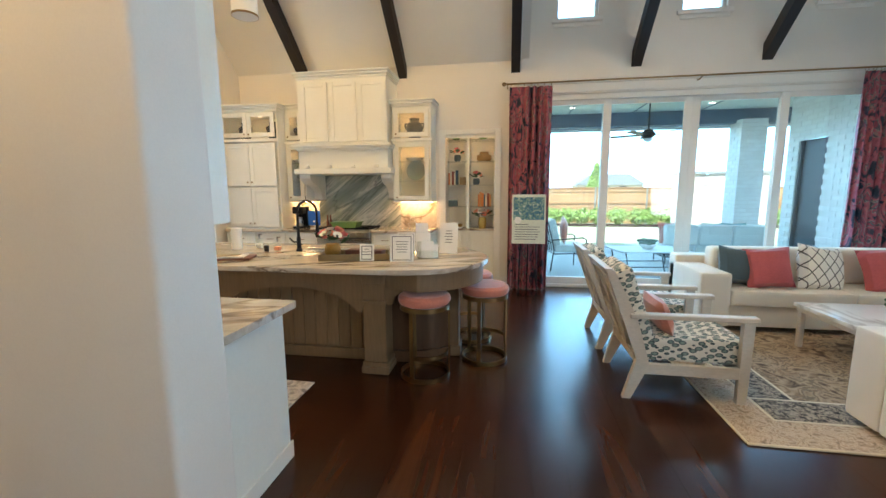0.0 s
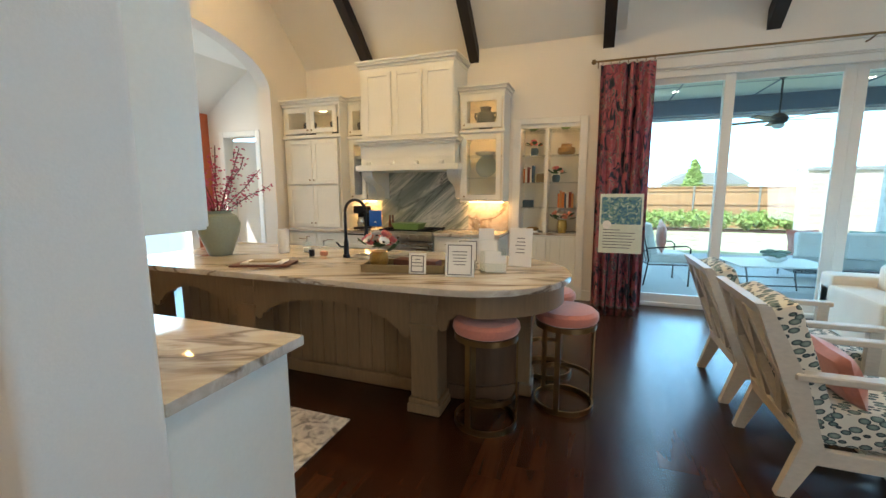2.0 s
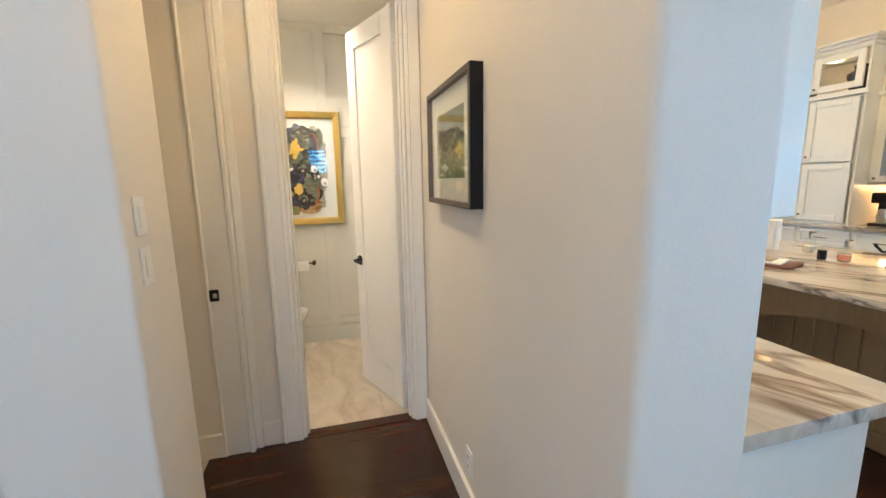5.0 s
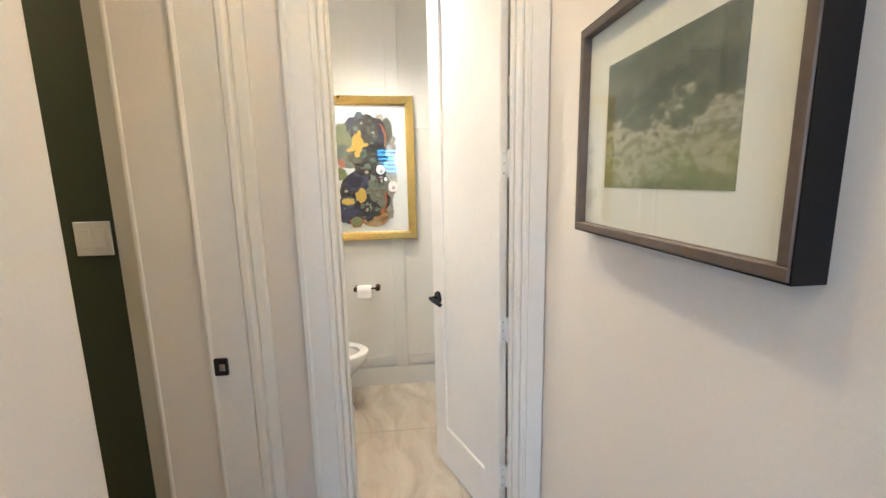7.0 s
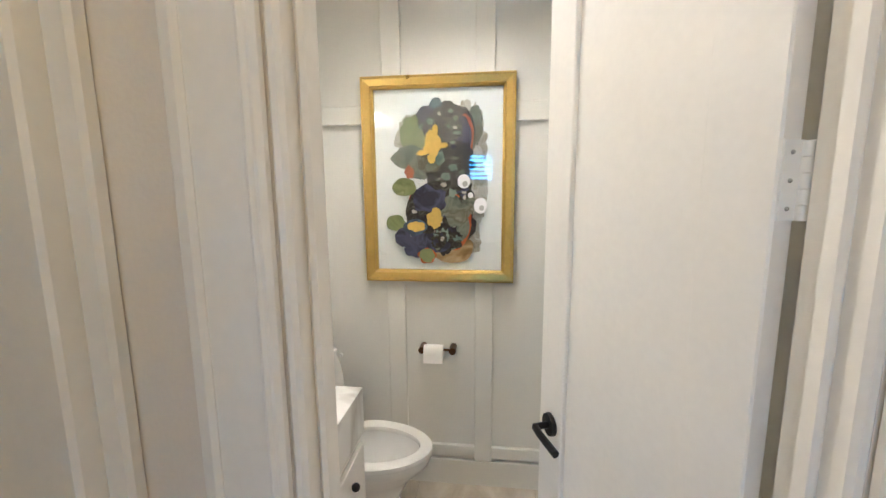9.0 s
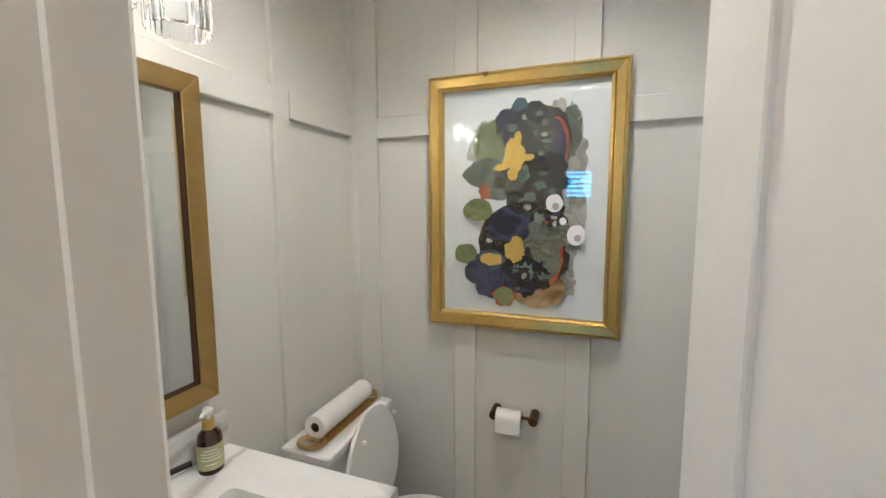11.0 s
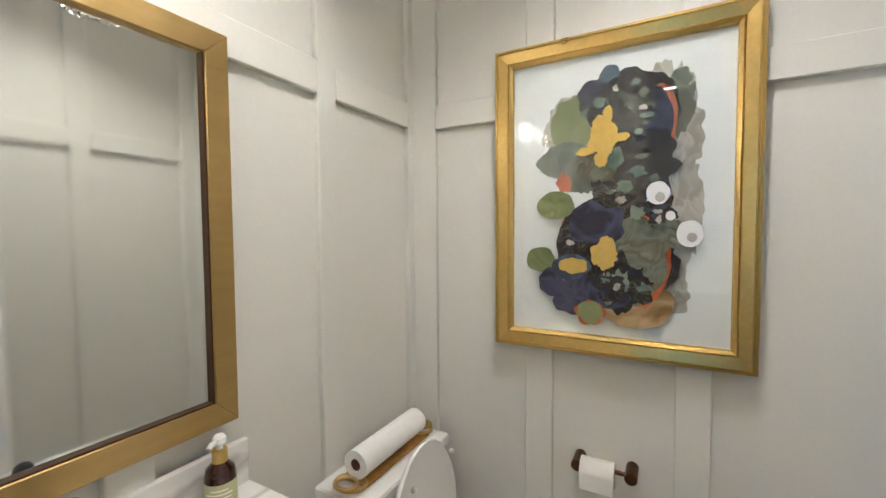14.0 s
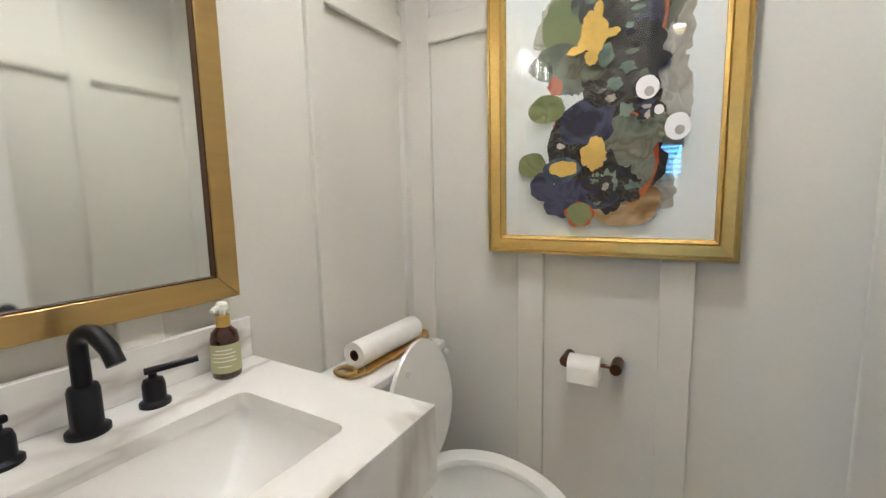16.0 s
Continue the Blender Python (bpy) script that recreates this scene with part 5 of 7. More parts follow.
bm = B(); lathe(bm, [(0.022, 0), (0.024, 0.01), (0.024, 0.055), (0.02, 0.06)], seg=16); solo("jar_candle", bm, "black", "small black jar by the island sink", "jar", (-2.02, 4.17, 0.915))

# tray with flowers and cards
tr = thing("serving_tray", "long olive wooden serving tray on the island", "tray", (-0.98, 3.88, 0.915), 14)
bm = B(); box(bm, -0.28, 0.28, -0.13, 0.13, 0.0, 0.012, 0.003); part("base", bm, "traywood", tr)
for s in ((-0.28, 0.28, -0.135, -0.12), (-0.28, 0.28, 0.12, 0.135), (-0.295, -0.28, -0.135, 0.135), (0.28, 0.295, -0.135, 0.135)):
    part("side", box(B(), s[0], s[1], s[2], s[3], 0.0, 0.055, 0.003), "traywood", tr)
bouquet((-1.17, 3.83, 0.928), 0.12, 0.07, "woven", ["pink", "white_petal", "peach"], 17, 0.105, 0.040, "roses and white anemones in a gold textured pot", 8)
for x, w in ((-0.97, 0.2), (-0.79, 0.10)):
    bm = B(); box(bm, -w / 2, w / 2, -0.06, 0.06, 0, 0.06, 0.006, 2)
    solo("book", bm, "leather", "red-brown cloth-bound book in the tray", "book", (x, 3.92, 0.928), group="books in the tray")


def bars(bm, w, z0, z1, n, y, rnd):
    for k in range(n):
        ww = w * rnd.uniform(0.45, 0.9)
        z = z0 + (z1 - z0) * (k + 0.5) / n
        box(bm, -ww / 2, ww / 2, y - 0.0012, y, z - (z1 - z0) / n * 0.11, z + (z1 - z0) / n * 0.11)


def card(x, y, w, h, rz, tilt, label, frame_=None, nbars=5, seed=1):
    t = new("sign_card")
    t.matrix_world = pose(x, y, 0.915, -tilt, 0, rz)
    t.empty_display_size = 0.05
    tagged(t, label, "card sign", "cards on the island")
    bm = B(); box(bm, -w / 2, w / 2, 0, 0.004, 0.004, h, 0.001); part("card", bm, "paper", t)
    if frame_:
        for s in ((-w / 2 + .015, w / 2 - .015, .015, .021), (-w / 2 + .015, w / 2 - .015, h - .021, h - .015), (-w / 2 + .015, -w / 2 + .021, .021, h - .021), (w / 2 - .021, w / 2 - .015, .021, h - .021)):
            part("border", box(B(), s[0], s[1], -0.002, 0.0, s[2], s[3]), "ink", t)
    bm = B(); bars(bm, w * 0.7, h * 0.32, h * 0.78, nbars, 0.0, random.Random(seed)); part("lettering", bm, "ink", t)
    bm = B(); box(bm, -w / 2, w / 2, 0.004, 0.06, 0.0, 0.004); part("foot", bm, "clear", t)
    return t


card(-0.83, 3.74, 0.12, 0.145, 8, 8, "small framed white card with a dark square", True, 3, 2)
card(-0.53, 3.74, 0.19, 0.23, 10, 10, "white acrylic-framed card with a dark border", True, 5, 3)
card(-0.22, 4.24, 0.17, 0.29, -4, 10, "tall white information card on the island", None, 5, 4)
card(-0.63, 4.28, 0.17, 0.19, 8, 4, "white card with dark rows in a clear stand", True, 4, 6)
ho = thing("leaflet_holder", "clear acrylic holder with white leaflets and cards", "leaflet holder", (-0.36, 3.98, 0.915), 12)
bm = B(); box(bm, -0.09, 0.09, -0.05, 0.09, 0, 0.006); box(bm, -0.09, 0.09, -0.05, -0.046, 0, 0.07); box(bm, -0.09, 0.09, 0.0, 0.004, 0, 0.15); box(bm, -0.09, 0.09, 0.086, 0.09, 0, 0.22); part("holder", bm, "clear", ho)
for k, (dx, dy, h) in enumerate(((0.0, -0.03, 0.15), (-0.03, 0.02, 0.22), (-0.05, 0.06, 0.30), (0.035, -0.02, 0.12))):
    o = part("leaflet", box(B(), -0.055, 0.055, 0, 0.012, 0.006, h), "paper", ho)
    o.matrix_local = pose(dx, dy, 0, -10, 0, 0)
part("glass_cup", lathe(B(), [(0.02, 0), (0.03, 0.02), (0.032, 0.08), (0.03, 0.08), (0.02, 0.02)], (-0.15, -0.03, 0), 16), "steel", ho)
tw_ = thing("glass_carafe", "clear glass carafe behind the cards", "carafe", (-0.60, 4.42, 0.915))
bm = B(); lathe(bm, [(0.05, 0), (0.055, 0.02), (0.05, 0.24), (0.02, 0.30), (0.025, 0.34), (0.02, 0.34)], seg=20); part("body", bm, "clear", tw_)

# kitchen runner rug
bm = B(); box(bm, -2.6, -1.15, 2.68, 3.36, 0.0, 0.010, 0.003)
solo("runner_rug", bm, "kitchenrug", "pale grey distressed runner rug on the kitchen floor", "rug")

# pendants over the island
for x in (-1.93,):
    p = thing("pendant_light", "white drum pendant with a brass rim over the island", "pendant light", (x, 3.95, 2.98), group="island pendants")
    bm = B(); lathe(bm, [(0.10, 0.0), (0.105, 0.0), (0.105, 0.22), (0.10, 0.22), (0.10, 0.005)], seg=28); part("shade", bm, "paper", p)
    part("rim", strip(B(), [(0.106 * math.cos(2 * math.pi * k / 28), 0.106 * math.sin(2 * math.pi * k / 28), 0.008) for k in range(29)], 0.016, 0.004), "brass", p)
    part("diffuser", cyl(B(), (0, 0, 0.012), (0, 0, 0.018), 0.099, None, 24), "bulb", p)
    part("rod", cyl(B(), (0, 0, 0.22), (0, 0, 1.865), 0.006, None, 8), "brass", p)
    part("canopy", cyl(B(), (0, 0, 1.84), (0, 0, 1.87), 0.06, None, 20), "brass", p)

# ---- hall ----
pc = thing("framed_picture", "landscape painting in a pewter frame on the hall wall", "picture", (-1.840, 1.66, 1.356))
W2, H2 = 0.302, 0.487
bm = B()
for s in ((-W2 + .003, W2 - .003, .003, .022), (-W2 + .003, W2 - .003, H2 - .022, H2 - .003), (-W2 + .003, -W2 + .022, .022, H2 - .022), (W2 - .022, W2 - .003, .022, H2 - .022)):
    box(bm, s[0], s[1], -0.050, -0.019, s[2], s[3], 0.002)
part("frame", bm, "frame_grey", pc)
bm = B()
for s in ((-W2, W2, 0, .003), (-W2, W2, H2 - .003, H2), (-W2, -W2 + .003, .003, H2 - .003), (W2 - .003, W2, .003, H2 - .003)):
    box(bm, s[0], s[1], -0.048, 0.0, s[2], s[3])
part("frame_side", bm, "black", pc, "black side of the frame")
part("mat_board", box(B(), -W2 + .022, W2 - .022, -0.030, -0.020, .022, H2 - .022), "mat_board", pc)
part("painting", box(B(), -W2 + .115, W2 - .115, -0.0315, -0.030, .11, H2 - .11), "landscape", pc, "loose green landscape painting")
part("glass", box(B(), -W2 + .022, W2 - .022, -0.038, -0.036, .022, H2 - .022), "clear", pc).visible_shadow = False
ol = thing("wall_outlet", "white double power outlet near the hall floor", "outlet", (-1.70, 1.66, 0.26))
bm = B(); box(bm, -0.035, 0.035, -0.006, 0, -0.057, 0.057, 0.003); part("plate", bm, "plastic", ol)
for z in (-0.022, 0.022):
    bm = B(); box(bm, -0.016, 0.016, -0.009, -0.006, z - 0.014, z + 0.014, 0.003); part("socket", bm, "plastic", ol)
    bm = B(); box(bm, -0.007, -0.004, -0.0095, -0.009, z - 0.004, z + 0.006); box(bm, 0.004, 0.007, -0.0095, -0.009, z - 0.004, z + 0.006); part("slot", bm, "ink", ol)


def switch_plate(loc, rz, label, n=2):
    s = thing("light_switch", label, "light switch", loc, rz)
    w = 0.012 + 0.023 * n
    bm = B(); box(bm, -w, w, -0.006, 0, -0.058, 0.058, 0.003); part("plate", bm, "plastic", s)
    for k in range(n):
        c = (k - (n - 1) / 2) * 0.046
        bm = B(); box(bm, c - 0.016, c + 0.016, -0.010, -0.006, -0.033, 0.033, 0.002); part("rocker", bm, "plastic", s)


switch_plate((-1.60, 0.60, 1.37), 180, "white rocker light switch on the hall pier", 1)
switch_plate((-1.60, 0.60, 1.22), 180, "white dimmer switch on the hall pier", 1)
switch_plate((-2.590, 0.128, 1.32), 90, "white double light switch on the green wall", 2)
stp = thing("strike_plate", "matt black door strike plate on the casing", "strike plate", (-2.441, 0.554, 0.902))
bm = B(); box(bm, 0, 0.012, -0.022, 0.022, -0.03, 0.03, 0.004); part("plate", bm, "black", stp)
bm = B(); box(bm, 0.0115, 0.0135, -0.004, 0.014, -0.012, 0.012, 0.002); part("latch_hole", bm, "steel", stp)
# study cabinet glimpsed past the green wall
sc_ = thing("study_cabinet", "white cabinet with brass knobs in the study", "cabinet", (-4.85, -1.9, 0))
bm = B(); box(bm, 0, 0.45, 0, 1.8, 0.08, 0.88); part("body", bm, "cab", sc_)
bm = B(); box(bm, -0.02, 0.48, -0.02, 1.82, 0.88, 0.92, 0.004); part("top", bm, "traywood", sc_)
for k in range(3):
    bm = B(); box(bm, 0.45, 0.47, 0.03 + k * 0.6, 0.57 + k * 0.6, 0.12, 0.85, 0.004); d_ = part("door", bm, "cab", sc_)
    part("knob", ball(B(), (0.485, 0.50 + k * 0.6 if k % 2 == 0 else 0.10 + k * 0.6, 0.72), 0.014), "brass", d_)

# ---- powder room ----
# board and batten: flat boards laid on the walls
ZB0, ZB1, ZR0, ZR1, BT = 0.16, 0.22, 1.84, 1.925, 0.021
art = [(0.216, 0.316), (0.655, 0.745), (1.09, 1.178), (1.53, 1.644)]


def batten(nm, label, bars_):
    bm = B()
    for b in bars_:
        box(bm, *b, 0.003, 1)
    return setting(nm, bm, "pwall", label, True)


xa, xb = -3.98, -3.98 + BT
batten("trim_11", "pale grey battens and rails behind the artwork",
       [(xa, xb, a, b, 0.14, 2.75) for a, b in art] + [(xa, xb, a[1], b[0], z0, z1) for a, b in zip(art, art[1:]) for z0, z1 in ((ZR0, ZR1), (ZB0, ZB1), (2.68, 2.75))]
       + [(xa, xa + 0.022, 0.216, 1.644, 0, 0.14)])
mw = [(-3.964, -3.926), (-3.552, -3.481), (-3.05, -2.97), (-2.73, -2.60)]
ya, yb = 0.20, 0.20 + BT
batten("trim_12", "pale grey battens and rails behind the mirror",
       [(a, b, ya, yb, 0.14, 2.75) for a, b in mw] + [(a[1], b[0], ya, yb, z0, z1) for a, b in zip(mw, mw[1:]) for z0, z1 in ((1.85, 1.94), (ZB0, ZB1), (2.68, 2.75))]
       + [(-3.958, -2.60, ya, ya + 0.022, 0, 0.14)])
rw = [(-3.964, -3.88), (-3.50, -3.42), (-3.02, -2.94), (-2.74, -2.62)]
batten("trim_13", "pale grey battens and rails behind the door",
       [(a, b, 1.66 - BT, 1.66, 0.14, 2.75) for a, b in rw] + [(a[1], b[0], 1.66 - BT, 1.66, z0, z1) for a, b in zip(rw, rw[1:]) for z0, z1 in ((ZR0, ZR1), (ZB0, ZB1), (2.68, 2.75))]
       + [(-3.958, -2.62, 1.66 - 0.022, 1.66, 0, 0.14)])
batten("trim_14", "pale grey battens on the doorway wall", [(-2.602, -2.590, 0.42, 0.50, 0.14, 2.75), (-2.602, -2.590, 0.22, 0.42, ZR0, ZR1), (-2.602, -2.590, 0.50, 0.815, ZR0, ZR1)])

# door leaf, open into the room
dl = thing("door_2", "white panelled powder-room door standing open, black lever", "door", (-2.625, 1.512, 0.012), 0, kind="structure")
dl.matrix_world = pose(-2.608, 1.556, 0.012, 0, 0, 202.1)      # local +x runs from hinge to latch
LW, LT, LH = 0.567, 0.036, 2.40
bm = B()
for s in ((0, .11, 0, LH), (LW - .11, LW, 0, LH), (.11, LW - .11, 0, .22), (.11, LW - .11, LH - .12, LH)):
    box(bm, s[0], s[1], 0, LT, s[2], s[3], 0.003)
part("leaf", bm, "trim", dl)
part("panel", box(B(), .11, LW - .11, 0.012, LT - 0.012, .22, LH - .12), "trim", dl)
for s, yy in ((-1, 0.0), (1, LT)):
    h = part("lever_handle", cyl(B(), (LW - 0.06, yy, 0.905), (LW - 0.06, yy + s * 0.010, 0.905), 0.031, 0.029, 24), "black", dl, "matt black lever handle")
    bm = B(); cyl(bm, (LW - 0.06, yy + s * 0.010, 0.905), (LW - 0.06, yy + s * 0.05, 0.905), 0.009, None, 12)
    tube(bm, [(LW - 0.06, yy + s * 0.046, 0.905), (LW - 0.09, yy + s * 0.050, 0.904), (LW - 0.17, yy + s * 0.050, 0.900)], 0.0095, 10)
    part("lever", bm, "black", h)
for z in (0.25, 0.893, 1.535, 2.2):
    bm = B()
    for q in range(5):
        cyl(bm, (-0.007, -0.002, z - 0.05 + q * 0.02), (-0.007, -0.002, z - 0.031 + q * 0.02), 0.0075, None, 12)
    box(bm, -0.003, 0.0, 0.0, LT - 0.003, z - 0.05, z + 0.05); box(bm, -0.030, -0.008, -0.010, -0.007, z - 0.05, z + 0.05)
    hg = part("hinge", bm, "plastic", dl, "white painted butt hinge")
    bm = B()
    for q in (-0.035, 0.0, 0.035):
        ball(bm, (-0.0035, LT * 0.55, z + q), 0.003, 6)
    part("screws", bm, "steel", hg)

# artwork: print behind glass in a gold frame
aw = thing("framed_artwork", "abstract ink artwork in a gold frame behind glass", "picture", (-3.959, 0.0, 0.0))
AY0, AY1, AZ0, AZ1, FW = 0.562, 1.272, 1.094, 2.047, 0.058


def mitre(parent, y0, y1, z0, z1, w, x0, x1, material):
    """Four mitred frame bars with a stepped face looking to +x."""
    for k in range(4):
        bm = B()
        a = [(y0, z0), (y1, z0), (y1, z1), (y0, z1)]
        i = [(y0 + w, z0 + w), (y1 - w, z0 + w), (y1 - w, z1 - w), (y0 + w, z1 - w)]
        p, q = a[k], a[(k + 1) % 4]
        r, s = i[(k + 1) % 4], i[k]

        def mid(u, v, f):
            return (u[0] + (v[0] - u[0]) * f, u[1] + (v[1] - u[1]) * f)
        prof = [(0.0, x0), (0.0, x1 - 0.006), (0.04, x1), (0.16, x1), (0.18, x1 - 0.004), (0.24, x1 - 0.004), (0.26, x1 - 0.001), (0.74, x1 - 0.006), (0.78, x1 - 0.010), (0.82, x1 - 0.006), (0.97, x1 - 0.010), (1.0, x1 - 0.016), (1.0, x0)]
        r0 = [bm.verts.new((x, *mid(p, s, f))) for f, x in prof]
        r1 = [bm.verts.new((x, *mid(q, r, f))) for f, x in prof]
        for j in range(len(prof) - 1):
            bm.faces.new((r0[j], r1[j], r1[j + 1], r0[j + 1]))
        bm.faces.new(r0); bm.faces.new(r1[::-1])
        bmesh.ops.recalc_face_normals(bm, faces=bm.faces)
        part("frame_bar", bm, material, parent, "", True)


mitre(aw, AY0, AY1, AZ0, AZ1, FW, 0.0, 0.036, "gold")
part("backing", box(B(), 0.0, 0.010, AY0 + .03, AY1 - .03, AZ0 + .03, AZ1 - .03), "print_white", aw, "white print paper")
gl = part("glass", box(B(), 0.0185, 0.0205, AY0 + FW - .003, AY1 - FW + .003, AZ0 + FW - .003, AZ1 - FW + .003), "clear", aw)
gl.visible_shadow = False
ayc = lambda u: AY0 + (AY1 - AY0) * u
azc = lambda v: AZ1 - (AZ1 - AZ0) * v


def ink(name, stops, scale):
    return blotch_fabric(name, stops, scale, (1, 1, 1), 0.8, 0.9)


M["ink_dark"] = ink("ink_charcoal", [(0.28, "1d1c21"), (0.42, "2d2a29"), (0.48, "46423a"), (0.51, "282523"), (0.58, "3b3732"), (0.63, "5c5b4f"), (0.66, "302c29"), (0.75, "3d3a33"), (0.85, "17171c")], 19)
M["ink_purple"] = ink("ink_violet", [(0.32, "25242f"), (0.46, "39384a"), (0.56, "4e4e62"), (0.64, "302f3b"), (0.8, "424152")], 8)
M["ink_slate"] = ink("ink_slate", [(0.35, "39424e"), (0.5, "5b6a76"), (0.65, "434a57")], 9)
M["ink_olive"] = ink("ink_olive", [(0.35, "6a7348"), (0.5, "858b5c"), (0.58, "737a4e"), (0.65, "98996a")], 6)
M["ink_sage"] = ink("ink_sage", [(0.34, "4f564a"), (0.5, "757a69"), (0.6, "625f4d"), (0.75, "8d8f7d")], 13)
M["ink_mint"] = ink("ink_mint", [(0.35, "5d6c62"), (0.6, "84917f")], 12)
M["ink_tan"] = ink("ink_tan", [(0.3, "93897a"), (0.42, "a69d8e"), (0.5, "c3bcb0"), (0.58, "9c917f"), (0.66, "b5ac9c"), (0.8, "857a68")], 10)
M["ink_brown"] = ink("ink_brown", [(0.3, "6d5533"), (0.45, "93784d"), (0.58, "b39c74"), (0.7, "7e6640")], 8)
M["ink_rust"] = ink("ink_rust", [(0.35, "9c4a26"), (0.6, "c06a3a")], 12)
M["ink_gold"] = mat("ink_goldleaf", "d8b860", 0.3, 0.75, vary=0.1, scale=20)
M["ink_grey"] = mat("ink_greydot", "b5b2ac", 0.8)
lay = [0]


def blob(u, v, ru, rv, material, rough=0.14, seed=0, n=72, hi=0.05):
    """A flat lumpy patch of ink; u, v and the radii as shares of the picture."""
    lay[0] += 1
    bm = B()
    w, h = AY1 - AY0, AZ1 - AZ0
    pts = []
    for k in range(n):
        a = 2 * math.pi * k / n
        f = 1 + rough * noise.noise(Vector((math.cos(a) * 1.6 + seed * 3.7, math.sin(a) * 1.6, seed * 1.3))) * 1.6 + hi * noise.noise(Vector((math.cos(a) * 7, math.sin(a) * 7, seed * 2.1)))
        pts.append((ayc(u) + ru * w * f * math.cos(a), azc(v) + rv * h * f * math.sin(a)))
    x = 0.0102 + lay[0] * 0.00012
    c = bm.verts.new((x, ayc(u), azc(v)))
    vs = [bm.verts.new((x, p, q)) for p, q in pts]
    for k in range(n):
        bm.faces.new((c, vs[k], vs[(k + 1) % n]))
    part("ink_patch", bm, material, aw, "", False)


INK = """
.70 .33 .115 .19 tan .18 .22; .73 .53 .085 .20 tan .16 .22; .685 .77 .095 .11 tan .14 .18; .735 .25 .062 .09 sage .2 .24; .745 .175 .034 .028 sage .2 .1
.345 .28 .115 .10 tan .14 .12; .35 .265 .10 .085 olive .12 .06; .315 .385 .115 .055 sage .14 .10; .40 .42 .13 .085 sage .2 .2; .31 .455 .03 .035 rust .3 .3
.50 .215 .13 .085 dark .16 .05; .60 .235 .13 .105 dark .16 .05; .49 .137 .040 .034 slate .08 .03; .425 .183 .06 .038 purple .1 .03; .52 .25 .10 .09 dark .2 .08
.681 .295 .055 .11 rust .1 .04; .667 .295 .056 .108 purple .12 .04; .60 .28 .07 .10 dark .2 .06; .56 .42 .17 .13 dark .25 .18; .45 .41 .08 .045 sage .3 .3
.33 .60 .03 .05 rust .3 .2; .52 .66 .21 .165 dark .2 .10; .60 .835 .135 .068 brown .12 .04; .605 .70 .115 .135 rust .07 .03; .594 .70 .111 .132 sage .1 .06
.56 .755 .10 .095 dark .24 .2; .615 .66 .068 .066 sage .14 .06; .545 .77 .028 .045 mint .3 .2; .277 .525 .080 .045 olive .06 .02; .211 .702 .064 .041 olive .06 .02
.435 .585 .12 .066 purple .25 .06; .43 .80 .15 .050 purple .2 .04; .262 .775 .052 .045 purple .15 .05; .34 .835 .075 .038 purple .15 .04; .50 .79 .05 .05 dark .3 .2
.425 .868 .060 .039 rust .15 .03; .427 .864 .054 .034 olive .15 .03; .35 .722 .080 .042 slate .12 .04; .60 .435 .030 .014 mint .4 .3; .555 .475 .035 .016 mint .35 .2
.60 .555 .026 .022 mint .3 .2; .69 .56 .045 .05 dark .3 .3; .515 .385 .03 .035 mint .35 .2; .715 .62 .04 .05 sage .3 .3
.475 .325 .055 .056 gold .22 .10; .487 .256 .018 .028 gold .15 .05; .465 .285 .034 .032 gold .2 .1; .405 .361 .042 .012 gold .2 .1; .542 .328 .026 .013 gold .2 .1; .462 .392 .023 .024 gold .2 .1
.484 .676 .055 .054 gold .25 .12; .355 .718 .058 .026 gold .15 .06; .672 .500 .040 .034 white .05 .02; .68 .512 .017 .014 grey .03 .02; .716 .566 .017 .014 white .03 .02
.781 .617 .044 .038 white .04 .02; .788 .628 .016 .013 grey .03 .02"""
for row in INK.replace("\n", ";").split(";"):
    if not row.strip():
        continue
    cols_ = row.split()
    u, v, ru, rv, rough, hi = (float(cols_[q]) for q in (0, 1, 2, 3, 5, 6))
    m_ = "print_white" if cols_[4] == "white" else "ink_" + cols_[4]
    blob(u, v, ru, rv, m_, rough, lay[0] + 1, hi=hi)
    if m_ == "ink_dark":
        rs = random.Random(lay[0])
        for k in range(16):
            a_ = rs.uniform(0, 6.28)
            blob(u + ru * rs.uniform(0.3, 0.95) * math.cos(a_), v + rv * rs.uniform(0.3, 0.95) * math.sin(a_), rs.uniform(0.008, 0.026), rs.uniform(0.006, 0.016), rs.choice(("ink_sage", "ink_tan", "ink_dark", "ink_dark", "ink_purple", "ink_mint")), 0.4, lay[0] + 1, 24, 0.2)

# mirror
mr_ = thing("wall_mirror", "rectangular mirror in a brushed gold frame above the vanity", "mirror", (0, 0.221, 0))
MX0, MX1, MZ0, MZ1, MF = -3.207, -2.615, 1.062, 1.884, 0.050
for k in range(4):
    a = [(MX0, MZ0), (MX1, MZ0), (MX1, MZ1), (MX0, MZ1)]
    i = [(MX0 + MF, MZ0 + MF), (MX1 - MF, MZ0 + MF), (MX1 - MF, MZ1 - MF), (MX0 + MF, MZ1 - MF)]
    bm = B(); prism(bm, [a[k], a[(k + 1) % 4], i[(k + 1) % 4], i[k]], "y", 0.0, 0.022)
    bmesh.ops.bevel(bm, geom=bm.edges[:], offset=0.0015, segments=1, affect="EDGES")
    part("frame_bar", bm, "mirrorgold", mr_)
part("glass", box(B(), MX0 + MF - .004, MX1 - MF + .004, 0.004, 0.008, MZ0 + MF - .004, MZ1 - MF + .004), "mirror", mr_, "silvered mirror glass")
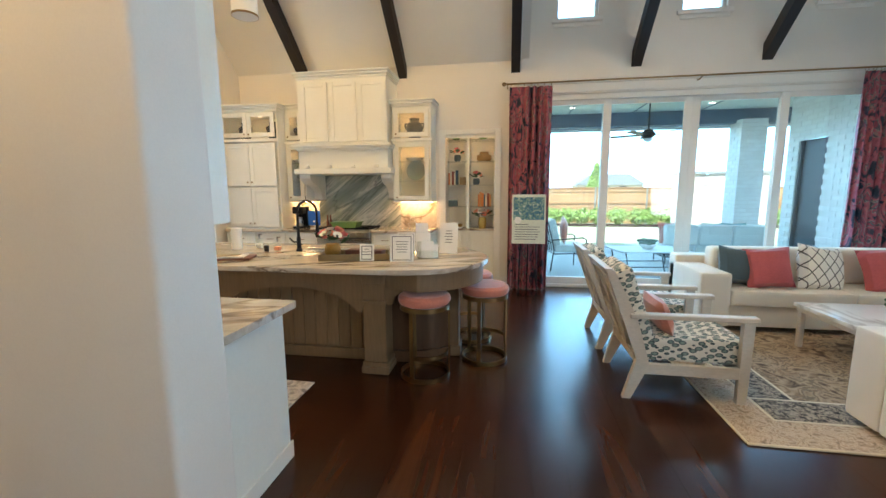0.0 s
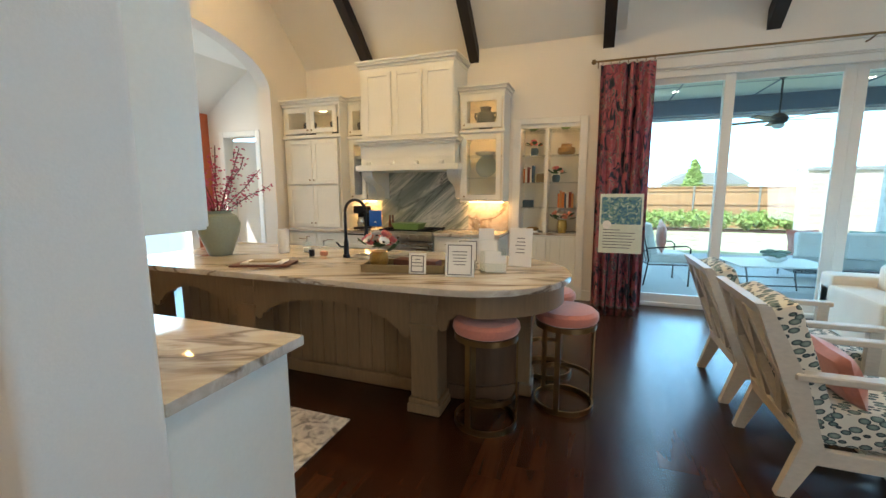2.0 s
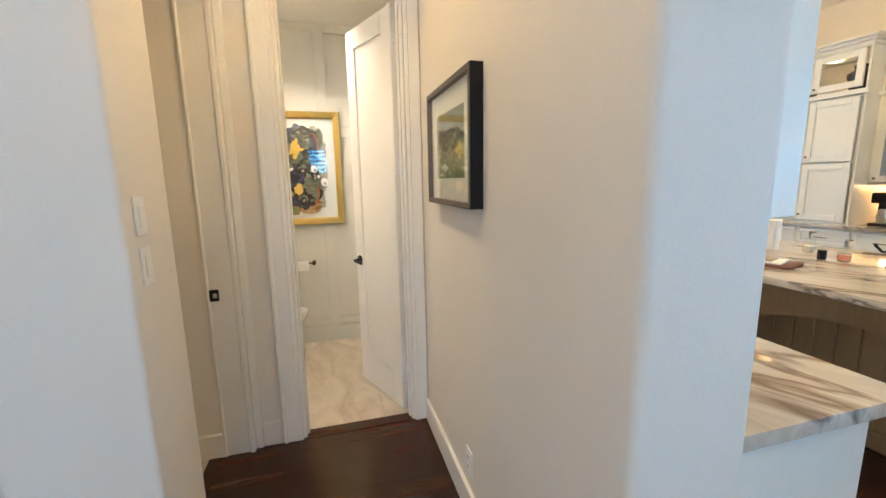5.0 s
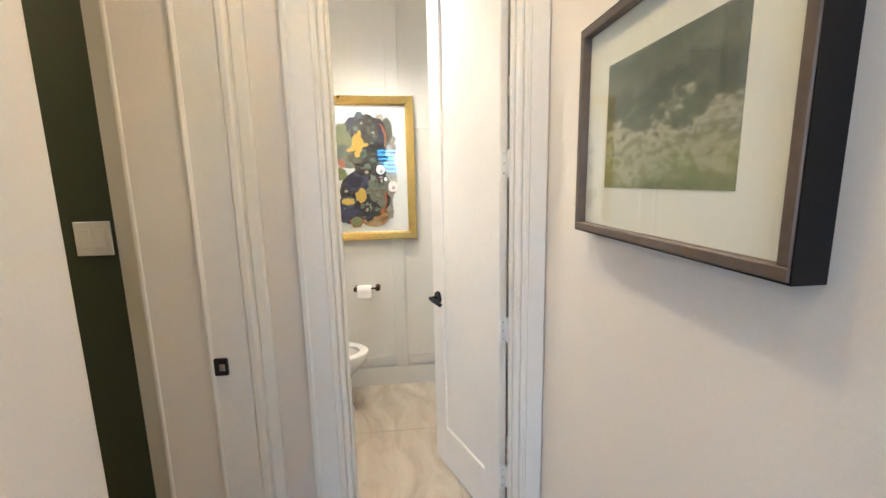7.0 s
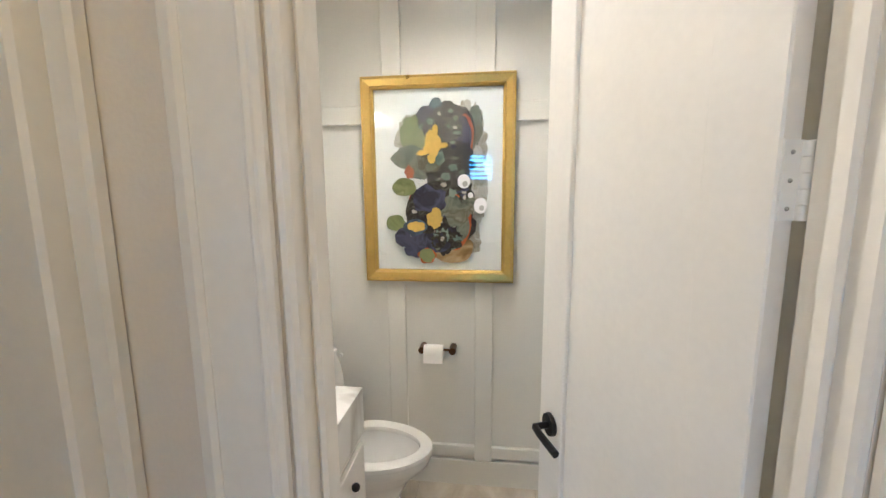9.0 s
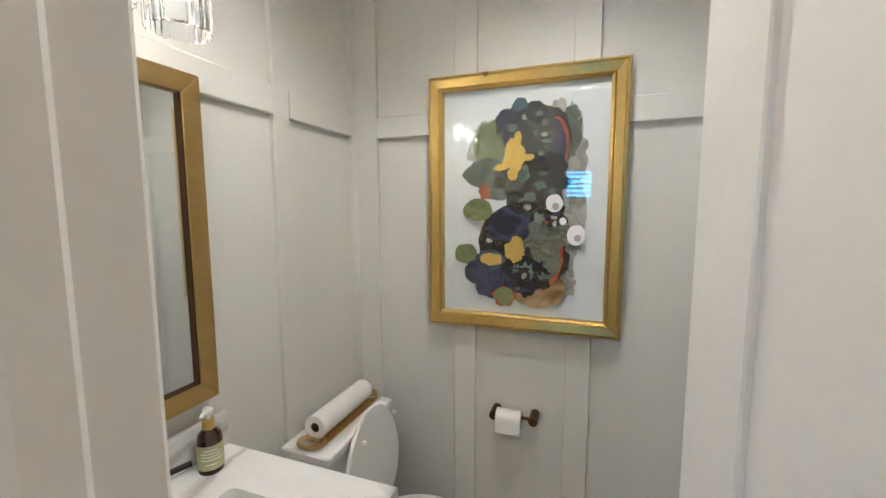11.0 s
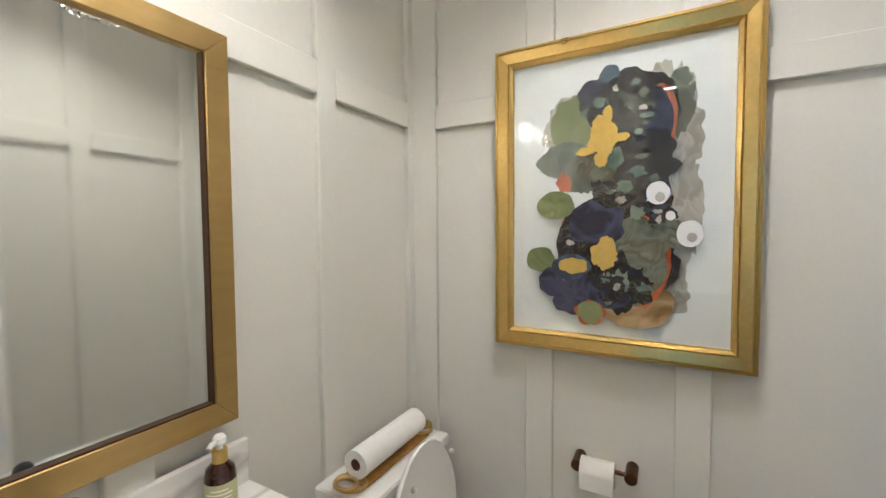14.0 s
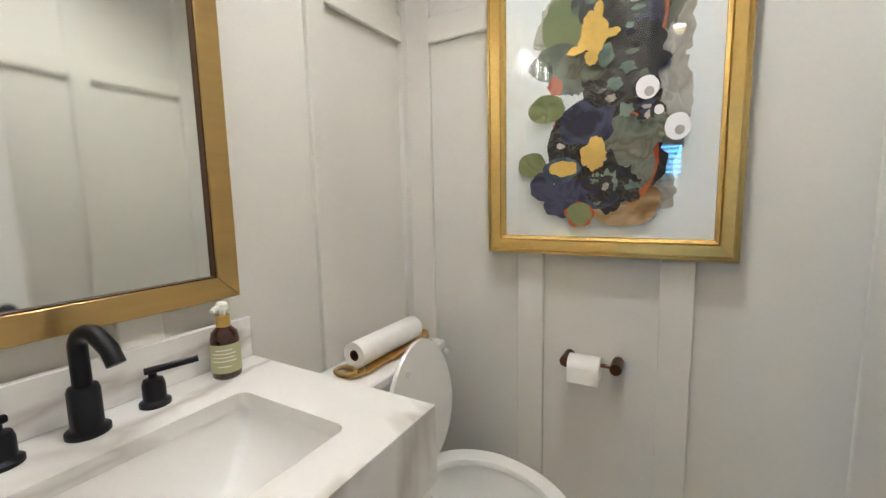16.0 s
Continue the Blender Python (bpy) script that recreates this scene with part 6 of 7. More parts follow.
for s in ((MX0 + MF - 0.001, MX0 + MF + 0.003, MZ0 + MF, MZ1 - MF), (MX0 + MF, MX1 - MF, MZ0 + MF - 0.001, MZ0 + MF + 0.003)):
    part("bead", box(B(), s[0], s[1], 0.008, 0.018, s[2], s[3]), "bronze", mr_)

# vanity light with ribbed glass shades
vl = thing("vanity_light", "three-light vanity fixture with ribbed clear glass shades", "wall light", (-2.90, 0.221, 2.12))
bm = B(); box(bm, -0.24, 0.24, 0, 0.022, -0.05, 0.05, 0.006, 2); part("back_plate", bm, "mirrorgold", vl)
for x in (-0.15, 0.0, 0.15):
    bm = B(); tube(bm, [(x, 0.02, 0), (x, 0.14, 0), (x, 0.165, -0.02), (x, 0.165, -0.05)], 0.008, 10); part("arm", bm, "mirrorgold", vl)
    bm = B(); lathe(bm, [(0.028, -0.055), (0.028, -0.04), (0.02, -0.035)], (x, 0.165, 0), 18); part("socket_cap", bm, "mirrorgold", vl)
    bm = B()
    seg = 48
    prof = [(0.0495, -0.205, 0), (0.0495, -0.09, 0), (0.042, -0.062, 0), (0.02, -0.05, 0), (0.022, -0.045, 0), (0.046, -0.057, 1), (0.056, -0.09, 1), (0.056, -0.209, 1), (0.0525, -0.211, 1)]
    rg_ = [[bm.verts.new((x + (r_ + rb * 0.0035 * (k % 2)) * math.cos(2 * math.pi * k / seg), 0.165 + (r_ + rb * 0.0035 * (k % 2)) * math.sin(2 * math.pi * k / seg), z - (0.003 * (k % 2) if z < -0.2 else 0))) for k in range(seg)] for r_, z, rb in prof]
    for ra_, rb_ in zip(rg_, rg_[1:] + rg_[:1]):
        for k in range(seg):
            bm.faces.new((ra_[k], ra_[(k + 1) % seg], rb_[(k + 1) % seg], rb_[k]))
    bmesh.ops.recalc_face_normals(bm, faces=bm.faces)
    o = part("shade", bm, "ribbed", vl, "ribbed clear glass shade", False)
    o.visible_shadow = False
    part("bulb", ball(B(), (x, 0.165, -0.11), 0.026, 14, (1, 1, 1.5)), "bulb", vl, "glowing bulb")

# vanity
vn = thing("vanity_cabinet", "white vanity cabinet under a quartz top", "vanity", (0, 0, 0))
VX0, VX1, VYF, VZ = -3.236, -2.606, 0.757, 0.902
bm = B(); box(bm, VX0 + 0.006, VX1, 0.225, VYF - 0.012, 0.09, VZ - 0.16); box(bm, VX0 + 0.03, VX1, 0.225, VYF - 0.07, 0.0, 0.09); part("body", bm, "trim", vn)
for a, b in ((VX0 + 0.02, -2.962), (-2.952, VX1 - 0.012)):
    bm = B(); box(bm, a, b, VYF - 0.012, VYF + 0.004, 0.12, VZ - 0.18, 0.003); d_ = part("door", bm, "trim", vn)
    part("knob", ball(B(), ((a + b) / 2, VYF + 0.018, 0.66), 0.013), "black", d_)
# quartz top as a ring of slabs round the basin, with thick mitred edges
vt = thing("quartz_countertop", "white quartz vanity top with grey veins and mitred edge", "countertop", (0, 0, 0))
SX0, SX1, SY0, SY1 = -3.105, -2.72, 0.385, 0.665
bm = B()
outer = [(VX0, 0.222), (VX1, 0.222), (VX1, VYF), (VX0, VYF)]
rc = 0.022
inner = []
for cx, cy, a0 in ((SX1 - rc, SY1 - rc, 0), (SX0 + rc, SY1 - rc, 90), (SX0 + rc, SY0 + rc, 180), (SX1 - rc, SY0 + rc, 270)):
    inner += [(cx + rc * math.cos(radians(a0 + 15 * k)), cy + rc * math.sin(radians(a0 + 15 * k))) for k in range(7)]
for z0, z1, ring in ((VZ - 0.03, VZ, True),):
    ot, ob_ = [bm.verts.new((x, y, z1)) for x, y in outer], [bm.verts.new((x, y, z0)) for x, y in outer]
    it, ib = [bm.verts.new((x, y, z1)) for x, y in inner], [bm.verts.new((x, y, z0)) for x, y in inner]
    own = {2: range(0, 7), 3: range(7, 14), 0: range(14, 21), 1: range(21, 28)}
    for top, inn in ((ot, it), (ob_, ib)):
        for c in range(4):
            idx = list(own[c])
            for p, q in zip(idx, idx[1:]):
                bm.faces.new((top[c], inn[p], inn[q]))
        for c in range(4):
            n_ = (c + 1) % 4
            last = {2: 6, 3: 13, 0: 20, 1: 27}[c]
            bm.faces.new((top[c], inn[last], inn[(last + 1) % 28], top[n_]))
    for k in range(4):
        bm.faces.new((ot[k], ot[(k + 1) % 4], ob_[(k + 1) % 4], ob_[k]))
    for k in range(28):
        bm.faces.new((it[k], ib[k], ib[(k + 1) % 28], it[(k + 1) % 28]))
bmesh.ops.recalc_face_normals(bm, faces=bm.faces)
part("slab", bm, "quartz", vt)
bm = B(); box(bm, VX0, VX1, VYF - 0.018, VYF, VZ - 0.15, VZ - 0.0302); box(bm, VX0, VX0 + 0.018, 0.222, VYF - 0.018, VZ - 0.15, VZ - 0.0302); part("drop_edge", bm, "quartz", vt)
bm = B(); box(bm, VX0, VX1, 0.216, 0.232, VZ + 0.0005, VZ + 0.10, 0.002); part("backsplash", bm, "quartz", vt)
# basin
sb = thing("wash_basin", "white undermount rectangular porcelain basin", "sink", (0, 0, 0))
bm = B()
rows_ = []
for f, z in ((1.03, VZ - 0.031), (1.01, VZ - 0.055), (0.95, VZ - 0.085), (0.85, VZ - 0.108), (0.70, VZ - 0.126), (0.50, VZ - 0.140), (0.30, VZ - 0.150), (0.12, VZ - 0.156)):
    cx, cy = (SX0 + SX1) / 2, (SY0 + SY1) / 2
    rows_.append([bm.verts.new((cx + (x - cx) * f, cy + (y - cy) * f, z)) for x, y in inner])
for a, b in zip(rows_, rows_[1:]):
    for k in range(28):
        bm.faces.new((a[k], a[(k + 1) % 28], b[(k + 1) % 28], b[k]))
bm.faces.new(rows_[-1])
bmesh.ops.recalc_face_normals(bm, faces=bm.faces)
bmesh.ops.reverse_faces(bm, faces=bm.faces) if rows_[0][0].normal.z < -0.9 else None
part("bowl", bm, "porcelain", sb)
part("drain", lathe(B(), [(0.022, 0), (0.022, 0.003), (0.012, 0.004), (0.0, 0.002)], ((SX0 + SX1) / 2, (SY0 + SY1) / 2, VZ - 0.156), 20), "black", sb)
# tap set
tp_ = thing("basin_tap", "matt black gooseneck basin tap", "tap", (-2.888, 0.292, VZ), 12)
bm = B(); lathe(bm, [(0.031, 0), (0.031, 0.008), (0.0225, 0.012), (0.0225, 0.075), (0.020, 0.082), (0.0135, 0.083), (0.0135, 0.12)], seg=28); part("body", bm, "black", tp_)
pts = [(0, 0, 0.11), (0, 0, 0.135)] + [(0, 0.033 - 0.033 * math.cos(a), 0.145 + 0.030 * math.sin(a)) for a in [math.pi * k / 12 * 0.62 for k in range(13)]]
e = Vector(pts[-1])
pts += [tuple(e + Vector((0, 0.030, -0.022))), tuple(e + Vector((0, 0.042, -0.045)))]
part("spout", tube(B(), pts, 0.0135, 16), "black", tp_)
for hx, rz in ((-2.992, -28), (-2.788, 28)):
    hn = thing("tap_handle", "matt black lever tap handle on the vanity", "tap handle", (hx, 0.285, VZ), rz, group="basin tap handles")
    bm = B(); lathe(bm, [(0.026, 0), (0.026, 0.007), (0.019, 0.012), (0.019, 0.040), (0.016, 0.050), (0.007, 0.053), (0.007, 0.062)], seg=24); part("base", bm, "black", hn)
    bm = B(); s = -1 if hx < -2.9 else 1
    tube(bm, [(-s * 0.012, 0, 0.066), (s * 0.075, 0, 0.074)], 0.0068, 12); part("lever", bm, "black", hn)
# soap bottle
so = thing("soap_bottle", "amber pump soap bottle with a sage label on the vanity", "soap bottle", (-3.135, 0.285, VZ), -38)
bm = B(); lathe(bm, [(0.026, 0), (0.029, 0.004), (0.029, 0.085), (0.026, 0.100), (0.014, 0.112), (0.012, 0.118)], seg=32); part("bottle", bm, "amber", so)
bm = B(); strip(bm, [(0.0296 * math.sin(a), 0.0296 * math.cos(a), 0.046) for a in [-1.5 + 3.0 * k / 20 for k in range(21)]], 0.062, 0.0008); part("label_band", bm, "label", so, "sage paper label")
bm = B()
for k, (w_, z) in enumerate(((0.6, 0.066), (0.9, 0.058), (0.8, 0.050), (0.9, 0.042), (0.5, 0.030))):
    strip(bm, [(0.0303 * math.sin(a), 0.0303 * math.cos(a), z) for a in [-w_ * 0.9 + 1.8 * w_ * j / 10 for j in range(11)]], 0.002, 0.0005)
part("lettering", bm, "paper", so)
bm = B(); lathe(bm, [(0.0145, 0.112), (0.0145, 0.135), (0.013, 0.137)], seg=24); part("collar", bm, "gold", so, "gold collar")
bm = B(); lathe(bm, [(0.006, 0.137), (0.006, 0.145), (0.012, 0.150), (0.012, 0.160), (0.008, 0.165)], seg=20); tube(bm, [(0, 0, 0.155), (0.012, 0.018, 0.155), (0.016, 0.026, 0.150)], 0.005, 8); part("pump", bm, "plastic", so, "white pump head")

# toilet
to = thing("toilet", "white porcelain toilet with the lid raised", "toilet", (-3.655, 0.216, 0))
bm = B(); box(bm, -0.21, 0.21, 0.008, 0.185, 0.36, 0.735, 0.03, 4); part("tank", bm, "porcelain", to)
bm = B(); box(bm, -0.22, 0.22, 0.004, 0.20, 0.737, 0.770, 0.014, 3); part("tank_lid", bm, "porcelain", to)


def oval(a, y0, y1, n=40):
    cy = y0 + (y1 - y0) * 0.45
    return [(a * math.sin(2 * math.pi * k / n) * (1 - 0.08 * max(0, -math.cos(2 * math.pi * k / n))), cy - ((cy - y0) if math.cos(2 * math.pi * k / n) > 0 else (y1 - cy)) * math.cos(2 * math.pi * k / n)) for k in range(n)]


def loft(bm, loops, cap0=True, cap1=True):
    rings = [[bm.verts.new((x, y, z)) for x, y in o] for o, z in loops]
    for a, b in zip(rings, rings[1:]):
        for k in range(len(a)):
            bm.faces.new((a[k], a[(k + 1) % len(a)], b[(k + 1) % len(a)], b[k]))
    if cap0:
        bm.faces.new(rings[0][::-1])
    if cap1:
        bm.faces.new(rings[-1])
    bmesh.ops.recalc_face_normals(bm, faces=bm.faces)
    return bm


bm = B()
loft(bm, [(oval(0.115, 0.10, 0.60), 0.0), (oval(0.11, 0.12, 0.58), 0.05), (oval(0.10, 0.14, 0.55), 0.16), (oval(0.135, 0.14, 0.60), 0.26), (oval(0.175, 0.17, 0.685), 0.34), (oval(0.185, 0.18, 0.70), 0.375), (oval(0.183, 0.18, 0.70), 0.388),
          (oval(0.135, 0.24, 0.645), 0.388), (oval(0.125, 0.25, 0.63), 0.34), (oval(0.09, 0.29, 0.56), 0.25), (oval(0.04, 0.33, 0.46), 0.215)])
part("bowl", bm, "porcelain", to)
part("water", cyl(B(), (0, 0.42, 0.255), (0, 0.42, 0.257), 0.085, None, 24), "clear", to)
bm = B()
loft(bm, [(oval(0.186, 0.20, 0.705), 0.390), (oval(0.188, 0.20, 0.707), 0.400), (oval(0.184, 0.203, 0.702), 0.412), (oval(0.130, 0.262, 0.648), 0.412), (oval(0.126, 0.266, 0.644), 0.400), (oval(0.128, 0.264, 0.646), 0.390)], False, False)
part("seat", bm, "porcelain", to)
bm = B()
loft(bm, [(oval(0.183, 0.0, 0.425), 0.0), (oval(0.188, -0.003, 0.428), 0.006), (oval(0.184, 0.0, 0.425), 0.014), (oval(0.15, 0.05, 0.385), 0.017)])
ld = part("lid", bm, "porcelain", to, "raised toilet lid")
ld.matrix_local = pose(0, 0.250, 0.415, 93, 0, 0)
for s in (-1, 1):
    part("hinge_cap", cyl(B(), (s * 0.085 - 0.02, 0.215, 0.41), (s * 0.085 + 0.02, 0.215, 0.41), 0.014, None, 12), "porcelain", to)
    part("bumper", ball(B(), (s * 0.11, 0.262, 0.775), 0.009, 8), "plastic", to)
part("flush_lever", tube(B(), [(-0.15, 0.19, 0.68), (-0.15, 0.212, 0.68), (-0.09, 0.215, 0.67)], 0.007, 8), "steel", to)
# brass tray with a paper-towel roll on the tank
bt_ = thing("brass_tray", "gold tray with looped handles on the toilet tank", "tray", (-3.655, 0.315, 0.771))
bm = B(); box(bm, -0.165, 0.165, -0.05, 0.05, 0.004, 0.010, 0.003); part("plate", bm, "woven", bt_)
for s in (-1, 1):
    for q, rr in ((0.0, 0.045), (0.018, 0.032)):
        part("handle_loop", tube(B(), [(s * (0.175 + q) + 0.8 * rr * math.cos(2 * math.pi * k / 24), rr * math.sin(2 * math.pi * k / 24), 0.012 + q * 0.4) for k in range(25)], 0.006, 8), "mirrorgold", bt_)
tr_ = thing("paper_towel", "white paper towel roll lying on a gold tray", "paper towel", (-3.655, 0.315, 0.781))
bm = B()
nseg = 40
for x0_, x1_ in ((-0.155, 0.155),):
    o0 = [bm.verts.new((x0_, 0.040 * math.cos(2 * math.pi * k / nseg), 0.041 + 0.040 * math.sin(2 * math.pi * k / nseg))) for k in range(nseg)]
    o1 = [bm.verts.new((x1_, 0.040 * math.cos(2 * math.pi * k / nseg), 0.041 + 0.040 * math.sin(2 * math.pi * k / nseg))) for k in range(nseg)]
    i0 = [bm.verts.new((x0_, 0.017 * math.cos(2 * math.pi * k / nseg), 0.041 + 0.017 * math.sin(2 * math.pi * k / nseg))) for k in range(nseg)]
    i1 = [bm.verts.new((x1_, 0.017 * math.cos(2 * math.pi * k / nseg), 0.041 + 0.017 * math.sin(2 * math.pi * k / nseg))) for k in range(nseg)]
    for k in range(nseg):
        j = (k + 1) % nseg
        bm.faces.new((o0[k], o0[j], o1[j], o1[k])); bm.faces.new((o0[j], o0[k], i0[k], i0[j])); bm.faces.new((o1[k], o1[j], i1[j], i1[k])); bm.faces.new((i0[k], i1[k], i1[j], i0[j]))
bmesh.ops.recalc_face_normals(bm, faces=bm.faces)
part("roll", bm, "paper", tr_)
bm = B(); bmesh.ops.create_cone(bm, cap_ends=False, segments=24, radius1=0.0165, radius2=0.0165, depth=0.308, matrix=Matrix.Translation((0, 0, 0.041)) @ pose(0, 0, 0, 0, 90, 0)); part("core", bm, "leather", tr_, "brown cardboard core")
# toilet-paper holder
th = thing("toilet_roll_holder", "bronze double-post toilet roll holder on the wall", "toilet roll holder", (-3.98, 0.908, 0.752))
for s in (-1, 1):
    bm = B(); cyl(bm, (0.0, s * 0.075, 0), (0.072, s * 0.075, 0), 0.0175, None, 24); part("post", bm, "bronze", th)
part("bar", cyl(B(), (0.052, -0.075, 0), (0.052, 0.075, 0), 0.0065, None, 12), "bronze", th)
tl = thing("toilet_roll", "white toilet paper roll with a loose sheet", "toilet paper", (-3.928, 0.890, 0.740))
bm = B(); cyl(bm, (0, -0.048, 0), (0, 0.048, 0), 0.036, None, 32); part("roll", bm, "paper", tl)
bm = B(); strip(bm, [(0.0365 * math.sin(a), 0, 0.0365 * math.cos(a)) for a in [0.2 + 1.5 * k / 10 for k in range(11)]] + [(0.037, 0, -0.02), (0.036, 0.0, -0.046)], 0.094, 0.001, (0, 1, 0)); part("loose_sheet", bm, "paper", tl)

# ---- living room ----


def armchair(x, y, pill=True):
    c = thing("armchair", "washed-wood lounge chair with leaf-print cushions", "armchair", (x, y, 0), group="pair of lounge chairs")
    D, Wd = 0.80, 0.66     # depth along +x, width along y
    for yy in (0.02, Wd - 0.02):
        bm = B(); prism(bm, [(D - 0.07, 0), (D - 0.01, 0), (D + 0.0, 0.60), (D - 0.07, 0.60)], "y", yy - 0.022, yy + 0.022); part("front_leg", bm, "chairwood", c)
        bm = B(); prism(bm, [(-0.02, 0), (0.035, 0), (0.15, 0.26), (0.05, 0.60), (-0.12, 0.94), (-0.175, 0.94), (0.06, 0.30)], "y", yy - 0.022, yy + 0.022)
        bmesh.ops.triangulate(bm, faces=[f for f in bm.faces if len(f.verts) > 4]); part("back_leg", bm, "chairwood", c)
        bm = B(); box(bm, 0.0, D + 0.02, yy - 0.035, yy + 0.035, 0.60, 0.635, 0.006); part("arm", bm, "chairwood", c)
        bm = B(); box(bm, 0.08, D - 0.05, yy - 0.018, yy + 0.018, 0.19, 0.27, 0.004); part("side_rail", bm, "chairwood", c)
    bm = B(); box(bm, D - 0.06, D - 0.02, 0.04, Wd - 0.04, 0.19, 0.27, 0.004); part("front_rail", bm, "chairwood", c)
    bm = B(); prism(bm, [(-0.15, 0.885), (-0.11, 0.885), (-0.135, 0.95), (-0.185, 0.95)], "y", 0.0, Wd); part("top_rail", bm, "chairwood", c)
    bm = B(); prism(bm, [(0.06, 0.26), (0.11, 0.26), (0.09, 0.34), (0.04, 0.34)], "y", 0.03, Wd - 0.03); part("low_rail", bm, "chairwood", c)
    zt, zb = 0.89, 0.33
    xt, xb2 = -0.142, 0.065
    n_ = Vector((zt - zb, 0, -(xt - xb2))).normalized()
    def bpt(u, v, o):
        return Vector((xb2 + (xt - xb2) * v, 0.04 + (Wd - 0.08) * u, zb + (zt - zb) * v)) + n_ * o
    for (u0, v0, u1, v1) in ((0.0, 0.5, 0.33, 1.0), (0.33, 1.0, 0.66, 0.0), (0.0, 0.5, 0.33, 0.0), (0.66, 0.0, 1.0, 0.5), (0.66, 1.0, 1.0, 0.5), (0.33, 0.0, 0.66, 1.0)):
        p, q = bpt(u0, v0, 0), bpt(u1, v1, 0)
        bm = B(); strip(bm, [p, q], 0.035, 0.05, n_); part("back_slat", bm, "chairwood", c)
    bm = B(); box(bm, 0.06, D + 0.0, 0.05, Wd - 0.05, 0.27, 0.45, 0.05, 4); part("seat_cushion", bm, "leaf_fabric", c)
    bm = B(); box(bm, -0.065, 0.065, -0.28, 0.28, 0, 0.60, 0.055, 4); o = part("back_cushion", bm, "leaf_fabric", c); o.matrix_local = pose(0.15, Wd / 2, 0.37, 0, -19, 0)
    return c


def cushion(loc, rot, w, h, t, material, label, group="cushions"):
    return solo("cushion", pillow_mesh(B(), w, h, t), material, label, "cushion", loc, rot, group)


armchair(1.19, 3.49)
armchair(1.19, 4.42)
for y in (3.80, 4.74):
    cushion((1.475, y, 0.565), (-20, 0, 90), 0.42, 0.26, 0.13, "coral", "coral lumbar cushion on a lounge chair")

rug = thing("area_rug", "large faded oriental rug under the seating", "rug", (0, 0, 0))
bm = B(); box(bm, 1.76, 5.2, 3.03, 6.1, 0.0, 0.010); part("field", bm, "rug", rug)
for s in ((1.766, 5.2, 3.036, 3.32), (1.766, 2.06, 3.32, 6.1)):
    part("outer_band", box(B(), *s, 0.010, 0.0112), "rugouter", rug)
for s in ((2.06, 5.0, 3.32, 3.60), (2.06, 2.34, 3.60, 5.9)):
    part("border", box(B(), *s, 0.010, 0.012), "rugdark", rug)
for s in ((2.06, 5.0, 3.595, 3.615), (2.335, 2.355, 3.615, 5.9), (2.05, 5.0, 3.305, 3.325), (2.045, 2.065, 3.325, 5.9)):
    part("border_line", box(B(), *s, 0.010, 0.0126), "rugedge", rug)
for s in ((1.75, 5.2, 3.015, 3.035), (1.745, 1.765, 3.035, 6.1)):
    part("binding", box(B(), *s, 0.0, 0.013, 0.004), "rugedge", rug)

sf = thing("sofa", "long cream linen sofa in front of the glass doors", "sofa", (2.33, 5.10, 0.0))
bm = B(); box(bm, 0.0, 0.30, 0, 0.90, 0.06, 0.63, 0.04, 4); part("arm", bm, "sofa", sf)
bm = B(); box(bm, 2.6, 2.9, 0, 0.90, 0.06, 0.63, 0.04, 4); part("arm", bm, "sofa", sf)
bm = B(); box(bm, 0.30, 2.6, 0.04, 0.90, 0.06, 0.28, 0.02, 2); part("base", bm, "sofa", sf)
bm = B(); box(bm, 0.0, 2.9, 0.70, 0.92, 0.06, 0.72, 0.05, 4); part("back", bm, "sofa", sf)
for k in range(2):
    bm = B(); box(bm, 0.305 + k * 1.147, 1.448 + k * 1.147, 0.0, 0.72, 0.285, 0.45, 0.04, 4); part("seat_cushion", bm, "sofa", sf)
    bm = B(); box(bm, 0.31 + k * 1.147, 1.445 + k * 1.147, 0.50, 0.72, 0.45, 0.84, 0.08, 5); part("back_cushion", bm, "sofa", sf)
for x in (0.1, 2.8):
    for y in (0.1, 0.8):
        part("foot", cyl(B(), (x, y, 0.011), (x, y, 0.07), 0.02, None, 10), "islandend", sf)


def lattice():
    m = bpy.data.materials.new("lattice_fabric")
    nt, N, L, P = nodes_of(m)
    tc = N.new("ShaderNodeTexCoord"); outs = []
    for ang in (38, -38):
        mp = N.new("ShaderNodeMapping"); mp.inputs["Rotation"].default_value = (0, radians(ang), 0); mp.inputs["Scale"].default_value = (11, 11, 11)
        L.new(tc.outputs["Object"], mp.inputs[0])
        sx = N.new("ShaderNodeSeparateXYZ"); L.new(mp.outputs[0], sx.inputs[0])
        fr = N.new("ShaderNodeMath"); fr.operation = "FRACT"; L.new(sx.outputs[0], fr.inputs[0])
        lt = N.new("ShaderNodeMath"); lt.operation = "LESS_THAN"; lt.inputs[1].default_value = 0.10; L.new(fr.outputs[0], lt.inputs[0])
        outs.append(lt)
    mx = N.new("ShaderNodeMath"); mx.operation = "MAXIMUM"; L.new(outs[0].outputs[0], mx.inputs[0]); L.new(outs[1].outputs[0], mx.inputs[1])
    c = N.new("ShaderNodeMixRGB"); c.inputs[1].default_value = rgb("e9e4d8"); c.inputs[2].default_value = rgb("3b3331"); L.new(mx.outputs[0], c.inputs[0]); L.new(c.outputs[0], P.inputs["Base Color"])
    P.inputs["Roughness"].default_value = 0.9
    return m


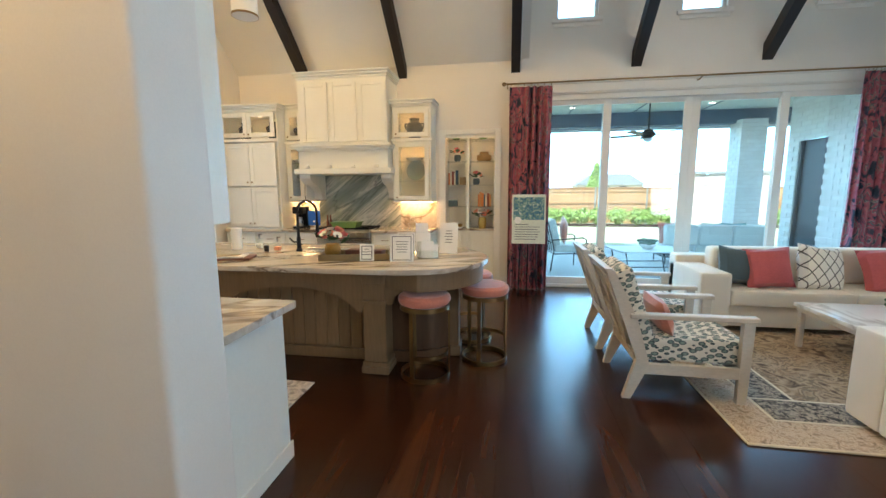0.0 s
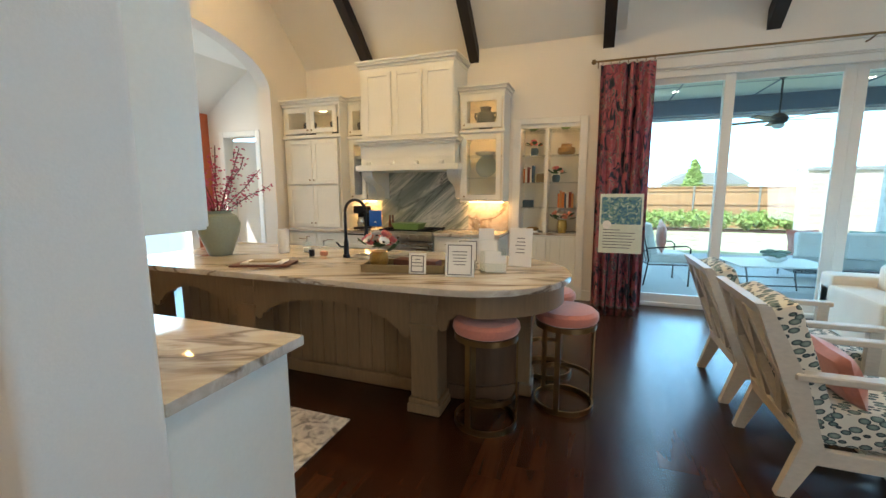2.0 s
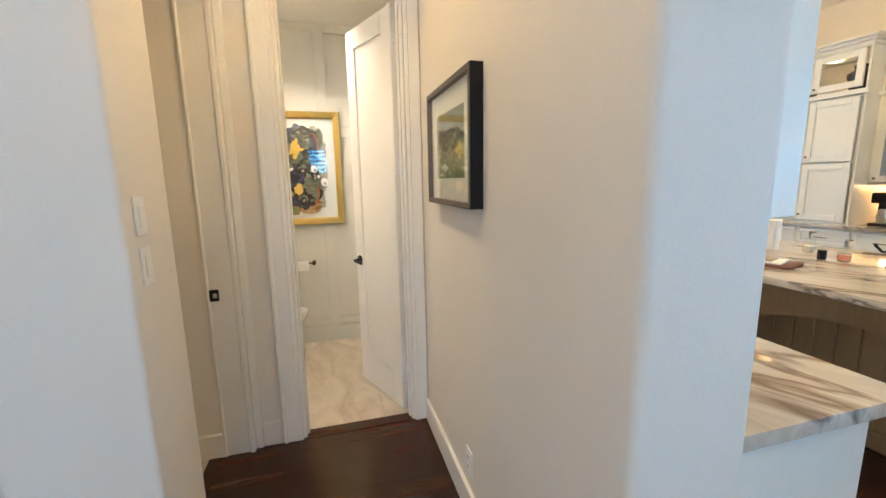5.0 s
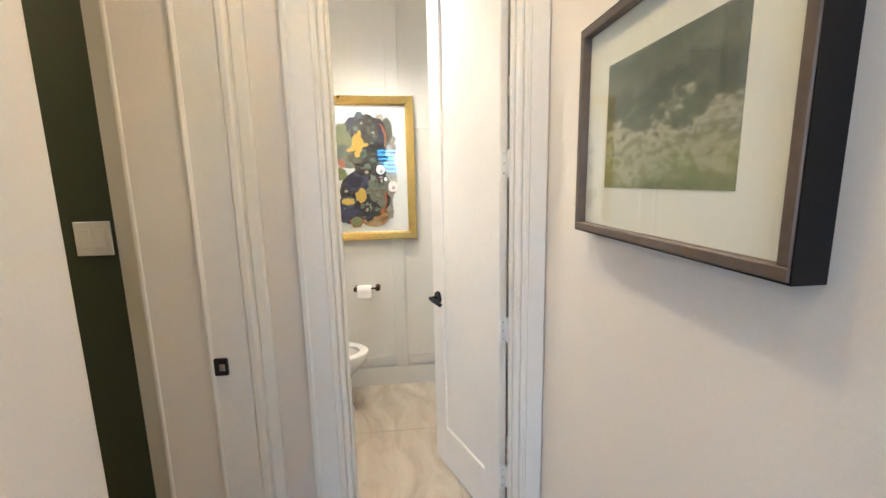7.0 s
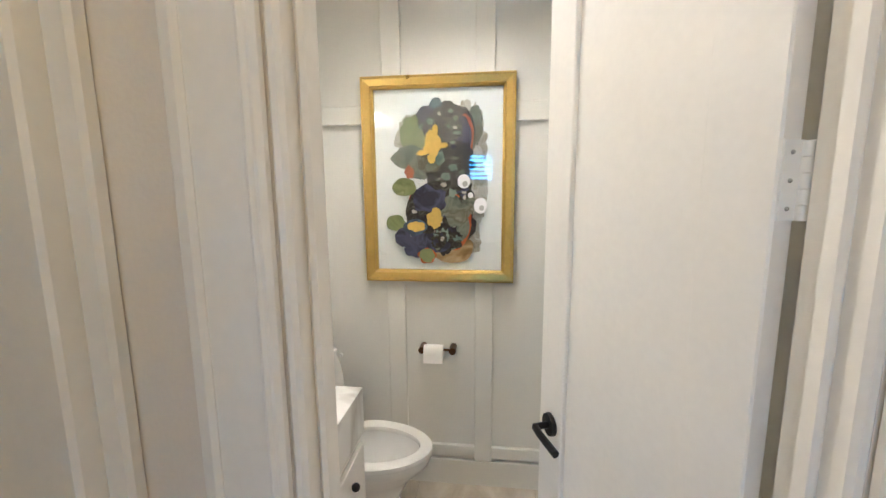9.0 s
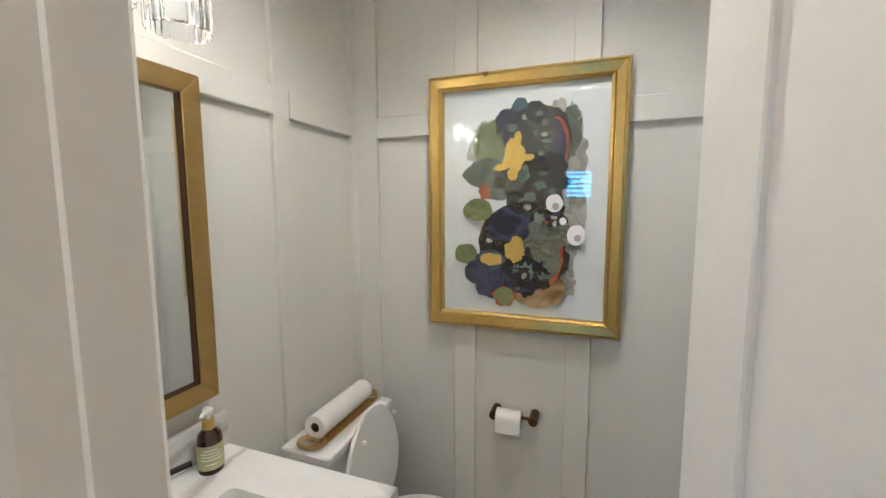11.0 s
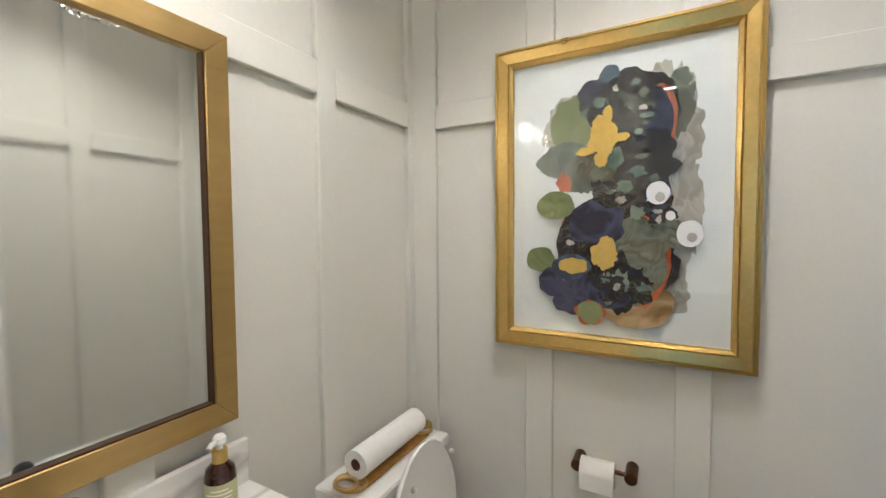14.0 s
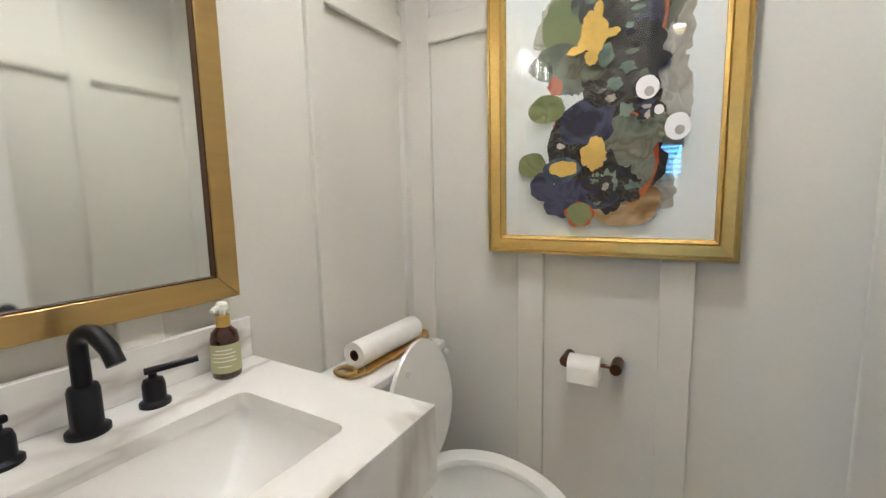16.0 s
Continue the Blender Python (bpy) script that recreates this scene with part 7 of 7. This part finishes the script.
M["lattice"] = lattice()
for x, z, w, m_, lab, rzz in ((2.82, 0.66, 0.42, "slate", "slate blue velvet cushion on the sofa", 8), (3.08, 0.66, 0.44, "rose", "dusty coral cushion on the sofa", -6), (3.62, 0.65, 0.50, "lattice", "white cushion with dark diagonal lattice", 10),
                              (4.20, 0.66, 0.48, "rose", "dusty coral cushion on the sofa", -10), (4.55, 0.67, 0.44, "slate", "slate blue velvet cushion on the sofa", 6)):
    cushion((x, 5.42 - (0.08 if m_ == "rose" else 0), z), (-18, rzz * 0.9, rzz), w, w, 0.21, m_, lab)

s2 = thing("sofa", "white linen sofa with a square arm", "sofa", (2.52, 2.48, 0.0))
bm = B(); box(bm, 0.0, 2.2, 0.70, 0.95, 0.05, 0.64, 0.035, 4); part("back", bm, "white_sofa", s2)
bm = B(); box(bm, 0.0, 0.28, 0.0, 0.70, 0.05, 0.60, 0.035, 4); part("arm", bm, "white_sofa", s2)
bm = B(); box(bm, 1.92, 2.2, 0.0, 0.70, 0.05, 0.60, 0.035, 4); part("arm", bm, "white_sofa", s2)
bm = B(); box(bm, 0.28, 1.92, 0.0, 0.70, 0.05, 0.42, 0.04, 3); part("seat", bm, "white_sofa", s2)
for x in (0.08, 2.1):
    for y in (0.08, 0.86):
        part("foot", cyl(B(), (x, y, 0.012), (x, y, 0.06), 0.02, None, 10), "islandend", s2)

ct_ = thing("coffee_table", "square white marble coffee table with pale wooden legs", "coffee table", (3.02, 4.05, 0.011))
bm = B(); box(bm, 0, 0.95, 0, 0.75, 0.385, 0.42, 0.006, 2); part("tabletop", bm, "quartz", ct_)
bm = B(); box(bm, 0.02, 0.93, 0.02, 0.73, 0.34, 0.385, 0.004); part("frame", bm, "chairwood", ct_)
for x in (0.03, 0.88):
    for y in (0.03, 0.68):
        part("leg", box(B(), x, x + 0.045, y, y + 0.045, 0, 0.34, 0.004), "chairwood", ct_)


def succulent(loc, r, label, seed=2):
    t = thing("potted_plant", label, "plant", loc)
    bm = B(); lathe(bm, [(r * 0.5, 0), (r * 0.95, r * 0.35), (r, r * 0.6), (r * 0.92, r * 0.6), (r * 0.5, r * 0.5)], seg=28); part("bowl", bm, "porcelain", t)
    rn = random.Random(seed)
    bm = B()
    for k in range(46):
        a, rr = rn.uniform(0, 6.28), r * math.sqrt(rn.random())
        ball(bm, (rr * math.cos(a), rr * math.sin(a), r * 0.6 + rn.uniform(0, 0.5) * r), r * 0.28, 6, (1, 0.45, 0.5))
    part("leaves", bm, "foliage", t)


succulent((3.5, 4.2, 0.432), 0.15, "green succulent in a round white bowl on the coffee table")


# curtains
def curtain(x0, x1, label):
    c = thing("curtain", label, "curtain", (0, WB - 0.20, 0), group="floral curtains")
    bm = B()
    n = 90
    front, back = [], []
    for j, z in enumerate((0.012, 0.7, 1.5, 2.3, 2.96)):
        rowf, rowb = [], []
        for k in range(n + 1):
            u = k / n
            g = 0.5 + 0.5 * (j / 4)
            xx = x0 + (x1 - x0) * u + (0.5 - u) * 0.04 * (1 - g)
            yy = 0.055 * math.sin(u * 2 * math.pi * 6.5 + 0.5 * math.sin(z * 1.7)) * (0.7 + 0.4 * math.sin(u * 9 + z)) + 0.012 * math.sin(u * 40 + z * 3)
            rowf.append(bm.verts.new((xx, yy - 0.002, z))); rowb.append(bm.verts.new((xx, yy + 0.002, z)))
        front.append(rowf); back.append(rowb)
    for j in range(4):
        for k in range(n):
            bm.faces.new((front[j][k], front[j][k + 1], front[j + 1][k + 1], front[j + 1][k])); bm.faces.new((back[j][k + 1], back[j][k], back[j + 1][k], back[j + 1][k + 1]))
        for k in (0, n):
            bm.faces.new((front[j][k], front[j + 1][k], back[j + 1][k], back[j][k]))
    for k in range(n):
        bm.faces.new((front[0][k], back[0][k], back[0][k + 1], front[0][k + 1])); bm.faces.new((front[4][k], front[4][k + 1], back[4][k + 1], back[4][k]))
    part("panel", bm, "curtain", c)
    for k in range(7):
        x = x0 + 0.02 + (x1 - x0 - 0.04) * k / 6
        part("ring", tube(B(), [(x, 0.024 * math.sin(2 * math.pi * q / 18), 2.985 + 0.024 * math.cos(2 * math.pi * q / 18)) for q in range(19)], 0.003, 6), "brass", c)


curtain(0.30, 0.90, "red and navy floral floor-length curtain beside the sliding door")
curtain(4.72, 5.28, "red and navy floral floor-length curtain at the far jamb")
rd = thing("curtain_rod", "long brass curtain rod with ball finials", "curtain rod", (0, WB - 0.20, 3.005))
part("rod", cyl(B(), (0.24, 0, 0), (5.45, 0, 0), 0.012, None, 12), "brass", rd)
for x in (0.22, 5.47):
    part("finial", ball(B(), (x, 0, 0), 0.03, 14), "brass", rd)
for x in (0.27, 2.85, 5.42):
    part("bracket", tube(B(), [(x, 0, 0), (x, 0.10, -0.02), (x, 0.20, -0.02)], 0.008, 8), "brass", rd)
# easel sign
es = thing("floor_sign", "floor-standing poster sign on a clear acrylic easel", "sign", (0.60, 6.42, 0))
o = part("poster", box(B(), -0.235, 0.235, -0.006, 0.006, 0, 0.70, 0.002), "poster_low", es); o.matrix_local = pose(0, 0.0, 0.74, -6, 0, 0)
q = part("poster_print", box(B(), -0.215, 0.215, -0.0085, -0.007, 0.34, 0.66), "poster", o, "blue aerial photograph")
bm = B(); rnd2 = random.Random(5)
for k in range(7):
    ww = rnd2.uniform(0.18, 0.36); box(bm, -0.19, -0.19 + ww, -0.0085, -0.007, 0.06 + k * 0.035, 0.068 + k * 0.035)
part("lettering", bm, "ink", o)
bm = B(); ball(bm, (-0.15, -0.008, 0.335), 0.05, 14, (1, 0.05, 1)); part("badge", bm, "white_petal", o)
for s in (-1, 1):
    part("easel_leg", cyl(B(), (s * 0.11, 0.03, 0.75), (s * 0.13, -0.03, 0.0), 0.009, None, 8), "blackiron", es)
part("rear_leg", cyl(B(), (0, 0.08, 1.1), (0, 0.22, 0.0), 0.009, None, 8), "blackiron", es)
part("base", box(B(), -0.2, 0.2, -0.12, 0.12, 0.0, 0.008, 0.002), "clear", es)

# ---- patio and garden ----
setting("ground", box(B(), -300, 300, 12.4, 500, -0.30, -0.10), "lawn", "sunlit lawn")
setting("pavement", box(B(), -8, 12, WB + 0.2, 12.4, -0.25, -0.03), "concrete", "grey concrete patio floor")
setting("ceiling_7", box(B(), -8, 7.5, WB + 0.2, 11.0, 3.22, 3.36), "patioceil", "pale green patio ceiling")
bm = B()
for x in (-1.2, 0.2, 1.6, 3.0, 4.4):
    box(bm, x, x + 0.02, WB + 0.2, 10.6, 3.205, 3.219)
for y in (8.2, 9.4):
    box(bm, -8, 7.5, y, y + 0.02, 3.200, 3.2049)
setting("trim_15", bm, "patiobeam", "dark joints of the patio ceiling")
pb = thing("patio_beam", "dark grey-blue beam along the patio edge", "beam", (0, 10.75, 2.92))
part("timber", box(B(), -8, 7.5, -0.15, 0.15, 0, 0.34), "patiobeam", pb)
part("fascia", box(B(), -8, 7.5, 0.15, 0.20, -0.06, 0.40), "trim", pb)


def brick_wall(bm_joint, x0, x1, z0, z1, fn, parent, material, lim=10000, bw=0.21, bhh=0.072, j=0.011, skip=None):
    mesh = None
    r, z = 0, z0
    cnt = 0
    while z + bhh <= z1 + 1e-6:
        u = x0 - (0.5 * (bw + j) if r % 2 else 0)
        while u < x1 - 0.02:
            a, b = max(u, x0), min(u + bw, x1)
            if b - a > 0.03 and not (skip and skip(a, b, z)):
                bm = B(); box(bm, *fn(a, b), z, z + bhh)
                part("brick", bm, material, parent, "", False)
                cnt += 1
            u += bw + j
        z += bhh + j
        r += 1
    return cnt


# brick column
col = thing("brick_column", "white-painted brick patio column", "column", (5.15, 10.35, -0.03))
part("core", box(B(), 0.008, 0.492, 0.008, 0.492, 0, 2.95), "mortar", col)
brick_wall(None, 0, 0.5, 0.0, 3.05, lambda a, b: (a, b, 0.0, 0.02), col, "whitebrick", bw=0.24, bhh=0.075)
brick_wall(None, 0, 0.5, 0.0, 3.05, lambda a, b: (0.0, 0.02, a + 0.02, b), col, "whitebrick", bw=0.24, bhh=0.075)
# brick side wall with a dark doorway
bwl = thing("wall_24", "white-painted brick house wall beside the patio", "wall", (5.62, 0, -0.03), kind="structure")
bm = B(); box(bm, 0.012, 0.2, WB + 0.2, 8.6, 0, 3.24); box(bm, 0.012, 0.2, 9.3, 9.6, 0, 3.24); box(bm, 0.012, 0.2, 8.6, 9.3, 2.45, 3.24)
part("core", bm, "mortar", bwl)
brick_wall(None, WB + 0.2, 9.6, 0.0, 3.2, lambda a, b: (0.0, 0.014, a, b), bwl, "whitebrick", bw=0.26, bhh=0.078, skip=lambda a, b, z: z < 2.4 and b > 8.62 and a < 9.28)
dk = thing("door_3", "dark grey patio side door", "door", (5.70, 8.6, 0), kind="structure")
part("leaf", box(B(), 0, 0.05, 0.04, 0.66, 0, 2.38, 0.004), "door_dark", dk)
part("door_frame", box(box(B(), -0.05, 0.05, 0, 0.04, 0, 2.4), -0.05, 0.05, 0.66, 0.70, 0, 2.4), "door_dark", dk)
part("door_head", box(B(), -0.05, 0.05, 0, 0.70, 2.40, 2.45), "door_dark", dk)

# ceiling fan
fn_ = thing("ceiling_fan", "dark bronze patio ceiling fan with five blades", "ceiling fan", (2.89, 9.0, 2.52))
part("downrod", cyl(B(), (0, 0, 0.10), (0, 0, 0.68), 0.014, None, 10), "black", fn_)
part("canopy", lathe(B(), [(0.03, 0.60), (0.07, 0.66), (0.07, 0.70)], (0, 0, 0), 20), "black", fn_)
part("motor", lathe(B(), [(0.05, -0.06), (0.11, -0.03), (0.12, 0.04), (0.07, 0.09), (0.03, 0.11)], (0, 0, 0), 24), "black", fn_)
part("light_bowl", lathe(B(), [(0.0, -0.13), (0.06, -0.115), (0.09, -0.07), (0.08, -0.06)], (0, 0, 0), 20), "paper", fn_)
for k in range(5):
    o = part("blade", box(B(), 0.12, 0.68, -0.065, 0.065, 0.0, 0.012, 0.004), "black", fn_)
    o.matrix_local = pose(0, 0, 0.0, 8, 0, 72 * k + 10)

# patio furniture


def iron_chair(x, y, rz):
    c = thing("patio_chair", "black iron patio armchair with white cushions", "patio chair", (x, y, -0.03), rz)
    for s in (-0.33, 0.33):
        part("side_frame", tube(B(), [(-0.36, s, 0), (-0.30, s, 0.42), (-0.42, s, 0.92)], 0.012, 8), "blackiron", c)
        part("arm", tube(B(), [(0.30, s, 0.0), (0.30, s, 0.60), (0.24, s, 0.64), (-0.33, s, 0.60)], 0.012, 8), "blackiron", c)
        part("rail", tube(B(), [(-0.30, s, 0.34), (0.30, s, 0.34)], 0.012, 8), "blackiron", c)
    for z in (0.34, 0.55, 0.75, 0.92):
        xx = -0.30 - 0.12 * max(0, (z - 0.42) / 0.5)
        part("cross_bar", tube(B(), [(xx, -0.33, z), (xx, 0.33, z)], 0.010, 8), "blackiron", c)
    for k in range(4):
        part("spindle", tube(B(), [(-0.30, -0.2 + k * 0.133, 0.36), (-0.42, -0.2 + k * 0.133, 0.92)], 0.007, 6), "blackiron", c)
    part("seat_cushion", box(B(), -0.28, 0.33, -0.31, 0.31, 0.36, 0.50, 0.05, 3), "cushion", c)
    o = part("back_cushion", box(B(), -0.07, 0.07, -0.30, 0.30, 0.0, 0.52, 0.06, 3), "cushion", c)
    o.matrix_local = pose(-0.22, 0, 0.48, 0, -14, 0)


iron_chair(1.40, 8.7, 10)
cushion((1.36, 8.62, 0.74), (0, -15, 90), 0.44, 0.44, 0.14, "coral", "faded coral cushion on the patio chair")
pt = thing("patio_table", "low iron patio table with a pale glass top", "patio table", (2.76, 8.25, -0.03), 8)
part("tabletop", box(B(), -0.60, 0.60, -0.40, 0.40, 0.46, 0.48, 0.004), "cushion", pt)
for sx in (-0.5, 0.5):
    for sy in (-0.32, 0.32):
        part("leg", tube(B(), [(sx, sy, 0.46), (sx * 0.92, sy, 0.25), (sx * 1.02, sy, 0.0)], 0.012, 8), "blackiron", pt)
for sy in (-0.32, 0.32):
    part("stretcher", tube(B(), [(-0.48, sy, 0.2), (0.48, sy, 0.2)], 0.010, 8), "blackiron", pt)
succulent((2.78, 8.28, 0.451), 0.15, "grey-green succulent in a white bowl on the patio table", 4)
ps = thing("patio_sofa", "iron patio sofa with white cushions", "patio sofa", (3.45, 10.15, -0.03), -90)
part("frame", box(B(), 0, 0.75, 0, 1.9, 0.14, 0.22, 0.01), "blackiron", ps)
for x in (0.04, 0.71):
    for y in (0.05, 1.85):
        part("leg", cyl(B(), (x, y, 0), (x, y, 0.14), 0.015, None, 8), "blackiron", ps)
for k in range(3):
    part("seat_cushion", box(B(), 0.0, 0.62, 0.02 + k * 0.625, 0.635 + k * 0.625, 0.22, 0.42, 0.05, 3), "cushion", ps)
    part("back_cushion", box(B(), 0.55, 0.75, 0.02 + k * 0.625, 0.635 + k * 0.625, 0.40, 0.82, 0.07, 3), "cushion", ps)
for x, y, m_ in ((3.62, 9.62, "coral"), (4.85, 9.62, "teal"), (4.45, 9.58, "teal")):
    cushion((x, y, 0.60), (-20, 0, 0), 0.46, 0.46, 0.16, m_, "outdoor scatter cushion on the patio sofa", "patio cushions")

# fence
FY = 21.0
fc = thing("fence", "cedar board privacy fence with steel posts", "fence", (0, FY, -0.1))
shared = mesh_of("fence_board", box(B(), 0, 0.135, 0, 0.02, 0.02, 1.70), "fence", False)
for k in range(190):
    o = new("board", shared)
    o.parent = fc
    o.location = (-10 + k * 0.14, 0.0, 0.0)
for z in (0.35, 0.95, 1.52):
    part("rail", box(B(), -10, 16.6, -0.04, 0, z, z + 0.09), "fence", fc)
for k in range(12):
    part("post", cyl(B(), (-9.5 + k * 2.3, -0.07, 0), (-9.5 + k * 2.3, -0.07, 1.74), 0.035, None, 10), "fencepost", fc)
part("cap", box(B(), -10, 16.6, -0.06, 0.05, 1.68, 1.72), "fence", fc)

# hedge plants along the fence
M["hedge"] = mat("hedge_leaf", "9db564", 0.6, vary=0.35, scale=20)
M["soil"] = mat("mulch", "4a382c", 0.9, vary=0.2, scale=20)
setting("ground_2", box(B(), -10, 16, FY - 1.8, FY - 0.5, -0.10, -0.07), "soil", "dark mulch bed along the fence")


def leaf_cloud(bm, rn, n, r, sz, c=(0, 0, 0), squash=1.0):
    for k in range(n):
        v_ = Vector((rn.gauss(0, 1), rn.gauss(0, 1), rn.gauss(0, 1))).normalized() * r * rn.uniform(0.45, 1.05)
        v_.z *= squash
        p = Vector(c) + v_
        q = Euler((rn.uniform(0, 6), rn.uniform(0, 6), rn.uniform(0, 6))).to_matrix()
        a = [p + q @ Vector(w) * sz for w in ((-0.5, -1, 0), (0.5, -1, 0.1), (0.5, 1, 0), (-0.5, 1, 0.1))]
        bm.faces.new([bm.verts.new(x) for x in a])


bm = B(); leaf_cloud(bm, random.Random(21), 420, 0.42, 0.055, (0, 0, 0.42), 0.9)
hm = mesh_of("shrub_leaves", bm, "hedge", False)
rn = random.Random(4)
for k in range(30):
    t = thing("shrub", "young light green hedge shrub by the fence", "shrub", (-7.5 + k * 0.74 + rn.uniform(-.1, .1), FY - 1.1 + rn.uniform(-.1, .1), -0.08), rn.uniform(0, 360), group="hedge shrubs")
    o = new("leaves", hm); o.parent = t
    part("stem", cyl(B(), (0, 0, 0), (0, 0, 0.4), 0.02, 0.01, 6), "branch", t)
setting("backdrop_2", box(B(), -260, 320, 170, 171, -2, 150), "farsky", "bright hazy sky beyond the garden")
# tree behind the fence
tr3 = thing("tree", "bright green conical tree beyond the fence", "tree", (6.05, 30.0, -0.3))
bm = B(); cyl(bm, (0, 0, 0), (0, 0, 2.2), 0.14, 0.06, 10)
for k in range(14):
    a = k * 2.4; z = 0.8 + k * 0.2; cyl(bm, (0, 0, z), (0.9 * (1 - k / 16) * math.cos(a), 0.9 * (1 - k / 16) * math.sin(a), z + 0.35), 0.03, 0.008, 6)
part("trunk", bm, "branch", tr3)
bm = B(); rn = random.Random(9)
for k in range(30):
    f = k / 30; a = rn.uniform(0, 6.28); rr = 0.75 * (1 - f) ** 0.8
    leaf_cloud(bm, rn, 80, 0.42 * (1.1 - f * 0.6), 0.07, (rr * 0.7 * math.cos(a), rr * 0.7 * math.sin(a), 0.9 + 2.6 * f))
part("crown", bm, "hedge", tr3, "", False)
# far houses
for x, y, w_, h_ in ((14, 90, 13, 2.6), (-4, 120, 12, 2.6), (40, 95, 12, 2.6)):
    hs = thing("house", "far pale brick house with a grey hipped roof", "house", (x, y, -0.1), group="far houses")
    part("wall", box(B(), 0, w_, 0, 8, 0, h_), "redbrick", hs)
    bm = B(); prism(bm, [(-0.5, h_), (w_ + 0.5, h_), (w_ - 3, h_ + 2.2), (3, h_ + 2.2)], "y", -0.4, 8.4); part("roof", bm, "roofing", hs)
    for k in range(3):
        part("window", box(B(), 1.5 + k * 3.4, 2.9 + k * 3.4, -0.05, 0.0, 1.0, 2.4), "door_dark", hs)
# tan brick neighbour pier at the garden's right
nb = thing("brick_pier", "tan brick garden pier with a stone cap", "pier", (6.12, 16.0, -0.1))
part("core", box(B(), 0.01, 2.99, 0.01, 0.6, 0, 2.1), "mortar", nb)
brick_wall(None, 0, 3.0, 0, 2.1, lambda a, b: (a, b, 0, 0.02), nb, "redbrick", bw=0.28, bhh=0.10)
part("cap", box(B(), -0.06, 3.06, -0.06, 0.66, 2.1, 2.22, 0.02), "concrete", nb)

# pale ground added beyond the nook windows to give them a bright view
setting("pavement_1", box(B(), -60, -6.5, -30, 40, -0.32, -0.12), "concrete", "added pale ground that brightens the nook window view")

# nook door leaf
nd = thing("door_4", "white door standing ajar behind the nook", "door", (-5.94, WB + 0.18, 0), 28, kind="structure")
part("leaf", box(B(), 0, 0.70, 0, 0.04, 0.01, 2.38, 0.003), "trim", nd)
for z in (0.3, 1.2, 2.1):
    part("hinge", box(B(), -0.008, 0.008, -0.01, 0.0, z, z + 0.1), "black", nd)

# ---- floors, last ----
fl = thing("floor", "dark stained oak plank floor", "floor", (0, 0, 0), kind="structure")
bm = B()
box(bm, -2.56, XR, YS, WB, -0.12, -0.013); box(bm, -6.5, -2.56, 1.95, WB + 1.7, -0.12, -0.013)
part("subfloor", bm, "sub", fl)
rn = random.Random(77)
PW = 0.19
near, rest = [], []
regions = [(-2.56, XR, YS, WB), (-6.3, -2.56, 1.95, WB)]
bmr = B()
for (ra, rb, ya_, yb_) in regions:
    x = ra
    while x < rb - 0.01:
        xe = min(x + PW, rb)
        y = ya_ - rn.uniform(0, 1.6)
        while y < yb_:
            L_ = rn.choice((1.2, 1.6, 1.9, 2.2))
            a, b = max(y, ya_), min(y + L_, yb_)
            y += L_
            if b - a < 0.03:
                continue
            if -2.6 < (x + xe) / 2 < 2.2 and b > 0.0 and a < 6.9:
                near.append((x, xe, a, b))
            else:
                rest.append((x, xe, a, b))
        x = xe
for (x, xe, a, b) in near[:300]:
    bm = B(); g = 0.0007
    box(bm, x + g, xe - g, a + g, b - g, -0.012, 0.0)
    part("plank", bm, "floor", fl, "", False)
for (x, xe, a, b) in rest + near[300:]:
    g = 0.0007
    box(bmr, x + g, xe - g, a + g, b - g, -0.012, 0.0)
tagged(part("planks", bmr, "floor", fl, "", False), kind="stuff")
th_ = setting("trim_16", box(B(), -2.555, -2.475, DY0 + 0.019, DY1 - 0.019, -0.001, 0.006, 0.002), "floor", "dark wooden threshold at the powder-room door")
setting("trim_17", box(B(), -2.45, -1.83, 0.44, 0.50, -0.001, 0.006, 0.002), "floor", "dark wooden threshold at the study opening")
ft = thing("floor_1", "large pale beige stone-look floor tiles", "floor", (0, 0, 0), kind="structure")
bm = B(); box(bm, -3.98, -2.56, 0.2, 1.66, -0.012, -0.002); part("grout_bed", bm, "grout", ft)
for i in range(3):
    for k in range(3):
        a, b = -3.98 + i * 0.6, min(-3.98 + (i + 1) * 0.6, -2.56)
        c, d = 0.2 + k * 0.6, min(0.2 + (k + 1) * 0.6, 1.66)
        part("tile", box(B(), a + .001, b - .001, c + .001, d - .001, -0.002, 0.0012), "tile", ft, "", False)
fs = thing("floor_2", "pale beige tile floor of the study", "floor", (0, 0, 0), kind="structure")
part("grout_bed", box(B(), -5.1, -1.83, -3.0, 0.48, 0.0012, 0.002), "grout", fs)
for i in range(6):
    for k in range(6):
        a, b = -5.1 + i * 0.6, min(-5.1 + (i + 1) * 0.6, -1.835)
        c, d = -3.0 + k * 0.6, min(-3.0 + (k + 1) * 0.6, 0.46)
        if b > a and d > c:
            part("tile", box(B(), a + .001, b - .001, c + .001, d - .001, 0.002, 0.004), "tile", fs, "", False)
